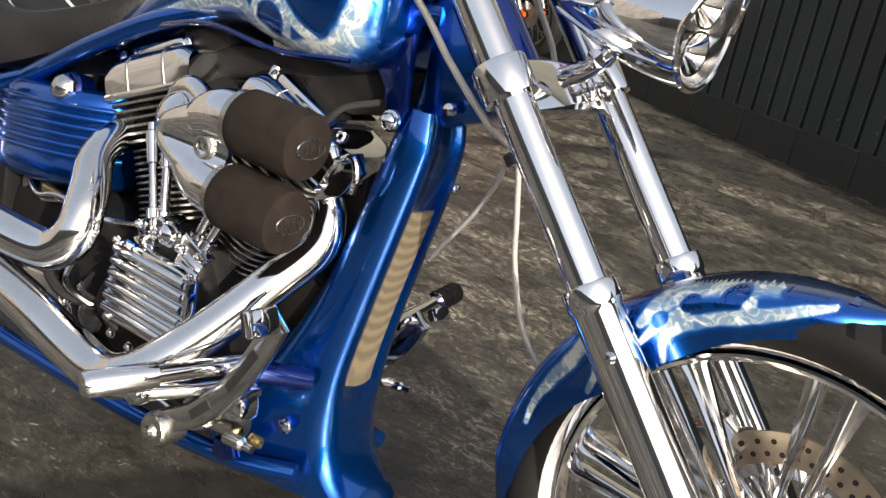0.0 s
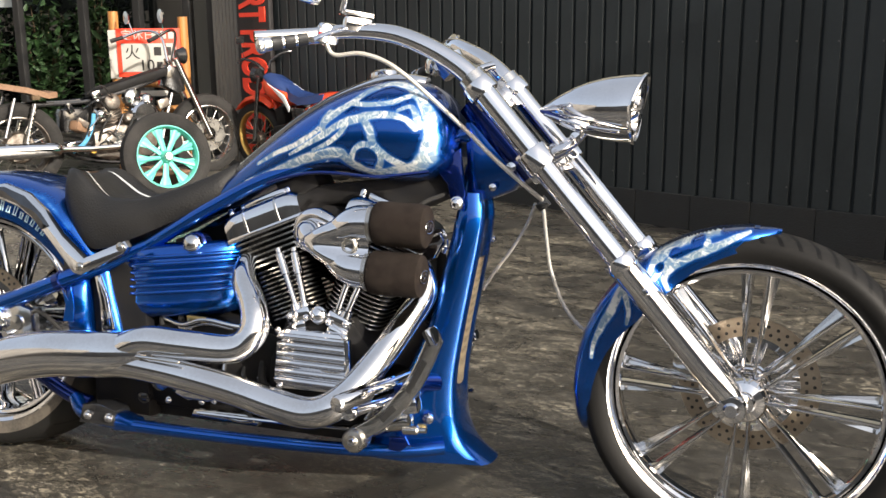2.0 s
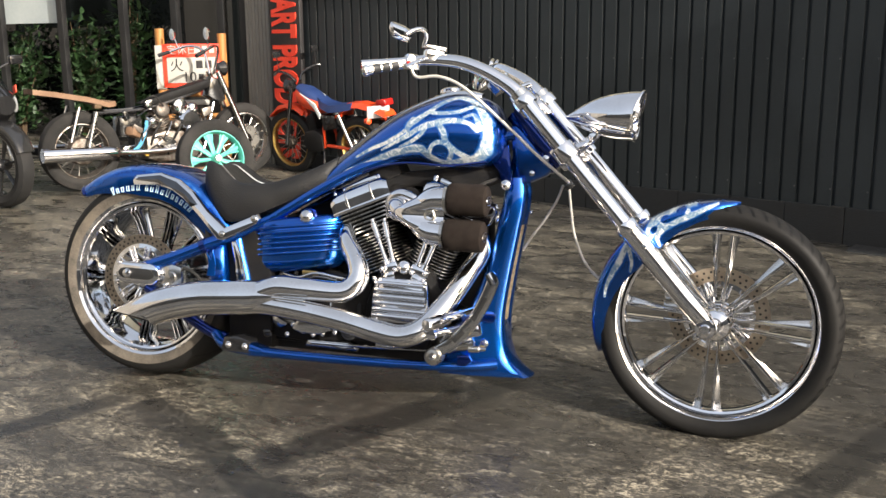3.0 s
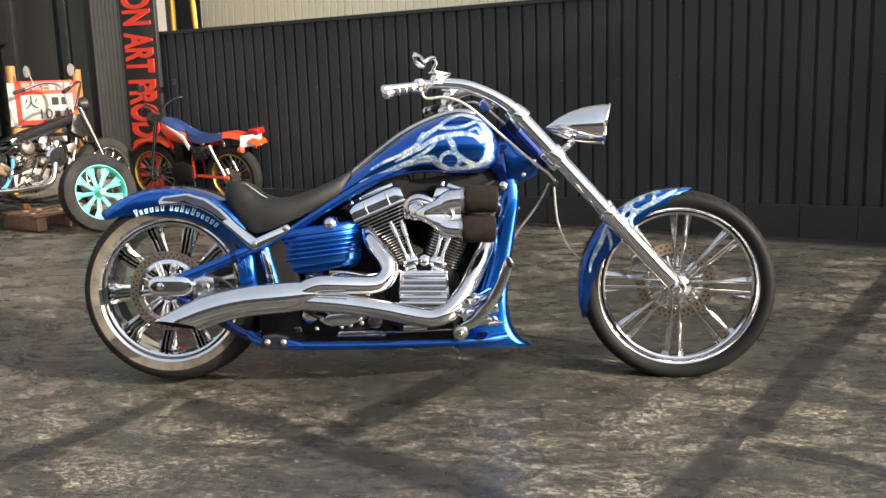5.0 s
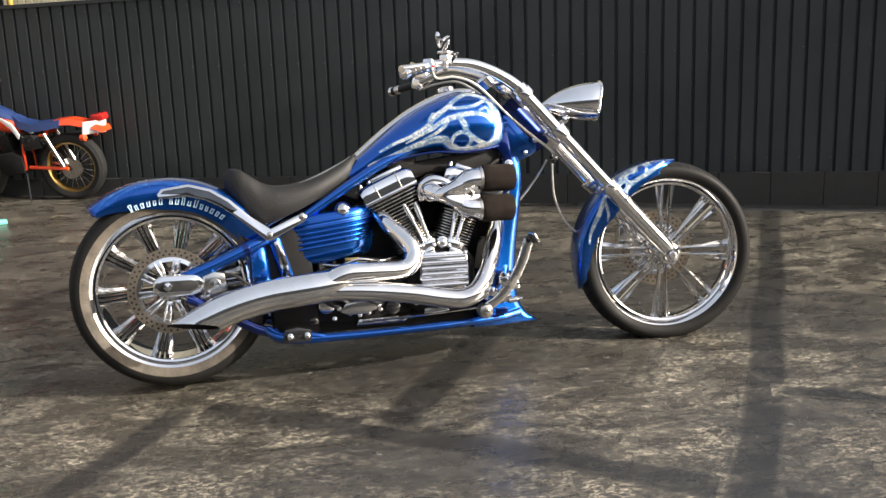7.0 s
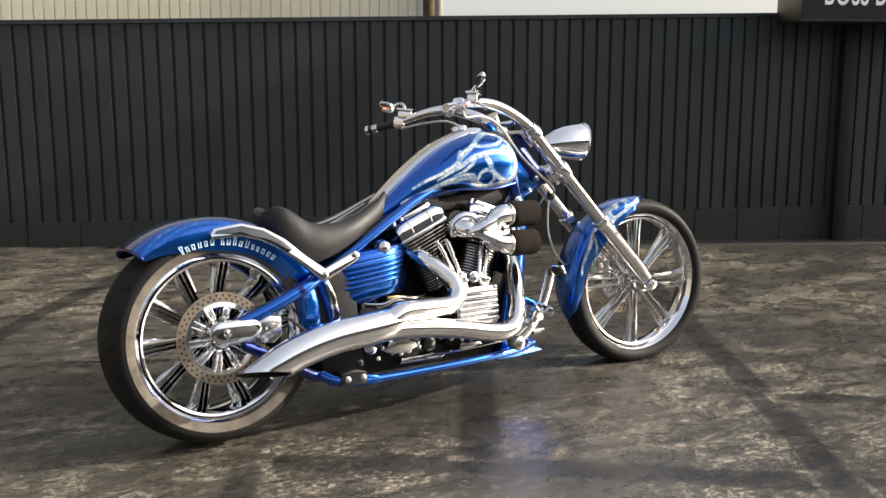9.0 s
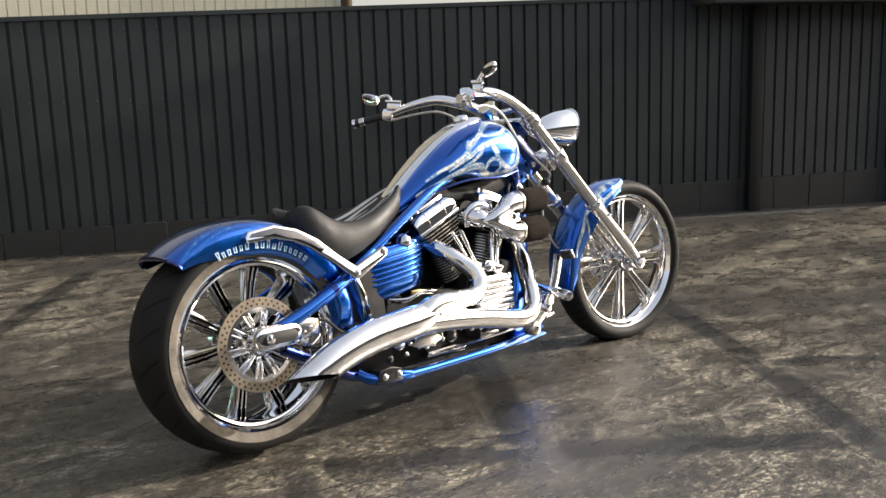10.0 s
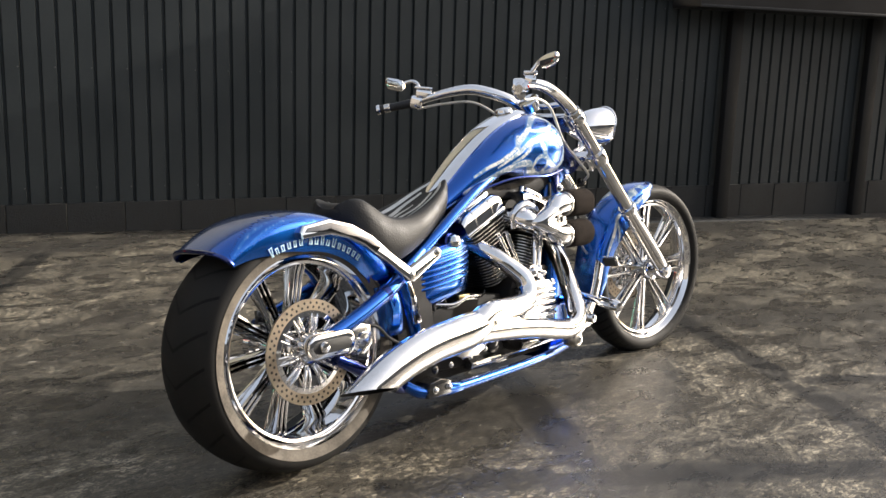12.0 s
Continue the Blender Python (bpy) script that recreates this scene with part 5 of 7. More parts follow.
for y, z, r in ((-0.105, 0.366, 0.006), (-0.095, 0.356, 0.005)):
    part("oil_line", tube([(0.50, y, z), (0.56, y - 0.02, z - 0.006), (0.62, y - 0.025, z + 0.012), (0.70, y - 0.01, z + 0.002), (0.76, y + 0.03, z + 0.006)], r, 10), CHROME_DULL, bike, "bright oil line")
for x in (0.44, 0.49, 0.54):
    part("hose_nipple", tube([(x, -0.100, 0.380), (x + 0.002, -0.104, 0.355), (x + 0.010, -0.100, 0.320)], 0.0075, 10), RUBBER, bike, "black breather hose")
part("brass_fitting", box((0.05, 0.012, 0.014), (0.60, -0.128, 0.378), bevel=0.002), BRASS, bike, "small brass plate")


# air cleaner: forked chrome manifold with two foam filters
def air_cleaner():
    mid_y = -0.190
    body = tube([(0.885, -0.06, 0.618), (0.885, -0.120, 0.616), (0.900, -0.155, 0.608), (0.925, -0.180, 0.602)], [0.036, 0.036, 0.034, 0.020], 24)
    up = tube([(0.960, -0.192, 0.622), (0.985, -0.192, 0.634), (1.018, mid_y, 0.648), (1.062, mid_y, 0.652)], [0.018, 0.030, 0.0375, 0.0385], 26)
    dn = tube([(0.955, -0.192, 0.582), (0.980, -0.192, 0.567), (1.012, mid_y, 0.553), (1.056, mid_y, 0.549)], [0.018, 0.030, 0.0375, 0.0385], 26)
    heart = []
    for x, h, r, pin in spline([(0.888, 0.004, 0.005, 0), (0.900, 0.016, 0.016, 0), (0.923, 0.029, 0.026, 0.12), (0.953, 0.045, 0.034, 0.42), (0.990, 0.064, 0.038, 0.66), (1.025, 0.080, 0.038, 0.82), (1.050, 0.086, 0.036, 0.90)], 5):
        ring = []
        for k in range(40):
            t = 2 * math.pi * k / 40
            ring.append((x, -0.192 - 0.004 * pin + 0.012 * max(0.0, (0.93 - x) / 0.045) + r * math.cos(t) * (1 - pin * math.exp(-(math.sin(t) / 0.42) ** 2)), 0.601 + h * math.sin(t)))
        heart.append(ring)
    ob = part("air_intake", join(body, loft(heart), up, dn), CHROME, bike, "forked chrome air intake")
    web = part("intake_web", lathe([(0, -0.010), (0.018, -0.009), (0.024, 0), (0.026, 0.016)], (1.010, -0.196, 0.601), (0, 1, 0), 24), CHROME, ob)
    part("intake_badge", lathe([(0.010, -0.004), (0.014, -0.005), (0.017, -0.003), (0.017, 0.003)], (1.010, -0.206, 0.601), (0, 1, 0), 24), STEEL, ob, "round plain badge")
    part("carburettor_ring", tube([(0.860, -0.125, 0.585), (0.859, -0.130, 0.618), (0.874, -0.136, 0.645), (0.902, -0.140, 0.656), (0.934, -0.146, 0.648), (0.955, -0.150, 0.635)], [0.010, 0.014, 0.016, 0.017, 0.016, 0.012], 16), CHROME, ob, "curved chrome intake collar")
    for x, z in ((1.062, 0.652), (1.056, 0.549)):
        part("filter_clamp", lathe([(0.0385, 0), (0.0415, 0.001), (0.0415, 0.010), (0.0385, 0.011)], (x - 0.012, mid_y, z), (1, 0, 0), 32), STEEL, ob, "steel hose clamp")
        f = part("air_filter", lathe([(0.030, 0), (0.0435, 0.001), (0.0465, 0.006), (0.0470, 0.03), (0.0462, 0.062), (0.0468, 0.096), (0.0435, 0.111), (0.036, 0.115), (0, 0.116)], (x, mid_y, z), (1, -0.015, 0), 40),
                 FOAM, ob, "dark brown foam filter sock")
        # an oval outline with plain strokes on the end face
        oval = [(x + 0.1175, mid_y + 0.026 * math.cos(t) - 0.002, z + 0.013 * math.sin(t)) for t in np.linspace(0, 2 * math.pi, 25)]
        part("end_mark", join(tube(oval, 0.0008, 5, 1), *[box((0.001, 0.0015, 0.013), (x + 0.1175, mid_y + dy, z), (sk, 0, 0), 0) for dy, sk in ((-0.012, 20), (0.0, -20), (0.012, 20))]), STEEL, ob, "grey oval mark")
    for q in [ob] + list(ob.children):
        q.data.transform(Matrix.Translation((-0.008, -0.002, -0.016)))
    return ob


air_cleaner()
part("coil_bracket", join(prism([(1.085, 0.585), (1.155, 0.625), (1.170, 0.60), (1.150, 0.56), (1.11, 0.54)], -0.085, -0.060, 0.004),
                          tube([(1.12, -0.09, 0.60), (1.165, -0.10, 0.622), (1.180, -0.10, 0.60), (1.172, -0.09, 0.575)], 0.005, 8)), CHROME, bike)

# exhaust: two headers that join and sweep down in a tapered tip
py = -0.268
part("rear_header", tube([(0.705, -0.07, 0.530), (0.720, -0.13, 0.504), (0.738, -0.165, 0.480), (0.768, -0.190, 0.449), (0.790, -0.212, 0.420), (0.796, -0.224, 0.388), (0.779, -0.234, 0.358), (0.742, -0.244, 0.344), (0.640, py + 0.008, 0.346), (0.560, py, 0.346), (0.50, py, 0.322), (0.44, py, 0.305)],
                         [0.024, 0.026, 0.028, 0.030, 0.031, 0.032, 0.032, 0.032, 0.033, 0.034, 0.036, 0.036], 28), PIPE, bike, "chrome rear exhaust header")
part("front_header", tube([(1.085, -0.05, 0.560), (1.118, -0.06, 0.520), (1.128, -0.080, 0.475), (1.106, -0.130, 0.420), (1.072, -0.185, 0.350), (1.036, -0.235, 0.290), (1.000, -0.262, 0.254), (0.950, py, 0.237), (0.880, py, 0.244), (0.780, py, 0.264), (0.660, py, 0.281), (0.560, py, 0.290), (0.50, py, 0.292), (0.44, py, 0.285)],
                          [0.026, 0.028, 0.029, 0.030, 0.031, 0.032, 0.033, 0.033, 0.033, 0.033, 0.033, 0.033, 0.034, 0.035], 28), PIPE, bike, "chrome front exhaust header")


def muffler():
    pts = [(0.585, py, 0.318), (0.53, py, 0.315), (0.47, py, 0.307), (0.40, py, 0.300), (0.32, py, 0.292), (0.24, py, 0.276), (0.17, py, 0.255), (0.115, py, 0.232), (0.070, py, 0.209)]
    rad = [0.020, 0.041, 0.049, 0.050, 0.050, 0.050, 0.050, 0.049, 0.047]
    v, f = tube(pts, rad, 32, 10, squash=(0.86, 1.06))
    # slash-cut tip: lower half drawn forward
    n = 32
    rings = len(v) // n
    out = []
    for i in range(rings):
        for j in range(n):
            x, y, z = v[i * n + j]
            t = max(0, (i - (rings - 14)) / 13)
            if t > 0:
                cz = sum(v[i * n + q][2] for q in range(n)) / n
                k = (cz - z) / 0.05
                x += t * 0.066 * k
                z += t * 0.036 * k
                side = (py - y) / 0.05
                x += t * 0.028 * side
                z += t * 0.014 * side
            out.append((x, y, z))
    f = f[:-1]
    ob = part("muffler", (out, f), PIPE, bike, "curved chrome exhaust tip with a slash cut")
    end = [out[(rings - 1) * n + j] for j in range(n)]
    c = Vector((sum(p[0] for p in end) / n, py, sum(p[2] for p in end) / n))
    inner = [[c + (Vector(p) - c) * k + Vector((dx, 0, dx * 0.45)) for p in end] for k, dx in ((1.0, 0), (0.93, 0.001), (0.88, 0.06), (0.86, 0.16))]
    part("tip_inside", loft(inner, caps=False), BLACK_CASE, ob, "black inside of the pipe mouth")
    part("tip_end", ([tuple(p) for p in inner[-1]], [tuple(range(n))]), FIN_BLACK, ob)
    return ob


muffler()
part("heat_shield_weld", tube([(0.555, py - 0.030, 0.318), (0.60, py - 0.031, 0.318), (0.66, py - 0.029, 0.316)], 0.004, 8), CHROME_DULL, bike)


# oil tank
def oil_tank():
    """A barrel-fronted tank: slanted sections, fuller towards the middle, ribs round its upper half."""
    def front(x):
        u = (x - 0.520) / 0.170
        return -0.138 + 0.075 * abs(u) ** 3.2

    def section(z, x0, x1, k, out=0.0):
        xs = np.linspace(x0, x1, 22)
        near = [(x, front(x) * k - out, z + 0.13 * (x - 0.52)) for x in xs]
        return near + [(x, 0.115 * k, z + 0.13 * (x - 0.52)) for x in reversed(xs)]
    rows = [(0.372, 0.392, 0.640, 0.80), (0.378, 0.376, 0.658, 0.90), (0.390, 0.364, 0.672, 0.97), (0.412, 0.358, 0.682, 1.0), (0.50, 0.362, 0.684, 1.0), (0.528, 0.378, 0.678, 0.97), (0.540, 0.400, 0.664, 0.91), (0.545, 0.420, 0.650, 0.82)]
    ob = part("oil_tank", loft([section(*q) for q in rows]), BLUE, bike, "blue ribbed oil tank", sharp=50)
    for k in range(6):
        z = 0.434 + 0.0165 * k
        x0, x1 = 0.360 + 0.006 * max(0, k - 3) ** 1.5, 0.683 - 0.004 * max(0, k - 3)
        xs = np.linspace(x0, x1, 16)
        part("rib", tube([(x, front(x) - 0.0005 + (0.004 if i in (0, 15) else 0) + (0.003 if k == 5 else 0), z + 0.13 * (x - 0.52)) for i, x in enumerate(xs)], 0.0056, 10, 1), BLUE, ob)
    part("filler_neck", lathe([(0.030, 0.030), (0.030, 0.0), (0.026, -0.004), (0, -0.004)], (0.578, -0.112, 0.549), (0, 1, -0.2), 28), BLUE_DEEP, ob)
    part("filler_cap", lathe([(0.022, 0.004), (0.025, 0), (0.0245, -0.006), (0.022, -0.014), (0.014, -0.021), (0.006, -0.023), (0, -0.0235)], (0.578, -0.117, 0.550), (0, 1, -0.2), 8), CHROME_DULL, ob, "faceted chrome filler cap")
    return ob


oil_tank()

# belt guards and side fairings ahead of the rear wheel
g = loft([[(cx + 0.036 * math.copysign(abs(math.cos(t)) ** 0.8, math.cos(t)), -0.118 - ry * abs(math.sin(t)) ** 0.7 if math.sin(t) > 0 else -0.118 + 0.012 * abs(math.sin(t)), z)
           for t in (2 * math.pi * k / 32 for k in range(32))] for cx, ry, z in spline([(0.292, 0.030, 0.312), (0.291, 0.042, 0.330), (0.288, 0.047, 0.370), (0.283, 0.045, 0.410), (0.278, 0.036, 0.440), (0.274, 0.020, 0.452)], 4)])
fair = part("side_fairing", g, BLUE, bike, "blue side fairing with a flame mark")
part("flame_lick", prism([(0.262, 0.345), (0.268, 0.385), (0.258, 0.420), (0.276, 0.395), (0.282, 0.430), (0.292, 0.385), (0.290, 0.345)], -0.1662, -0.1645, 0.0005, 1), FLAME, fair)
part("frame_post", tube([(0.340, -0.118, 0.470), (0.356, -0.122, 0.41), (0.380, -0.122, 0.33), (0.39, -0.122, 0.27)], 0.024, 16), BLUE, bike)
strip = part("chrome_strip", prism([(0.338, 0.456), (0.352, 0.462), (0.374, 0.410), (0.392, 0.336), (0.360, 0.330), (0.352, 0.400)], -0.154, -0.142, 0.004), CHROME, bike, "chrome plate with a dark inset")
part("inset", prism([(0.347, 0.446), (0.352, 0.446), (0.368, 0.405), (0.382, 0.343), (0.368, 0.342), (0.360, 0.400)], -0.1555, -0.150, 0.001), DARK_MIRROR, strip)

# rear axle cover, adjuster, caliper
stad = [(-0.036 + 0.026 + 0.026 * math.cos(t), 0.344 + 0.026 * math.sin(t)) for t in np.linspace(math.pi / 2, 3 * math.pi / 2, 9)] + \
       [(0.060 + 0.026 * math.cos(t), 0.344 + 0.026 * math.sin(t)) for t in np.linspace(-math.pi / 2, math.pi / 2, 9)]
stad = [(0.024 + (x - 0.024) * 1.32, 0.344 + (z - 0.344) * 1.36) for x, z in stad]
axle_cover = part("axle_cover", prism([(x, z - 0.010) for x, z in stad], -0.192, -0.135, 0.009), CHROME, bike, "chrome slotted axle cover")
slot = [(0.022 + 0.045 * (x - 0.024) / 0.055, 0.334 + 0.013 * (z - 0.344) / 0.026) for x, z in stad]
part("slot", prism(slot, -0.1925, -0.188, 0.001), FIN_BLACK, axle_cover)
part("axle_nut", lathe([(0, -0.012), (0.012, -0.010), (0.015, -0.004), (0.015, 0.004)], (-0.008, -0.193, 0.334), (0, 1, 0), 20), CHROME, axle_cover)
part("caliper", join(prism([(0.10, 0.29), (0.10, 0.36), (0.135, 0.375), (0.175, 0.365), (0.18, 0.31), (0.15, 0.285)], -0.175, -0.115, 0.010),
                     lathe([(0, -0.012), (0.017, -0.010), (0.020, 0)], (0.14, -0.172, 0.330), (0, 1, 0), 20)), CHROME_DULL, bike, "polished rear brake caliper")
part("brake_hose", tube([(0.17, -0.15, 0.36), (0.21, -0.16, 0.35), (0.26, -0.15, 0.31), (0.32, -0.13, 0.28)], 0.005, 8), RUBBER, bike)
part("rear_caliper_bolt", tube([(0.115, -0.19, 0.30), (0.115, -0.165, 0.30)], 0.008, 10), CHROME, bike)

# front caliper on the far leg
part("front_caliper", join(prism([(1.655, 0.345), (1.66, 0.42), (1.70, 0.445), (1.735, 0.42), (1.73, 0.345), (1.69, 0.33)], 0.045, 0.105, 0.010)), CHROME_DULL, bike, "polished front brake caliper")
part("caliper_bracket", tube([(1.70, 0.10, 0.40), (1.66, 0.11, 0.47), (1.64, 0.115, 0.52)], 0.012, 10), CHROME, bike)


# handlebar: each side rises out of its fork tube
def bar_side(s):
    if s < 0:
        pts = [(1.256, -0.114, 0.926), (1.222, -0.115, 0.962), (1.178, -0.119, 0.992), (1.122, -0.126, 1.020), (1.060, -0.134, 1.040), (0.995, -0.144, 1.046), (0.935, -0.156, 1.043), (0.885, -0.190, 1.036), (0.800, -0.264, 1.025)]
        place, turn = Vector((0.900, -0.174, 1.034)), 26.3
    else:
        pts = [(1.256, 0.114, 0.926), (1.222, 0.117, 0.962), (1.176, 0.132, 0.994), (1.118, 0.165, 1.018), (1.060, 0.215, 1.034), (1.010, 0.275, 1.025), (0.970, 0.335, 1.007), (0.930, 0.404, 0.984), (0.850, 0.490, 0.961)]
        place, turn = Vector((0.930, 0.404, 0.985)), -29.8
    bar = part("handlebar", tube(pts, [0.0225, 0.0225, 0.021, 0.020, 0.019, 0.017, 0.0145, 0.013, 0.013], 22), CHROME, bike, "swept-back chrome handlebar")
    d = Vector((0.790 - 0.905, s * 0.035, 0.998 - 1.022)).normalized()
    c = Vector((0.926, s * 0.272, 1.022))
    grip = part("grip", lathe([(0.013, 0), (0.0175, 0.002), (0.0155, 0.02), (0.0148, 0.10), (0.0165, 0.112), (0.0165, 0.120)], c, d, 24), CHROME if s < 0 else GRIP, bar, "chrome sleeved grip" if s < 0 else "black rubber grip")
    part("grip_end", lathe([(0.0170, 0.118), (0.0190, 0.121), (0.0185, 0.130), (0.012, 0.134), (0, 0.135)], c, d, 24), CHROME, bar)
    for k in ((2,) if s > 0 else (0, 1, 2)):
        part("grip_band", lathe([(0.0145, 0.024 + k * 0.028), (0.0166, 0.026 + k * 0.028), (0.0166, 0.046 + k * 0.028), (0.0145, 0.048 + k * 0.028)], c, d, 24), CHROME_DULL if s > 0 else GRIP, bar, "" if s > 0 else "black rubber band")
    sw = part("switch_housing", join(moved(box((0.046, 0.044, 0.046), bevel=0.010), Matrix.Translation((0.945, s * 0.262, 1.026)) @ pose(0, 0, 0, 0, 10, s * -20)),
                                     moved(box((0.026, 0.016, 0.030), bevel=0.004), Matrix.Translation((0.938, s * 0.288, 1.022)) @ pose(0, 0, 0, 0, 10, s * -20))), CHROME, bar, "chrome switch housing")
    part("button", moved(box((0.014, 0.006, 0.010), bevel=0.002), Matrix.Translation((0.935, s * 0.297, 1.024))), RED_LENS if s < 0 else BLACK_GLOSS, bar)
    mc = part("master_cylinder", join(moved(box((0.060, 0.040, 0.034), bevel=0.008), Matrix.Translation((0.990, s * 0.238, 1.060)) @ pose(0, 0, 0, 0, 6, s * -28)),
                                      moved(box((0.066, 0.046, 0.010), bevel=0.003), Matrix.Translation((0.990, s * 0.238, 1.082)) @ pose(0, 0, 0, 0, 6, s * -28))), CHROME, bar, "chrome master cylinder")
    lv = tube([(1.000, s * 0.258, 1.038), (0.985, s * 0.300, 1.036), (0.955, s * 0.345, 1.026), (0.930, s * 0.375, 1.014), (0.918, s * 0.388, 1.008)], [0.010, 0.008, 0.007, 0.0065, 0.009], 12, squash=(1.0, 0.7))
    part("lever", lv, CHROME, bar, "chrome hand lever")
    st = tube([(0.985, s * 0.255, 1.080), (0.990, s * 0.275, 1.108), (0.975, s * 0.300, 1.122), (0.950, s * 0.318, 1.117), (0.930, s * 0.328, 1.106)], 0.0065, 12)
    mi = part("mirror", st, CHROME, bar, "chrome flame-shaped mirror")
    # a drawn-out leaf-shaped head
    rings = []
    for t, h, z in ((0, 0.010, 1.104), (0.06, 0.019, 1.105), (0.30, 0.022, 1.108), (0.60, 0.022, 1.112), (0.86, 0.021, 1.116), (0.97, 0.016, 1.119), (1.0, 0.008, 1.121)):
        x, y = 0.938 - 0.056 * t, s * (0.300 + 0.066 * t)
        rings.append([(x + 0.009 * math.sin(a) * (1 if math.sin(a) > 0 else 0.3), y + s * 0.006 * math.sin(a), z + h * math.cos(a)) for a in (2 * math.pi * k / 12 for k in range(12))])
    part("mirror_head", loft(rings), CHROME, mi)
    # the controls sit together on the bar's end
    m = Matrix.Translation(place) @ Matrix.Rotation(radians(turn), 4, "Z") @ Matrix.Translation(-c)
    for ob in bar.children:
        ob.matrix_local = m
    at = Vector((0.978, -0.147, 1.058)) if s < 0 else Vector((0.958, 0.364, 1.018))
    mc.matrix_local = Matrix.Translation(at) @ Matrix.Rotation(radians(turn * 0.6), 4, "Z") @ Matrix.Translation((-0.990, -s * 0.238, -1.060))
    mi.matrix_local = Matrix.Translation((-0.006, 0.050, -0.018) if s > 0 else (0.012, -0.040, -0.006)) @ m
    return bar


for s in (-1, 1):
    bar_side(s)
part("speedometer", join(lathe([(0, -0.03), (0.030, -0.026), (0.036, 0), (0.038, 0.012), (0.034, 0.016), (0, 0.014)], (1.135, 0, 0.985), (-0.6, 0, 0.8), 32)), CHROME, bike, "small chrome gauge")
part("bar_brace", tube([(1.20, -0.10, 0.985), (1.18, -0.05, 0.975), (1.17, 0, 0.972), (1.18, 0.05, 0.975), (1.20, 0.10, 0.985)], 0.010, 12), CHROME, bike)


# headlamp
def headlamp():
    ax = Vector((1, 0, 0.03)).normalized()
    rows = [(0.0, 0.004, 0), (0.015, 0.014, 0), (0.045, 0.032, 0.002), (0.085, 0.050, 0.004), (0.130, 0.063, 0.005), (0.175, 0.070, 0.005), (0.205, 0.071, 0.005)]
    rr = spline(rows, 5)
    rings = []
    for d, r, up in rr:
        c = Vector((1.342, 0, 0.896)) + ax * d
        ring = []
        for k in range(36):
            t = 2 * math.pi * k / 36
            x = c.x + (0.020 * max(0, math.sin(t)) * (d / 0.205) ** 3)
            ring.append((x, r * 0.98 * math.cos(t), c.z + up + r * math.sin(t)))
        rings.append(ring)
    ob = part("headlamp", loft(rings, caps=False), CHROME, bike, "bullet-shaped chrome headlamp")
    end = rings[-1]
    cc = Vector((1.548, 0, 0.906))
    part("trim_ring", tube([tuple(p) for p in end] + [tuple(end[0])], 0.0045, 8, 1), CHROME, ob)
    inner = [[cc + (Vector(p) - cc) * k - ax * dd for p in end] for k, dd in ((0.97, 0.004), (0.80, 0.03), (0.50, 0.05), (0.02, 0.055))]
    part("reflector", loft(inner, caps=False), LENS, ob, "bright lamp reflector")
    part("lens", loft([[cc + (Vector(p) - cc) * k + ax * dd for p in end] for k, dd in ((0.96, -0.002), (0.75, 0.005), (0.4, 0.010), (0.02, 0.012))], caps=False), CLEAR, ob, "clear lamp glass")
    for y, z in ((0, 0.935), (0, 0.880)):
        part("bulb_cup", lathe([(0.010, 0), (0.026, 0.018), (0.027, 0.020), (0.024, 0.020), (0.008, 0.004)], (1.512, y, z), (1, 0, 0), 24), CHROME, ob)
    part("side_trim", tube([(1.36, -0.030, 0.888), (1.43, -0.062, 0.874), (1.48, -0.070, 0.866), (1.53, -0.068, 0.862)], 0.003, 8), CHROME, ob)
    part("lamp_bracket", join(tube([(1.385, 0, 0.800), (1.415, 0, 0.818), (1.440, 0, 0.845), (1.445, 0, 0.860)], [0.014, 0.012, 0.012, 0.014], 14),
                              lathe([(0, -0.016), (0.012, -0.014), (0.012, 0.014), (0, 0.016)], (1.43, 0, 0.836), (0, 1, 0), 16)), CHROME, bike, "chrome headlamp bracket")
    for q in [ob] + list(ob.children):
        q.data.transform(Matrix.Translation((0.002, 0.012, -0.006)))


headlamp()

# cables and hoses
# the bars, fork and front wheel are turned a little to the right
STEER = Matrix.Translation((1.25, 0, 0.93)) @ Matrix.Rotation(radians(-6), 4, Vector((-0.678, 0, 0.735))) @ Matrix.Translation((-1.25, 0, -0.93))
cables = [
    ([STEER @ Vector(q) for q in ((0.915, -0.170, 1.022), (0.935, -0.165, 0.995), (1.00, -0.158, 0.998), (1.08, -0.148, 0.965))] + [(1.196, -0.09, 0.848), (1.275, -0.09, 0.780), (1.345, -0.085, 0.726), (1.372, -0.050, 0.700)], 0.0048),
    ([(1.370, -0.028, 0.690), (1.373, -0.018, 0.662), (1.380, 0.0, 0.600), (1.390, 0.010, 0.545), (1.421, 0.015, 0.472), (1.468, 0.020, 0.420), (1.53, 0.020, 0.390)], 0.0040),
    ([(1.352, -0.020, 0.690), (1.330, 0.010, 0.640), (1.292, 0.040, 0.580), (1.255, 0.060, 0.530), (1.225, 0.066, 0.48)], 0.0038),
    ([STEER @ Vector(q) for q in ((0.945, 0.385, 0.965), (1.01, 0.290, 0.985), (1.08, 0.215, 0.985), (1.17, 0.16, 0.92), (1.27, 0.14, 0.82), (1.32, 0.10, 0.76))], 0.0046),
]
for pts, r in cables:
    part("cable", tube([tuple(q) for q in pts], r, 10), CABLE, bike, "clear-coated braided cable")
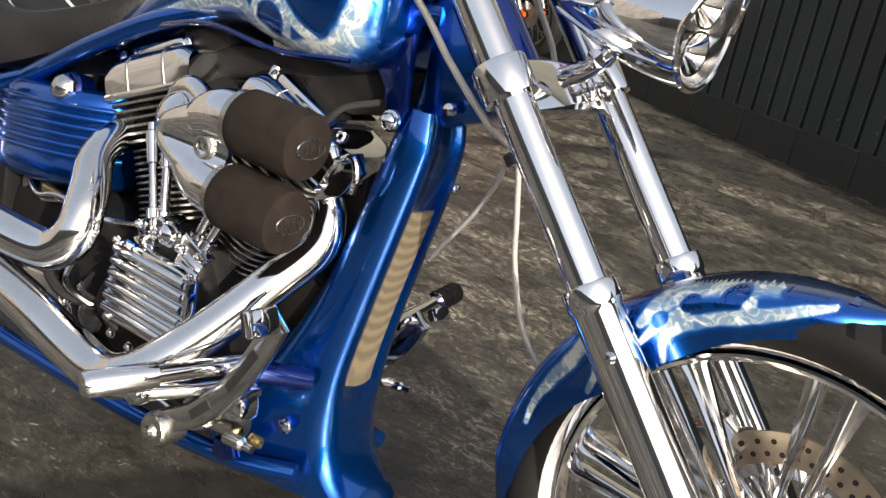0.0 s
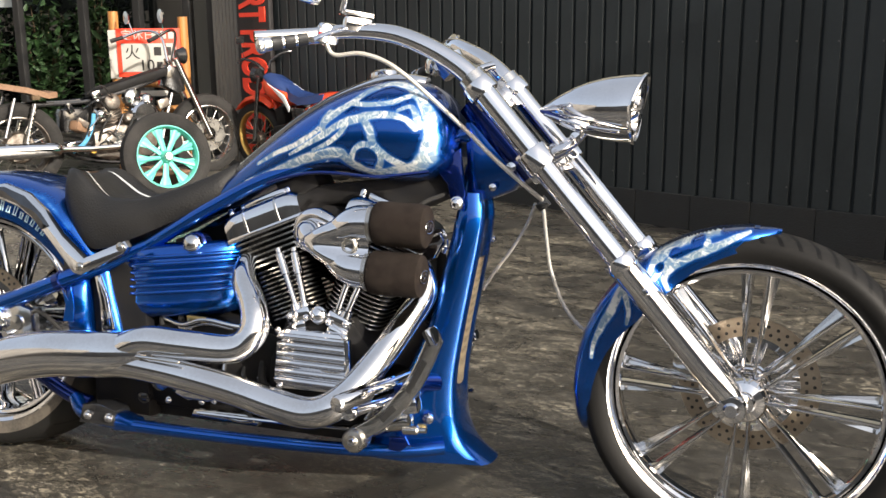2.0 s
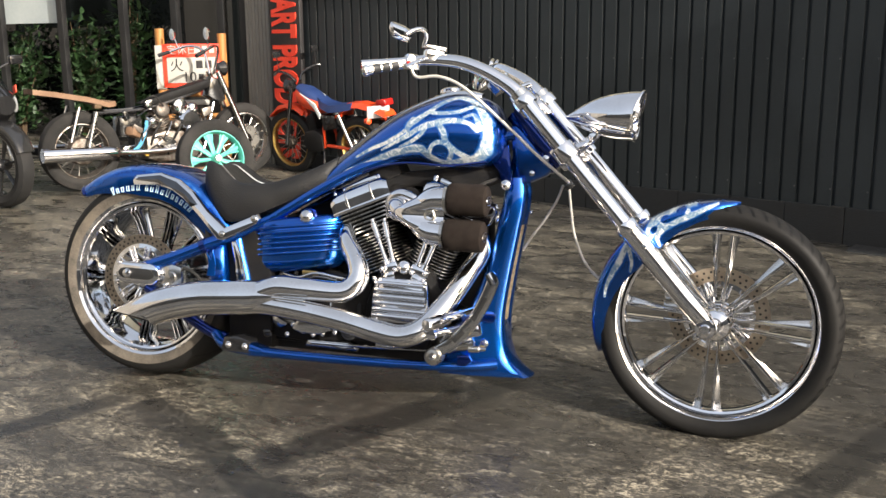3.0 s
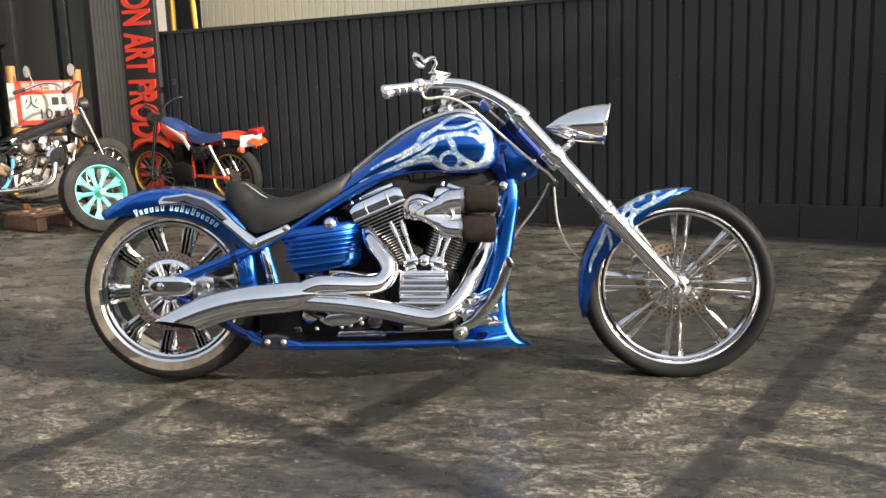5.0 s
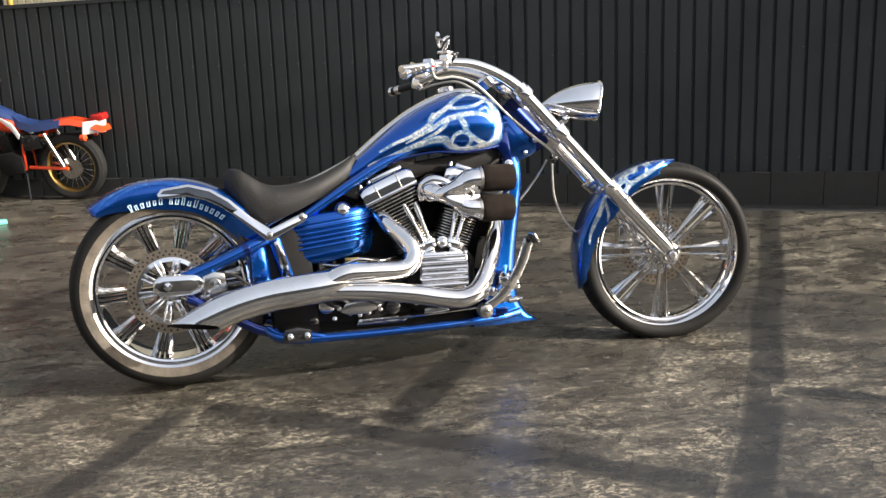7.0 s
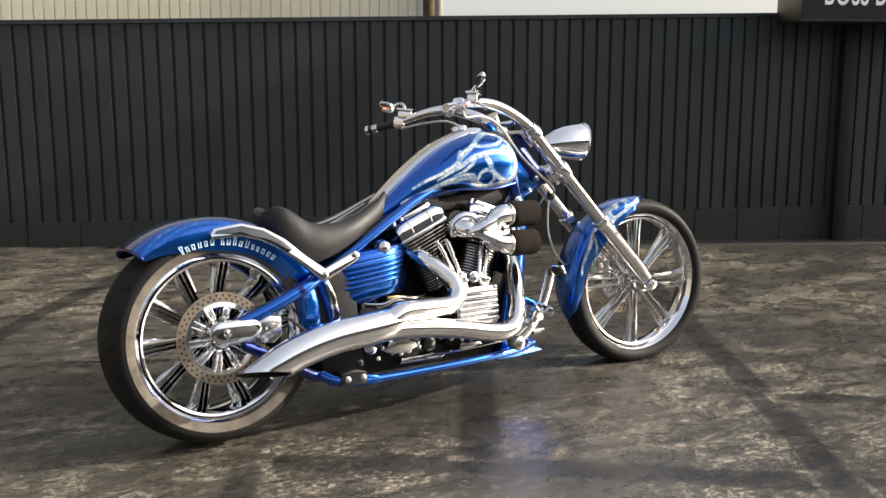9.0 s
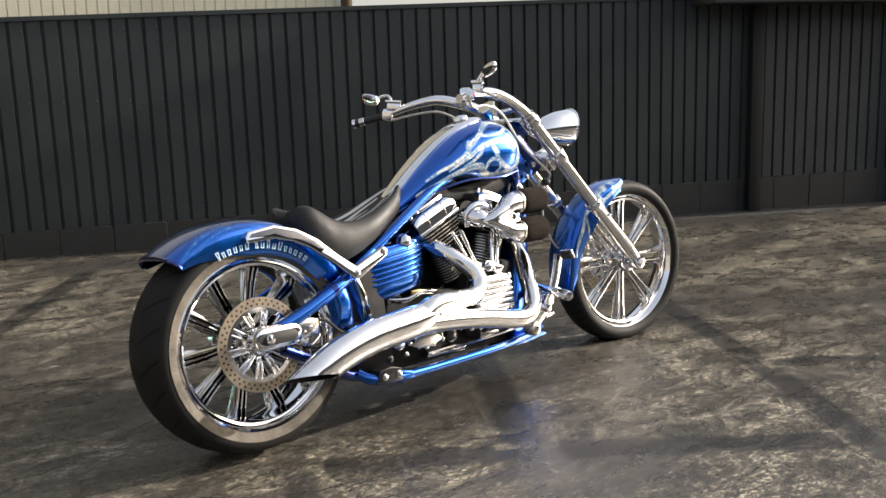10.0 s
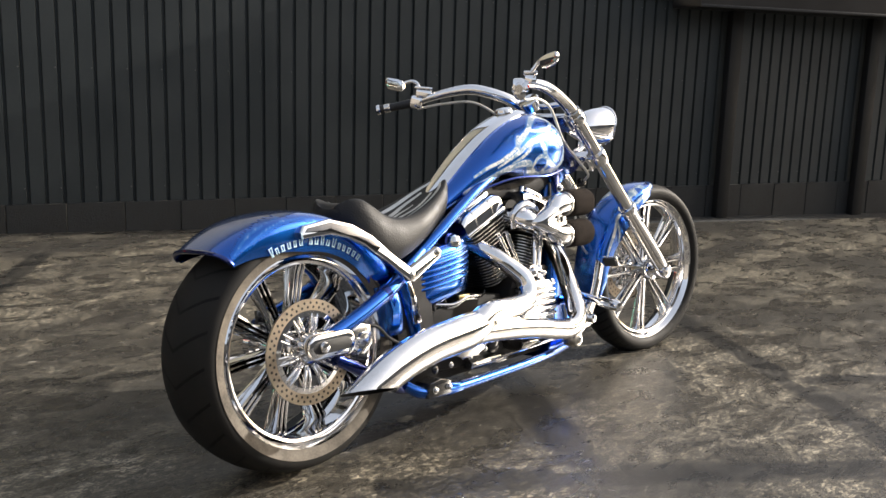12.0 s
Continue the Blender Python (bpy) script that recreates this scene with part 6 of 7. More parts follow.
part("cable_union", join(box((0.018, 0.03, 0.026), (1.372, -0.035, 0.690), (0, 45, 0), 0.003), lathe([(0.009, -0.012), (0.009, 0.012)], (1.374, -0.030, 0.695), (0.57, 0, -0.62), 12)), BLACK_GLOSS, bike)
part("ignition_wire", tube([(1.16, -0.05, 0.70), (1.12, -0.08, 0.68), (1.10, -0.09, 0.655), (1.07, -0.07, 0.655)], 0.005, 8), RUBBER, bike)
part("electrics_box", box((0.10, 0.10, 0.06), (0.80, 0, 0.70), (0, -30, 0), 0.008), BLACK_CASE, bike)
part("tank_tunnel", prism([(0.66, 0.63), (0.76, 0.69), (1.16, 0.745), (1.17, 0.70), (1.10, 0.665), (0.90, 0.66), (0.72, 0.60)], -0.045, 0.06, 0.01), BLACK_CASE, bike, "dark frame under the tank")
for x, z, r in ((1.300, 0.765, 0.012), (1.262, 0.720, 0.009)):
    part("neck_bolt", lathe([(0, -0.010), (r * 0.9, -0.008), (r, 0)], (x, -0.042, z), (0, 1, 0), 16), CHROME, bike)


# foot controls
def foot_control(s):
    y = s * 0.215
    bx = part("foot_bracket", join(tube([(1.11, s * 0.13, 0.205), (1.08, s * 0.18, 0.200), (1.045, s * 0.200, 0.190)], 0.015, 14), tube([(1.17, s * 0.08, 0.285), (1.13, s * 0.15, 0.295), (1.10, s * 0.18, 0.285)], 0.017, 14)), BLUE_DEEP, bike, "blue foot control bracket")
    part("pivot", lathe([(0, -0.030), (0.010, -0.030), (0.013, -0.026), (0.022, -0.024), (0.026, -0.018), (0.026, 0.020), (0, 0.022)], (1.040, y, 0.180), (0, 1 if s < 0 else -1, 0), 28), STEEL, bx)
    part("pivot_bolt", lathe([(0, -0.036), (0.007, -0.035), (0.009, -0.030)], (1.040, y, 0.180), (0, 1 if s < 0 else -1, 0), 16), CHROME, bx)
    if s < 0:
        part("master_block", join(box((0.040, 0.040, 0.034), (1.150, -0.195, 0.262), (0, -12, 0), 0.007), box((0.030, 0.044, 0.010), (1.152, -0.196, 0.284), (0, -12, 0), 0.003)), CHROME, bx, "chrome brake reservoir")
        part("clevis", join(box((0.030, 0.020, 0.022), (1.085, -0.195, 0.205), (0, -30, 0), 0.004), tube([(1.06, -0.19, 0.20), (1.12, -0.185, 0.225)], 0.008, 10)), CHROME_DULL, bx)
        part("bracket_lug", prism([(1.095, 0.150), (1.095, 0.178), (1.130, 0.182), (1.140, 0.165), (1.120, 0.148)], -0.170, -0.155, 0.004), BLUE_DEEP, bx)
    mid = spline([(1.045, 0.192), (1.100, 0.232), (1.148, 0.290), (1.182, 0.355), (1.205, 0.420)] if s < 0 else [(1.045, 0.192), (1.085, 0.215), (1.120, 0.250), (1.145, 0.290), (1.160, 0.330)], 4)
    out = [(p[0] + 0.015, p[1] - 0.011) for p in mid]
    pts = out + [(p[0] - 0.014, p[1] + 0.011) for p in reversed(mid)]
    arm = part("pedal_arm", prism([(p[0], p[1]) for p in pts], y - 0.014, y + 0.004, 0.005), CHROME_DULL, bx, "chrome slotted brake pedal" if s < 0 else "chrome shift pedal")
    for a, b_ in (((1.098, 0.231), (1.126, 0.262)), ((1.152, 0.297), (1.186, 0.366)))[:2 if s < 0 else 0]:
        part("slot", tube([(a[0], y - 0.0145, a[1]), (b_[0], y - 0.0145, b_[1])] if s < 0 else [(a[0], y + 0.0045, a[1]), (b_[0], y + 0.0045, b_[1])], 0.0068, 12, smooth=False, squash=(0.15, 1)), FIN_BLACK, bx)
    reach = (Vector((1.062, -0.392, 0.298)) if s < 0 else Vector((1.098, 0.412, 0.328))) - Vector((1.135, s * 0.165, 0.318))
    part("peg", lathe([(0.012, 0), (0.013, 0.004), (0.012, reach.length - 0.100), (0.018, reach.length - 0.096), (0.018, reach.length - 0.008), (0.014, reach.length - 0.002), (0, reach.length)], (1.135, s * 0.165, 0.318), reach, 20), CHROME, bx, "chrome foot peg")
    part("pad_frame", moved(box((0.036, 0.056, 0.010) if s < 0 else (0.026, 0.044, 0.010), bevel=0.004), pose(1.212, -0.262, 0.427, 0, 62) if s < 0 else pose(1.168, 0.250, 0.337, 0, 62)), CHROME, bx)
    part("pedal_pad", moved(box((0.032, 0.050, 0.012) if s < 0 else (0.022, 0.040, 0.018), bevel=0.004), pose(1.206, -0.262, 0.424, 0, 62) if s < 0 else pose(1.162, 0.250, 0.334, 0, 62)), RUBBER, bx, "black rubber pedal pad")
    for k in range(4 if s > 0 else 0):
        a0 = reach.length - 0.088 + 0.020 * k
        part("peg_rubber", lathe([(0.016, a0), (0.0205, a0 + 0.002), (0.0205, a0 + 0.013), (0.016, a0 + 0.015)], (1.135, s * 0.165, 0.318), reach, 20), RUBBER, bx)
    part("reservoir", join(lathe([(0, -0.03), (0.018, -0.028), (0.020, 0), (0.020, 0.030), (0, 0.032)], (1.115, s * 0.175, 0.215), (0.9, 0, 0.2), 20),
                           lathe([(0, 0), (0.010, 0.0), (0.010, 0.03), (0.006, 0.034), (0.006, 0.05), (0, 0.05)], (1.135, s * 0.19, 0.205), (1, 0, 0.1), 14)), CHROME_DULL, bx, "alloy brake cylinder")
    part("linkage", tube([(1.05, s * 0.19, 0.215), (1.07, s * 0.185, 0.240), (1.10, s * 0.18, 0.262)], 0.007, 10), STEEL, bx)


foot_control(-1)
foot_control(1)
part("brass_nut", lathe([(0, -0.014), (0.007, -0.012), (0.010, -0.006), (0.010, 0.006)], (1.165, -0.165, 0.207), (-1, 0, 0), 12), BRASS, bike)
part("header_flange", join(lathe([(0, -0.010), (0.013, -0.008), (0.016, 0.0), (0.016, 0.012)], (1.050, -0.290, 0.255), (0, 1, 0), 20), tube([(1.050, -0.280, 0.255), (1.09, -0.20, 0.262), (1.12, -0.14, 0.275)], 0.012, 12)), CHROME, bike)
part("side_stand", join(tube([(0.96, 0.17, 0.13), (1.00, 0.22, 0.07), (1.03, 0.275, 0.016)], 0.011, 12), box((0.05, 0.03, 0.008), (1.032, 0.277, 0.014), bevel=0.002)), CHROME_DULL, bike, "steel side stand, folded out")
part("primary_cover", prism([(0.52, 0.22), (0.54, 0.33), (0.62, 0.37), (0.95, 0.36), (1.03, 0.30), (1.0, 0.20), (0.9, 0.17), (0.58, 0.17)], 0.14, 0.20, 0.02), CHROME, bike, "chrome primary cover")
part("belt_guard", prism([(0.02, 0.28), (0.02, 0.40), (0.3, 0.36), (0.55, 0.34), (0.55, 0.20), (0.3, 0.22)], 0.135, 0.15, 0.004), BLACK_GLOSS, bike)
# dark filler added to stop light showing through beneath the engine
part("belly_pan", prism([(0.44, 0.125), (1.10, 0.13), (1.12, 0.20), (1.04, 0.22), (0.46, 0.22)], -0.085, 0.15, 0.008), BLACK_CASE, bike, "black filler under the engine")
regulator = part("regulator", box((0.07, 0.10, 0.12), (1.105, 0.01, 0.36), (0, 12, 0), 0.006), BLACK_CASE, bike, "black finned regulator")
for k in range(6):
    part("fin", box((0.074, 0.006, 0.11), (1.098, -0.045 + 0.018 * k, 0.36), (0, 12, 0), 0.001), BLACK_CASE, regulator)
# added dark fillers: they close gaps that let light through the machine
part("battery_box", prism([(0.42, 0.36), (0.44, 0.54), (0.60, 0.60), (0.70, 0.56), (0.68, 0.38)], 0.02, 0.13, 0.01), BLACK_CASE, bike)
part("intake_manifold", join(tube([(0.90, -0.09, 0.62), (0.90, 0.0, 0.61), (0.90, 0.06, 0.58)], 0.04, 14), prism([(0.80, 0.50), (0.84, 0.66), (0.98, 0.66), (1.02, 0.48), (0.92, 0.44)], 0.02, 0.07, 0.01)), BLACK_CASE, bike, "dark intake manifold with a filler between the cylinders")
part("rear_engine_plate", prism([(0.64, 0.36), (0.64, 0.56), (0.74, 0.62), (0.80, 0.42), (0.80, 0.36)], 0.0, 0.10, 0.01), BLACK_CASE, bike)
part("front_engine_plate", prism([(1.00, 0.20), (1.02, 0.45), (1.07, 0.62), (1.13, 0.60), (1.14, 0.35), (1.11, 0.20)], 0.0, 0.08, 0.01), BLACK_CASE, bike)
part("inner_fender", prism([(0.33, 0.13), (0.30, 0.44), (0.40, 0.50), (0.46, 0.44), (0.48, 0.13)], -0.13, 0.12, 0.01), BLACK_CASE, bike)
part("shock_cover", prism([(0.44, 0.15), (0.80, 0.15), (0.80, 0.20), (0.44, 0.20)], -0.10, 0.12, 0.01), BLACK_CASE, bike)

TURNED = ("front_wheel", "fork_leg", "triple_clamp", "fork_collar", "front_fender", "handlebar", "headlamp", "lamp_bracket", "front_caliper", "caliper_bracket", "speedometer", "bar_brace")
for ob in bike.children:
    if ob.name.split(".")[0] in TURNED:
        ob.matrix_local = STEER @ Matrix.LocRotScale(ob.location, ob.rotation_euler, ob.scale)


# ---- the shop front and what stands before it ----
def shop_front():
    # a ribbed pier, then dark glazing running to the left
    g = moved(ribbed(-2.495, -2.135, 0.045, 0.014, 0.008, lambda s: FLOOR, lambda s: 4.2, -0.02), FX)
    wall = solid("wall_pier", g, GREY_RIB, "grey ribbed steel pier at the shop corner", "wall", kind="structure", sharp=20)
    back = FX @ pose(-2.315, 0.30, FLOOR)
    solid("wall_pier_core", moved(box((0.34, 0.4, 4.2), (0, 0, 2.1), bevel=0), back), GREY_RIB, "grey core of the shop corner", "wall", kind="structure")
    # glazing
    c = FX @ Vector((-2.55, 0.05, 0))
    d = Vector((-1, 0.10, 0)).normalized()
    m = Matrix.Translation((c.x, c.y, FLOOR)) @ Matrix.Rotation(math.atan2(d.y, d.x), 4, "Z")
    win = thing("window_1", m, "dark tinted shop window with black frames", "window", kind="structure")
    L = 6.2
    part("pane", box((L + 1.2, 0.012, 3.4), (L / 2, -0.85, 1.75), bevel=0), GLASS, win, "dark reflecting glass")
    for x in (0.03, 0.27, 0.78, 1.38, 2.14, 2.95, 3.75, 4.6, L):
        part("mullion", box((0.07, 0.06, 3.5), (x, 0.0, 1.75), bevel=0.004), DARK_FRAME, win)
    for z in (0.05, 2.2, 3.45):
        part("transom", box((L, 0.05, 0.08), (L / 2, 0.004, z), bevel=0.004), DARK_FRAME, win)
    # pale panels stand in for the bright reflection in the upper glass
    for x, w in ((2.545, 0.74), (3.35, 0.73), (4.17, 0.78)):
        part("blind", box((w, 0.01, 1.5), (x, -0.035, 2.14), bevel=0), PALE_REFLECTION, win, "pale window blind")
    solid("wall_shop_top", moved(box((L + 0.4, 0.3, 1.4), (L / 2, -0.05, 4.2), bevel=0.01), m), DARK_FRAME, "dark upper wall over the shop window", "wall", kind="structure")


shop_front()


def banner():
    m = FX @ pose(-1.945, -0.06, foot(-1.945, -0.06))
    sign = thing("banner_sign", m, "tall black board with red vertical lettering", "sign")
    part("board", box((0.375, 0.04, 3.2), (0, 0.02, 1.60), bevel=0.004), SIGN_BLACK, sign)
    turn = Matrix.Rotation(radians(90), 4, "X") @ Matrix.Rotation(radians(-90), 4, "Z")
    for words, top, long in (("ON", 1.700, 0.270), ("ART", 1.375, 0.325), ("PRODUCTS", 0.995, 0.920)):
        letters("lettering", words, 0.3, SIGN_RED, sign, Matrix.Translation((-0.152, -0.004, top)) @ turn, depth=0.008, fit=(long, 0.30), bold=0.012)
    return sign


banner()


def yellow_frame():
    m = FX @ pose(-1.72, 0.25, FLOOR)
    ob = thing("pipe_bracket", m, "yellow painted pipe loop over the fence", "pipe")
    part("loop", tube([(-0.12, 0, 0.0), (-0.12, 0, 1.8), (-0.10, 0, 1.95), (0.08, 0, 1.95), (0.10, 0, 1.8), (0.10, 0, 1.36), (-0.06, 0, 1.34)], 0.022, 12, 6), YELLOW, ob)


yellow_frame()


def notice_board():
    """Opening-hours board between two round timber posts."""
    m = pose(-2.49, 4.02, lie(-2.49, 4.02) - 0.07, 0, 0, 30)
    ob = thing("notice_board", m, "white notice board with red border on wooden posts", "notice board")
    for x in (-0.24, 0.24):
        part("post", tube([(x, 0, 0), (x, 0, 1.20 if x < 0 else 1.16)], 0.036, 14), WOOD, ob, "varnished round timber post")
    part("board", box((0.44, 0.03, 0.34), (0, -0.045, 0.91), bevel=0.004), SIGN_RED, ob, "red board")
    part("sheet", box((0.38, 0.006, 0.20), (0, -0.064, 0.875), bevel=0.001), SHADED_WHITE, ob)
    part("side_sheet", box((0.075, 0.004, 0.34), (-0.24, -0.046, 0.90), bevel=0.001), SHADED_WHITE, ob)
    part("small_sheet", box((0.20, 0.005, 0.04), (0.02, -0.045, 0.62), bevel=0.001), SHADED_WHITE, ob)
    part("rail", tube([(-0.24, 0, 0.70), (0.24, 0, 0.68)], 0.03, 10), WOOD, ob)
    part("rail", tube([(-0.24, 0, 0.50), (0.24, 0, 0.50)], 0.03, 10), WOOD, ob)
    up = Matrix.Rotation(radians(90), 4, "X")
    letters("lettering", "\u5b9a\u4f11\u65e5", 0.078, SHADED_WHITE, ob, Matrix.Translation((-0.19, -0.062, 1.005)) @ up, 0.004)
    letters("lettering", "10", 0.11, SIGN_BLACK, ob, Matrix.Translation((-0.075, -0.069, 0.785)) @ up, 0.004)
    letters("lettering", "\u706b", 0.11, SIGN_BLACK, ob, Matrix.Translation((-0.17, -0.069, 0.875)) @ up, 0.004)
    for x in (0.06, 0.13):
        part("bar_mark", box((0.05, 0.003, 0.06), (x, -0.069, 0.92), bevel=0), SIGN_BLACK, ob)
        part("bar_mark", box((0.04, 0.003, 0.05), (x + 0.01, -0.069, 0.82), bevel=0), SIGN_BLACK, ob)
    for x in (0.05, 0.105, 0.16):
        part("bar_mark", box((0.04, 0.003, 0.055), (x, -0.0615, 1.035), bevel=0), SHADED_WHITE, ob)


notice_board()


def leaf_mesh(rng):
    w, l_ = 0.035, 0.085
    return [(0, 0, 0), (w / 2, 0, l_ * 0.35), (w * 0.4, 0.01, l_ * 0.7), (0, 0.02, l_), (-w * 0.4, 0.01, l_ * 0.7), (-w / 2, 0, l_ * 0.35)], [(0, 1, 2, 3), (0, 3, 4, 5)]


def shrub(x, y, height, spread, seed, count):
    rng = random.Random(seed)
    ob = thing("shrub", pose(x, y, lie(x, y)), "leafy green shrub behind the shop front posts", "shrub", "shrubs by the shop")
    stems, leaves = [], []
    lv, lf = leaf_mesh(rng)
    for k in range(9):
        a = rng.uniform(0, 6.28)
        r = spread * rng.uniform(0.2, 1.0)
        h = height * rng.uniform(0.65, 1.0)
        tip = Vector((math.cos(a) * r, math.sin(a) * r * 0.5, h))
        mid = Vector((tip.x * 0.35, tip.y * 0.35, h * 0.5))
        stems.append(tube([(tip.x * 0.08, tip.y * 0.08, 0), mid, tip], [0.012, 0.008, 0.003], 6, 5))
        for j in range(count // 9):
            t = rng.uniform(0.18, 1.0)
            p = mid * (2 * t) if t < 0.5 else mid.lerp(tip, (t - 0.5) * 2)
            p = p + Vector((rng.gauss(0, 0.09), rng.gauss(0, 0.07), rng.gauss(0, 0.07)))
            m = Matrix.Translation(p) @ Euler((rng.uniform(0.4, 2.4), rng.uniform(-0.8, 0.8), rng.uniform(0, 6.28))).to_matrix().to_4x4() @ Matrix.Scale(rng.uniform(0.7, 1.5), 4)
            leaves.append(([tuple(m @ Vector(q)) for q in lv], lf))
    for g in stems:
        part("stem", g, TWIG, ob)
    part("crown", join(*leaves), LEAF, ob, "dense pointed green leaves")


shrub(-4.86, 5.55, 1.20, 0.34, 1, 1100)
shrub(-5.72, 5.60, 1.16, 0.40, 2, 1100)
shrub(-6.58, 5.60, 1.16, 0.40, 3, 1000)
shrub(-4.25, 5.57, 1.46, 0.24, 4, 800)


def plain_wheel(parent, c, axis, r_out, r_rim, width, rim_mat, tyre_mat, spokes, thick, wire=False):
    ax = Vector(axis).normalized()
    base = part("wheel", lathe([(r_rim, -width * 0.42), (r_rim * 0.95, -width * 0.45), (r_rim * 0.90, -width * 0.25), (r_rim * 0.90, width * 0.25), (r_rim * 0.95, width * 0.45), (r_rim, width * 0.42)], c, ax, 48, True), rim_mat, parent)
    part("tyre", lathe([(r_rim * 0.97, -width * 0.42), (r_rim * 1.04, -width * 0.52), ((r_rim + r_out) / 2, -width * 0.56), (r_out * 0.97, -width * 0.40), (r_out, 0), (r_out * 0.97, width * 0.40), ((r_rim + r_out) / 2, width * 0.56), (r_rim * 1.04, width * 0.52), (r_rim * 0.97, width * 0.42)], c, ax, 56), tyre_mat, base)
    part("hub", lathe([(0, -width * 0.5), (r_rim * 0.14, -width * 0.48), (r_rim * 0.20, -width * 0.2), (r_rim * 0.20, width * 0.2), (r_rim * 0.14, width * 0.48), (0, width * 0.5)], c, ax, 24), rim_mat if not wire else RUSTY, base)
    u = Vector((0, 0, 1))
    u = (u - ax * u.dot(ax)).normalized()
    w = ax.cross(u)
    for k in range(spokes):
        t = 2 * math.pi * (k + 0.3) / spokes
        d = u * math.cos(t) + w * math.sin(t)
        p0, p1 = Vector(c) + d * r_rim * 0.14, Vector(c) + d * r_rim * 0.93
        part("spoke", tube([p0 + ax * (width * 0.2 * (-1) ** k if wire else 0), p1], [thick, thick * (1.0 if wire else 1.5)], 8 if wire else 10, smooth=False, squash=(1, 1) if wire else (1.0, 0.6)), STEEL if wire else rim_mat, base)
    return base


def spare_wheel():
    ax = Vector((math.cos(radians(-37)), math.sin(radians(-37)), 0.17)).normalized()
    m = Matrix.Translation((-1.63, 2.94, lie(-1.63, 2.94)))
    ob = thing("spare_wheel", m, "loose mint-painted spoked wheel with a worn tyre, leaning", "wheel")
    plain_wheel(ob, (0, 0, 0.268), ax, 0.272, 0.192, 0.11, TEAL, DUSTY_RUBBER, 9, 0.020)
    u = Vector((0, 0, 1)) - ax * ax.z
    u.normalize()
    w = ax.cross(u)
    for k in range(9):
        for dk in (-0.22, 0.22):                   # each spoke forks towards the rim
            a0, a1 = 2 * math.pi * (k + 0.3) / 9, 2 * math.pi * (k + 0.3 + dk) / 9
            p0, p1 = (Vector((0, 0, 0.268)) + (u * math.cos(q) + w * math.sin(q)) * d for q, d in ((a0, 0.095), (a1, 0.176)))
            part("fork_spoke", tube([p0, p1], [0.016, 0.015], 8, smooth=False, squash=(1.0, 0.6)), TEAL, ob)
    part("hub_cap", lathe([(0, 0.07), (0.020, 0.068), (0.028, 0.055), (0.030, 0.04)], (0, 0, 0.268), ax, 20), STEEL, ob)


spare_wheel()


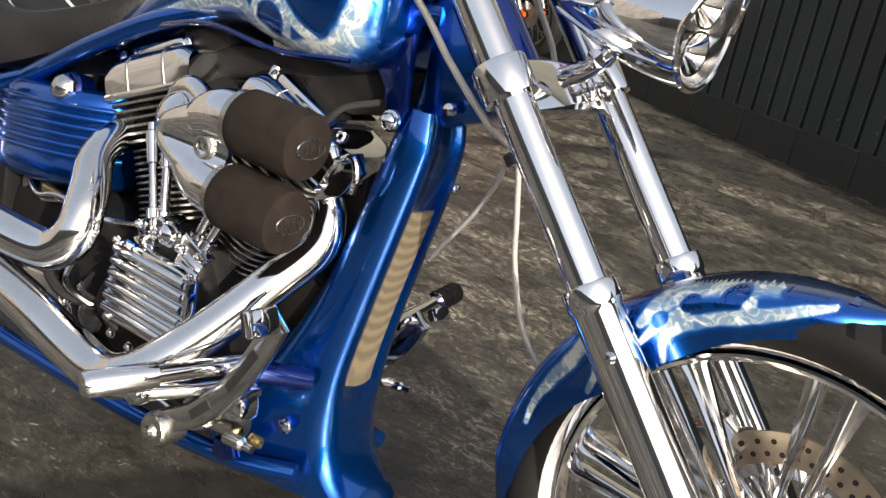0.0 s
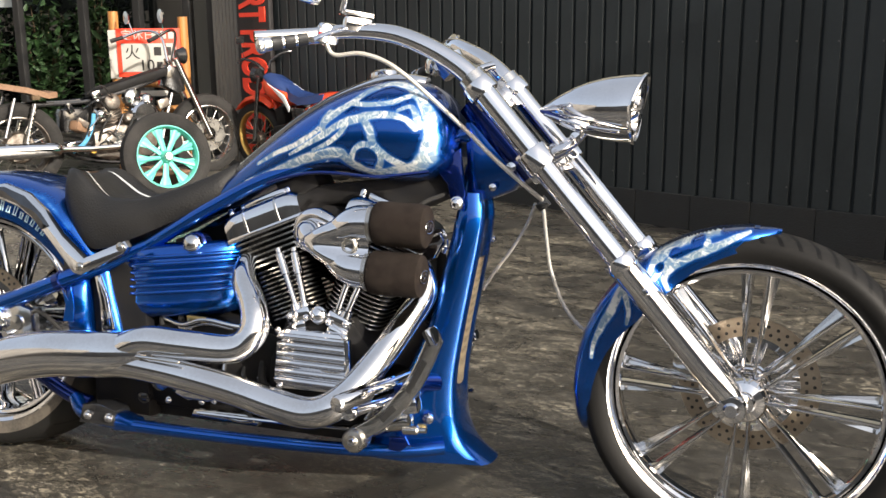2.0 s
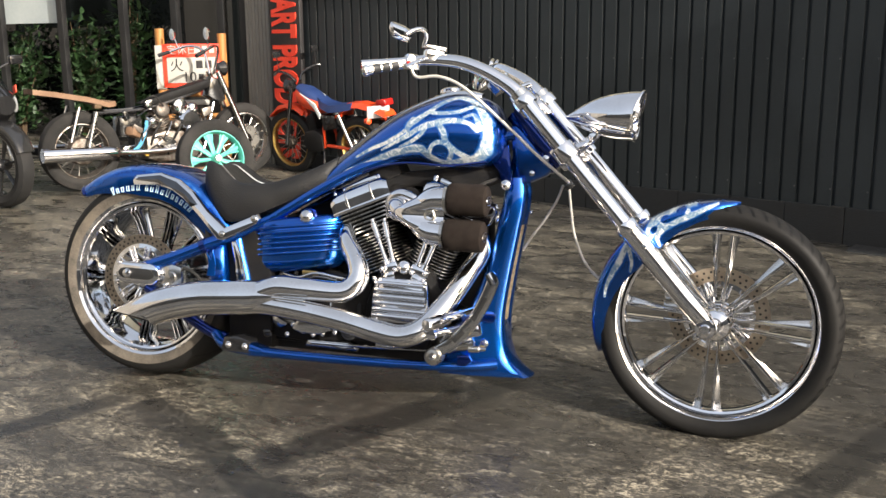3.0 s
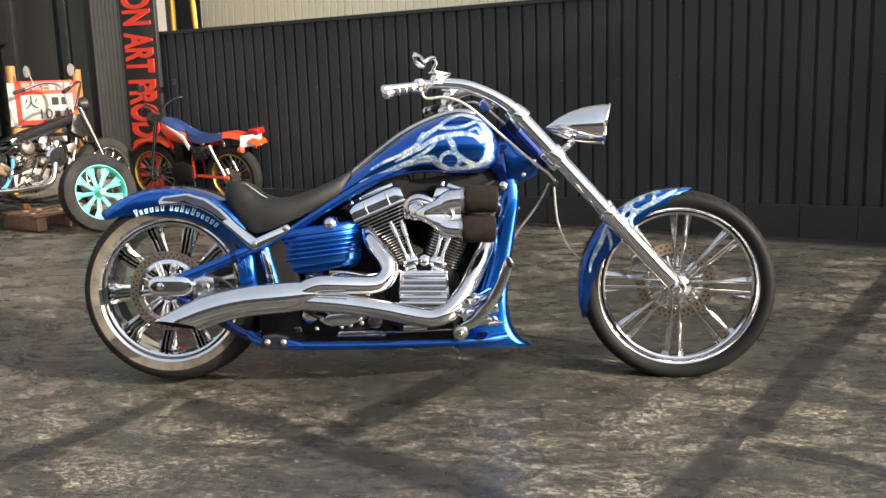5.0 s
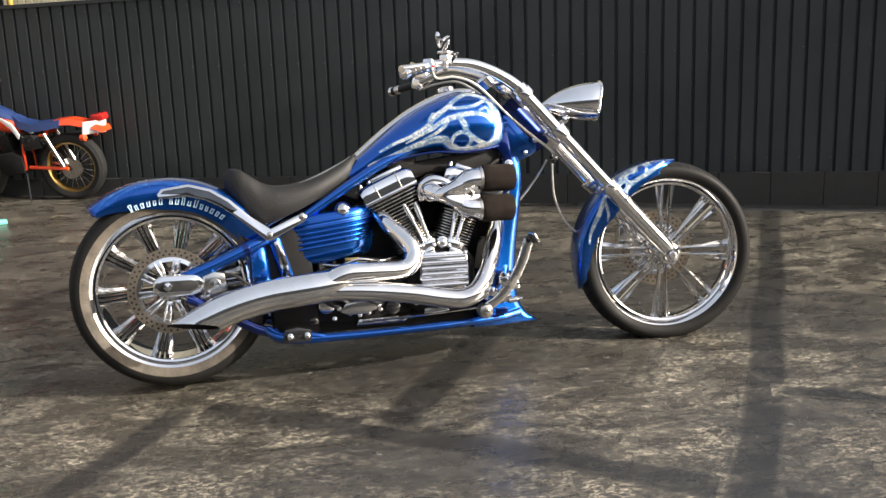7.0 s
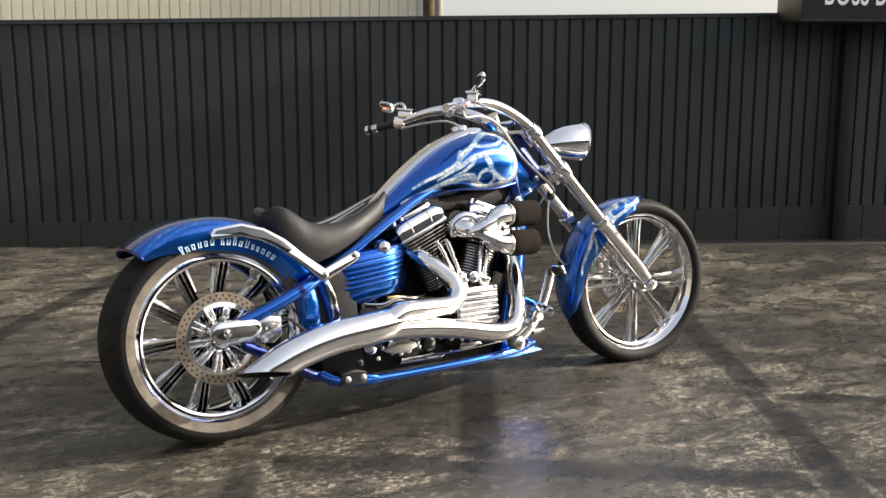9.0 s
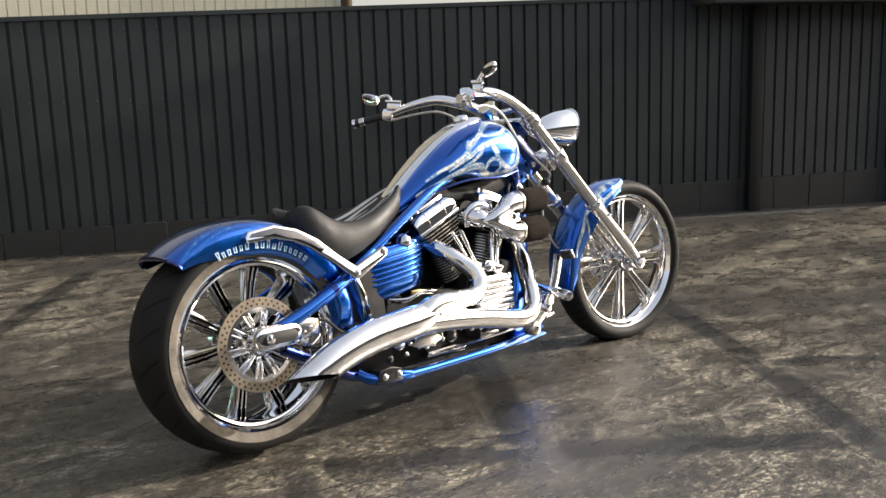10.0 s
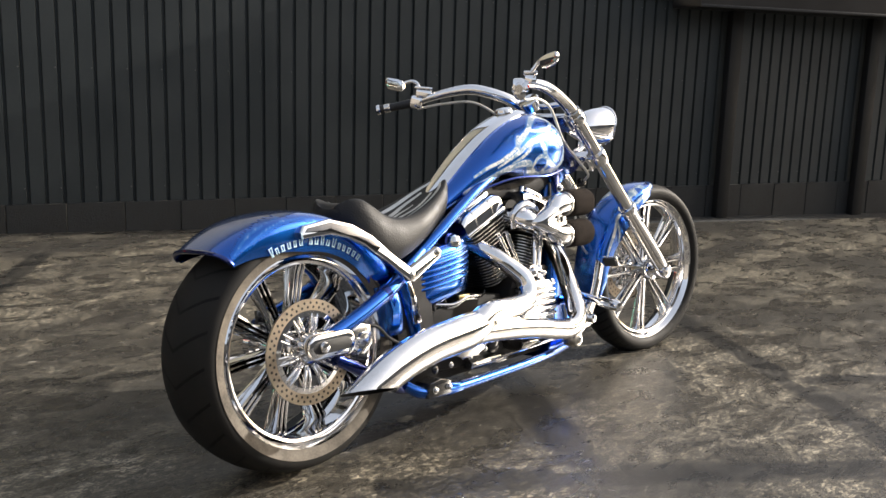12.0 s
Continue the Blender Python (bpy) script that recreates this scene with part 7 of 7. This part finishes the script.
def old_motorcycle():
    """A stripped project bike: local x forwards from the rear axle, wheelbase 1.36."""
    a, b_ = Vector((-2.72, 2.90, 0)), Vector((-2.06, 4.02, 0))
    d = (b_ - a)
    m = Matrix.Translation((a.x, a.y, lie(a.x, a.y))) @ Matrix.Rotation(math.atan2(d.y, d.x), 4, "Z")
    ob = thing("motorcycle", m, "stripped old motorcycle with bare engine and plywood tail", "motorcycle")
    R = 0.285
    plain_wheel(ob, (0, 0, R), (0, 1, 0), R, 0.200, 0.12, RUSTY, DUSTY_RUBBER, 16, 0.003, True)
    plain_wheel(ob, (1.30, 0, R), (0, 1, 0), R, 0.210, 0.09, STEEL, DUSTY_RUBBER, 16, 0.003, True)
    part("tail_panel", loft([[(x, -w, z), (x, w, z), (x, w, z + 0.036), (x, -w, z + 0.036)] for x, w, z in ((-0.32, 0.10, 0.695), (-0.18, 0.13, 0.675), (0.05, 0.14, 0.63), (0.18, 0.14, 0.590), (0.24, 0.12, 0.595))]), PLY, ob, "bare plywood tail panel")
    part("tail_lamp", box((0.05, 0.06, 0.03), (0.10, -0.12, 0.60), bevel=0.006), TWIG, ob)
    for s in (-1, 1):
        part("shock", tube([(0.02, s * 0.12, 0.30), (0.10, s * 0.11, 0.56)], 0.016, 10), STEEL, ob)
        coil = [(0.03 + 0.06 * t, s * 0.12 + 0.026 * math.cos(t * 50), 0.32 + 0.20 * t + 0.026 * math.sin(t * 50) * 0.3) for t in np.linspace(0, 1, 60)]
        part("spring", tube(coil, 0.005, 6, 1), BLACK_GLOSS, ob)
        part("strut", tube([(-0.10, s * 0.13, 0.36), (-0.02, s * 0.12, 0.60)], 0.012, 8), CHROME, ob)
        part("fork_leg", tube([(1.30, s * 0.08, R), (1.07, s * 0.08, 0.82)], 0.020, 12), CHROME_DULL, ob)
        part("pipe", tube([(0.78, s * 0.14, 0.42), (0.70, s * 0.17, 0.28), (0.45, s * 0.18, 0.26), (0.22, s * 0.18, 0.27), (0.16, s * 0.18, 0.272), (-0.32, s * 0.18, 0.285)], [0.020, 0.020, 0.020, 0.022, 0.046, 0.050], 16), CHROME, ob, "chrome muffler")
        part("handlebar", tube([(1.06, s * 0.03, 0.80), (1.06, s * 0.12, 0.97), (0.98, s * 0.22, 1.01), (0.84, s * 0.30, 0.96)], 0.011, 12), CHROME, ob)
        part("grip", tube([(0.86, s * 0.29, 0.968), (0.78, s * 0.33, 0.940)], 0.015, 10), GRIP, ob)
        part("mirror", join(tube([(0.92, s * 0.25, 0.99), (0.90, s * 0.28, 1.08)], 0.004, 6), moved(lathe([(0, -0.012), (0.04, -0.008), (0.045, 0.004), (0, 0.006)], seg=20), pose(0.89, s * 0.29, 1.10, 0, 0, 90))), CHROME, ob, "round chrome mirror")
        part("frame_tube", tube([(0.10, s * 0.09, 0.55), (0.45, s * 0.07, 0.56), (0.80, s * 0.05, 0.64), (1.06, 0, 0.72)], 0.013, 8), BLACK_GLOSS, ob)
        part("lower_tube", tube([(0.20, s * 0.10, 0.30), (0.45, s * 0.10, 0.17), (0.85, s * 0.09, 0.17), (1.0, s * 0.04, 0.45), (1.08, 0, 0.66)], 0.013, 8), BLACK_GLOSS, ob)
        part("swingarm", tube([(0, s * 0.09, R), (0.38, s * 0.08, 0.27)], 0.016, 8), BLACK_GLOSS, ob)
    part("crankcase", prism([(0.45, 0.20), (0.45, 0.36), (0.60, 0.40), (0.84, 0.38), (0.90, 0.28), (0.84, 0.18), (0.55, 0.16)], -0.12, 0.12, 0.02), RUSTY, ob, "grimy bare engine")
    for k, (x, t) in enumerate(((0.64, -18), (0.76, 18))):
        cyl = part("cylinder", moved(lathe([(0.055, 0), (0.055, 0.20)], axis=(0, 0, 1), seg=20), pose(x, 0, 0.36, 0, t)), RUSTY, ob)
        for j in range(9):
            part("fin", moved(lathe([(0.02, 0), (0.082, 0), (0.082, 0.006), (0.02, 0.006)], axis=(0, 0, 1), seg=20), pose(x, 0, 0.36, 0, t) @ Matrix.Translation((0, 0, 0.02 + 0.019 * j))), RUSTY, cyl)
    part("primary_cover", lathe([(0, -0.15), (0.07, -0.148), (0.085, -0.13), (0.085, -0.10)], (0.80, 0, 0.46), (0, 1, 0), 24), CHROME, ob, "round chrome air cover")
    part("point_cover", lathe([(0, -0.14), (0.05, -0.138), (0.055, -0.12)], (0.62, 0, 0.30), (0, 1, 0), 20), CHROME_DULL, ob)
    part("tank_base", prism([(0.45, 0.60), (0.62, 0.66), (0.98, 0.76), (1.05, 0.75), (1.0, 0.70), (0.55, 0.58)], -0.06, 0.06, 0.015), BLACK_CASE, ob)
    part("headstock", prism([(0.98, 0.64), (1.02, 0.78), (1.12, 0.76), (1.14, 0.60), (1.08, 0.58)], -0.07, 0.07, 0.02), BLACK_GLOSS, ob)
    part("headlamp", moved(lathe([(0, -0.06), (0.04, -0.05), (0.06, 0), (0.055, 0.012), (0, 0.008)], axis=(1, 0, 0), seg=24), pose(1.16, 0, 0.84)), BLACK_GLOSS, ob)
    rng = random.Random(21)
    for x, z, r in ((0.60, 0.55, 0.055), (0.74, 0.57, 0.060), (0.84, 0.55, 0.045), (0.52, 0.46, 0.045), (0.90, 0.44, 0.040), (0.70, 0.44, 0.035)):
        part("engine_cover", lathe([(0, -0.03), (r * 0.6, -0.028), (r * 0.92, -0.016), (r, 0.0), (r, 0.04)], (x, -0.085, z), (0, 1, rng.uniform(-0.3, 0.3)), 20), rng.choice((CHROME, CHROME_DULL, RUSTY)), ob)
    for k in range(14):
        x, z = rng.uniform(0.30, 0.95), rng.uniform(0.25, 0.62)
        if k % 3:
            part("bracket", moved(box((rng.uniform(0.03, 0.09), 0.03, rng.uniform(0.03, 0.08)), bevel=0.006), pose(x, -0.10 - 0.03 * rng.random(), z, 0, rng.uniform(-40, 40))), rng.choice((CHROME_DULL, RUSTY, BLACK_GLOSS, RUSTY)), ob)
        else:
            part("wire", tube([(x, -0.10, z), (x + 0.08, -0.15, z + 0.05), (x + 0.16, -0.12, z - 0.03)], 0.006, 6), rng.choice((RUBBER, BLACK_GLOSS)), ob)
    part("oil_tank", moved(box((0.18, 0.16, 0.16), bevel=0.03), pose(0.36, 0, 0.44)), BLACK_GLOSS, ob)
    part("brake_drum", lathe([(0, -0.07), (0.09, -0.068), (0.10, -0.05), (0.10, 0.03)], (0, 0, R), (0, 1, 0), 28), RUSTY, ob, "dusty tan brake drum")
    part("front_disc", lathe([(0.05, -0.055), (0.12, -0.055), (0.12, -0.049), (0.05, -0.049)], (1.30, 0, R), (0, 1, 0), 28, True), STEEL, ob)
    part("blue_strap", tube([(0.30, -0.13, 0.24), (0.38, -0.14, 0.30), (0.44, -0.13, 0.40), (0.46, -0.12, 0.48)], 0.014, 8, squash=(0.5, 1)), material("blue_rope", (0.08, 0.30, 0.48), 0.7), ob, "bright blue strap")
    part("rag", moved(box((0.10, 0.08, 0.07), bevel=0.02), pose(0.36, -0.10, 0.40, 0, 20, 30)), PLY, ob)
    part("yellow_cap", lathe([(0, 0), (0.022, 0), (0.022, 0.03), (0, 0.03)], (0.42, -0.15, 0.25), (0, -1, 0), 12), YELLOW, ob)
    for k in range(5):
        part("hose", tube([(0.40 + 0.08 * k, -0.12, 0.30), (0.42 + 0.09 * k, -0.15, 0.38 + 0.02 * (k % 2)), (0.50 + 0.08 * k, -0.10, 0.46)], 0.008, 8), RUBBER if k % 2 else CHROME_DULL, ob)


old_motorcycle()


def pallet():
    m = pose(-2.15, 3.15, lie(-2.15, 3.15), 0, 0, 60)
    ob = thing("wooden_pallet", m, "weathered wooden pallet lying under the old motorcycle", "pallet")
    for k in range(3):
        part("board", box((0.60, 0.08, 0.018), (0.1, -0.16 + 0.16 * k, 0.105), bevel=0.003), PLY, ob)
    for x in (-0.15, 0.1, 0.35):
        part("bearer", box((0.07, 0.42, 0.09), (x, 0, 0.047), bevel=0.004), PLY, ob)


pallet()


def trail_bike():
    """Small orange-red trail bike parked along the fence; local x forwards from the rear axle."""
    a, b_ = Vector((-0.98, 3.98, 0)), Vector((-1.70, 4.20, 0))
    d = b_ - a
    W = 0.98
    m = Matrix.Translation((a.x, a.y, lie(a.x, a.y))) @ Matrix.Rotation(math.atan2(d.y, d.x), 4, "Z") @ pose(0, 0, 0, -6)
    ob = thing("motorcycle", m, "small orange-red trail bike with blue seat and gold rims", "motorcycle")
    R = 0.245
    plain_wheel(ob, (0, 0, R), (0, 1, 0), R, 0.185, 0.085, GOLD_RIM, RUBBER, 20, 0.0022, True)
    plain_wheel(ob, (W, 0, R + 0.01), (0, 1, 0), R + 0.01, 0.200, 0.065, GOLD_RIM, RUBBER, 20, 0.0022, True)
    for s in (-1, 1):
        part("fork_leg", tube([(W, s * 0.06, R), (W - 0.16, s * 0.06, 0.70)], [0.019, 0.016], 12), BLACK_GLOSS, ob)
        part("shock", tube([(0.03, s * 0.09, R + 0.02), (0.17, s * 0.09, 0.50)], 0.018, 10), CHROME_DULL, ob, "bright rear shock")
        part("swingarm", tube([(0, s * 0.075, R), (0.38, s * 0.07, 0.26)], 0.013, 8), ORANGE, ob)
        part("frame_tube", tube([(0.16, s * 0.07, 0.50), (0.40, s * 0.06, 0.44), (0.42, s * 0.07, 0.24)], 0.013, 8), ORANGE, ob)
        part("handlebar", tube([(W - 0.19, s * 0.02, 0.74), (W - 0.17, s * 0.08, 0.80), (W - 0.20, s * 0.20, 0.84), (W - 0.27, s * 0.30, 0.83)], 0.010, 10), BLACK_GLOSS, ob)
        part("mirror", join(tube([(W - 0.21, s * 0.20, 0.84), (W - 0.20, s * 0.21, 0.95)], 0.004, 6), moved(box((0.02, 0.07, 0.05), bevel=0.008), pose(W - 0.20, s * 0.21, 0.97))), BLACK_GLOSS, ob)
        part("indicator", lathe([(0, 0), (0.022, 0.006), (0.022, 0.03), (0, 0.035)], (-0.10, s * 0.09, 0.47), (-1, s * 0.2, 0), 14), ORANGE, ob)
    part("down_tube", tube([(W - 0.18, 0, 0.66), (0.66, 0, 0.36), (0.60, 0, 0.22)], 0.018, 10), ORANGE, ob)
    part("tank", loft([[(x, w * math.cos(t), z + h * math.sin(t)) for t in (2 * math.pi * k / 16 for k in range(16))] for x, z, w, h in ((0.42, 0.545, 0.05, 0.045), (0.50, 0.565, 0.085, 0.070), (0.64, 0.605, 0.10, 0.085), (0.74, 0.635, 0.085, 0.080), (0.80, 0.650, 0.04, 0.05))]), ORANGE, ob, "orange-red fuel tank")
    part("tank_top", loft([[(x, w * math.cos(t), z + h * math.sin(t)) for t in (math.pi * k / 10 for k in range(11))] for x, z, w, h in ((0.44, 0.585, 0.05, 0.02), (0.56, 0.625, 0.085, 0.045), (0.66, 0.660, 0.088, 0.048), (0.76, 0.690, 0.06, 0.03))]), NAVY, ob, "navy blue tank top")
    for s in (-1, 1):
        part("white_panel", prism([(0.46, 0.585), (0.66, 0.665), (0.62, 0.640), (0.48, 0.545), (0.42, 0.47), (0.40, 0.50)], s * 0.100 - 0.004, s * 0.100 + 0.004, 0.002), WHITE_PAINT, ob, "white stripe panel")
    part("seat", loft([[(x, -w, z), (x, -w * 0.8, z + 0.05), (x, w * 0.8, z + 0.05), (x, w, z)] for x, w, z in ((0.02, 0.08, 0.545), (0.15, 0.10, 0.530), (0.30, 0.10, 0.520), (0.42, 0.08, 0.545), (0.48, 0.06, 0.58))]), NAVY, ob, "blue vinyl seat")
    part("rear_fender", loft([[(x, -0.075, z - 0.03), (x, -0.05, z + 0.008), (x, 0.05, z + 0.008), (x, 0.075, z - 0.03)] for x, z in ((0.20, 0.52), (0.08, 0.585), (-0.04, 0.590), (-0.16, 0.560), (-0.22, 0.53))]), ORANGE, ob, "orange-red rear fender")
    part("tail_lamp", box((0.07, 0.10, 0.05), (-0.19, 0, 0.600), (0, 8, 0), 0.010), RED_LENS, ob, "red tail lamp")
    part("number_plate", moved(box((0.008, 0.14, 0.095), (0, 0, 0), bevel=0.002), pose(-0.17, 0.05, 0.535, 0, -14, -42)), WHITE_PAINT, ob, "blank white plate")
    part("front_fender", loft([[(x, -0.06, z - 0.02), (x, -0.03, z + 0.008), (x, 0.03, z + 0.008), (x, 0.06, z - 0.02)] for x, z in ((0.72, 0.50), (0.82, 0.545), (0.95, 0.560), (1.08, 0.535), (1.20, 0.475))]), ORANGE, ob, "orange-red high front fender")
    part("engine", join(prism([(0.42, 0.22), (0.42, 0.34), (0.52, 0.38), (0.66, 0.36), (0.70, 0.26), (0.62, 0.20)], -0.10, 0.10, 0.02), moved(box((0.11, 0.12, 0.14), bevel=0.012), pose(0.60, 0, 0.42, 0, 12))), BLACK_CASE, ob)
    part("side_cover", prism([(0.20, 0.40), (0.24, 0.50), (0.40, 0.50), (0.40, 0.38)], -0.095, 0.095, 0.012), BLACK_GLOSS, ob)
    part("exhaust", tube([(0.66, -0.08, 0.40), (0.72, -0.10, 0.32), (0.55, -0.11, 0.30), (0.20, -0.12, 0.42), (-0.12, -0.12, 0.47)], [0.016, 0.016, 0.018, 0.030, 0.028], 12), BLACK_GLOSS, ob)
    part("sprocket", lathe([(0.02, -0.004), (0.075, -0.004), (0.075, 0.004), (0.02, 0.004)], (0, 0.06, R), (0, 1, 0), 28, True), STEEL, ob)
    part("side_stand", tube([(0.40, 0.10, 0.22), (0.36, 0.16, 0.02)], 0.008, 8), BLACK_GLOSS, ob)
    part("headlamp", lathe([(0, -0.05), (0.05, -0.03), (0.06, 0.02), (0, 0.03)], (W - 0.06, 0, 0.70), (1, 0, 0), 20), BLACK_GLOSS, ob)

    # a short machine: its length is drawn in between the wheels
    short = 0.76
    for c in ob.children:
        far = c.name.startswith("wheel") and c.data.vertices[0].co.x > 0.6
        for q in ([c] + list(c.children)):
            for v in q.data.vertices:
                if c.name.startswith("wheel"):
                    v.co.x += (short - 1) * W if far else 0
                else:
                    v.co.x *= short if v.co.x > 0 else 1.35


trail_bike()


def sport_bike():
    """The nose of a dark faired motorcycle that stands at the yard's edge."""
    m = pose(-3.02, 2.25, lie(-3.02, 2.25), 0, 0, -12)
    ob = thing("motorcycle", m, "dark faired sport motorcycle with twin white headlamps", "motorcycle")
    R = 0.275
    plain_wheel(ob, (0.28, 0, R), (0, 1, 0), R, 0.205, 0.10, BLACK_GLOSS, RUBBER, 6, 0.012)
    plain_wheel(ob, (-0.92, 0, R), (0, 1, 0), R, 0.205, 0.14, BLACK_GLOSS, RUBBER, 6, 0.012)
    rows = [(-0.55, 0.45, 0.78, 0.16), (-0.30, 0.36, 0.84, 0.22), (-0.05, 0.36, 0.86, 0.22), (0.12, 0.44, 0.84, 0.20), (0.28, 0.54, 0.78, 0.15), (0.38, 0.60, 0.72, 0.07)]
    part("fairing", loft([[(x, w * math.cos(t), (a + b_) / 2 + (b_ - a) / 2 * math.sin(t)) for t in (2 * math.pi * k / 20 for k in range(20))] for x, a, b_, w in spline(rows, 4)]), BLACK_GLOSS, ob, "dark blue-black fairing")
    for s in (-1, 1):
        part("headlamp", loft([[(0.20 + 0.15 * u + 0.03 * math.cos(t), s * (0.185 - 0.10 * u), 0.66 + 0.05 * math.sin(t)) for t in (2 * math.pi * k / 14 for k in range(14))] for u in (0, 0.5, 1)]), WHITE_PAINT, ob, "white headlamp")
        part("mirror", join(tube([(0.02, s * 0.16, 0.86), (0.08, s * 0.26, 0.92)], 0.008, 8), moved(box((0.04, 0.10, 0.06), bevel=0.015), pose(0.09, s * 0.30, 0.94))), BLACK_GLOSS, ob)
        part("fork_leg", tube([(0.28, s * 0.09, R), (0.10, s * 0.09, 0.70)], 0.024, 12), STEEL, ob)
        part("red_mark", moved(box((0.09, 0.006, 0.05), bevel=0.002), pose(0.20, s * 0.196, 0.75, 0, -10, s * -22)), SIGN_RED, ob)
    part("windscreen", loft([[(x, w * math.cos(t), z + h * math.sin(t)) for t in (math.pi * k / 12 for k in range(13))] for x, z, w, h in ((0.24, 0.77, 0.12, 0.02), (0.10, 0.84, 0.15, 0.07), (-0.08, 0.86, 0.15, 0.16), (-0.10, 0.86, 0.145, 0.155))]), GLASS, ob, "smoked windscreen")
    part("front_fender", arc_fender(Vector((0.28, 0, R)), lambda t: 0.292, 20, 150, lambda t: 0.06, lambda t: 0.03, 20, 0.02), BLACK_GLOSS, ob)
    part("lever", tube([(0.12, -0.24, 0.80), (0.20, -0.32, 0.76)], 0.006, 8), CHROME, ob)
    part("side_stand", tube([(-0.35, 0.12, 0.30), (-0.30, 0.24, 0.0)], 0.010, 8), STEEL, ob)
    part("tail", prism([(-0.50, 0.62), (-0.50, 0.78), (-0.9, 0.86), (-1.2, 0.90), (-1.1, 0.82), (-0.8, 0.66)], -0.10, 0.10, 0.03), BLACK_GLOSS, ob)
    part("belly", prism([(-0.75, 0.18), (-0.75, 0.55), (-0.2, 0.55), (-0.02, 0.30), (-0.15, 0.16)], -0.17, 0.17, 0.04), BLACK_GLOSS, ob)


sport_bike()
solid("plank", moved(box((0.30, 0.05, 0.03), bevel=0.006), pose(-1.42, 3.10, lie(-1.42, 3.10) + 0.015, 0, 0, 20)), TEAL, "short mint-painted length of wood on the ground", "plank")

# unseen plain walls, added to shape reflections and shade the fence's right end
solid("backdrop_wall", box((50, 0.4, 4.2), (2, -14, 2.1 + FLOOR), (0, 0, 3), 0), FAR_WALL, "unseen plain wall added to shape the reflections", "wall", kind="structure")
solid("backdrop_wall", box((0.4, 18, 5.5), (-9.5, -5, 2.75 + FLOOR), (0, 0, 0), 0), FAR_WALL, "unseen plain wall added to darken reflections on the left", "wall", kind="structure")
solid("backdrop_wall", box((0.4, 0.60, 4.2), (9.9, -0.26, 2.1 + FLOOR), (0, 0, 0), 0), FAR_WALL, "unseen wall end added to shade the fence", "wall", kind="structure")


# ---- pieces of the footing ----
def footing_blocks():
    rng = random.Random(5)
    long = 0.3235
    s = 0.588 - 8 * long
    while s < S1 - 0.4:
        low = min(foot(s), foot(s + long)) - 0.01
        h = block_top(s) - low + 0.004
        a = max(s, S0)
        w = s + long - 0.003 - a
        ob = new("concrete_block", data("concrete_block", box((w, 0.10, h), (0, 0, h / 2), bevel=0.003, seg=1), BLOCK))
        ob.parent = fence
        ob.matrix_world = FX @ pose(a + w / 2, 0.035 + rng.uniform(-0.002, 0.002), low)
        s += long


footing_blocks()
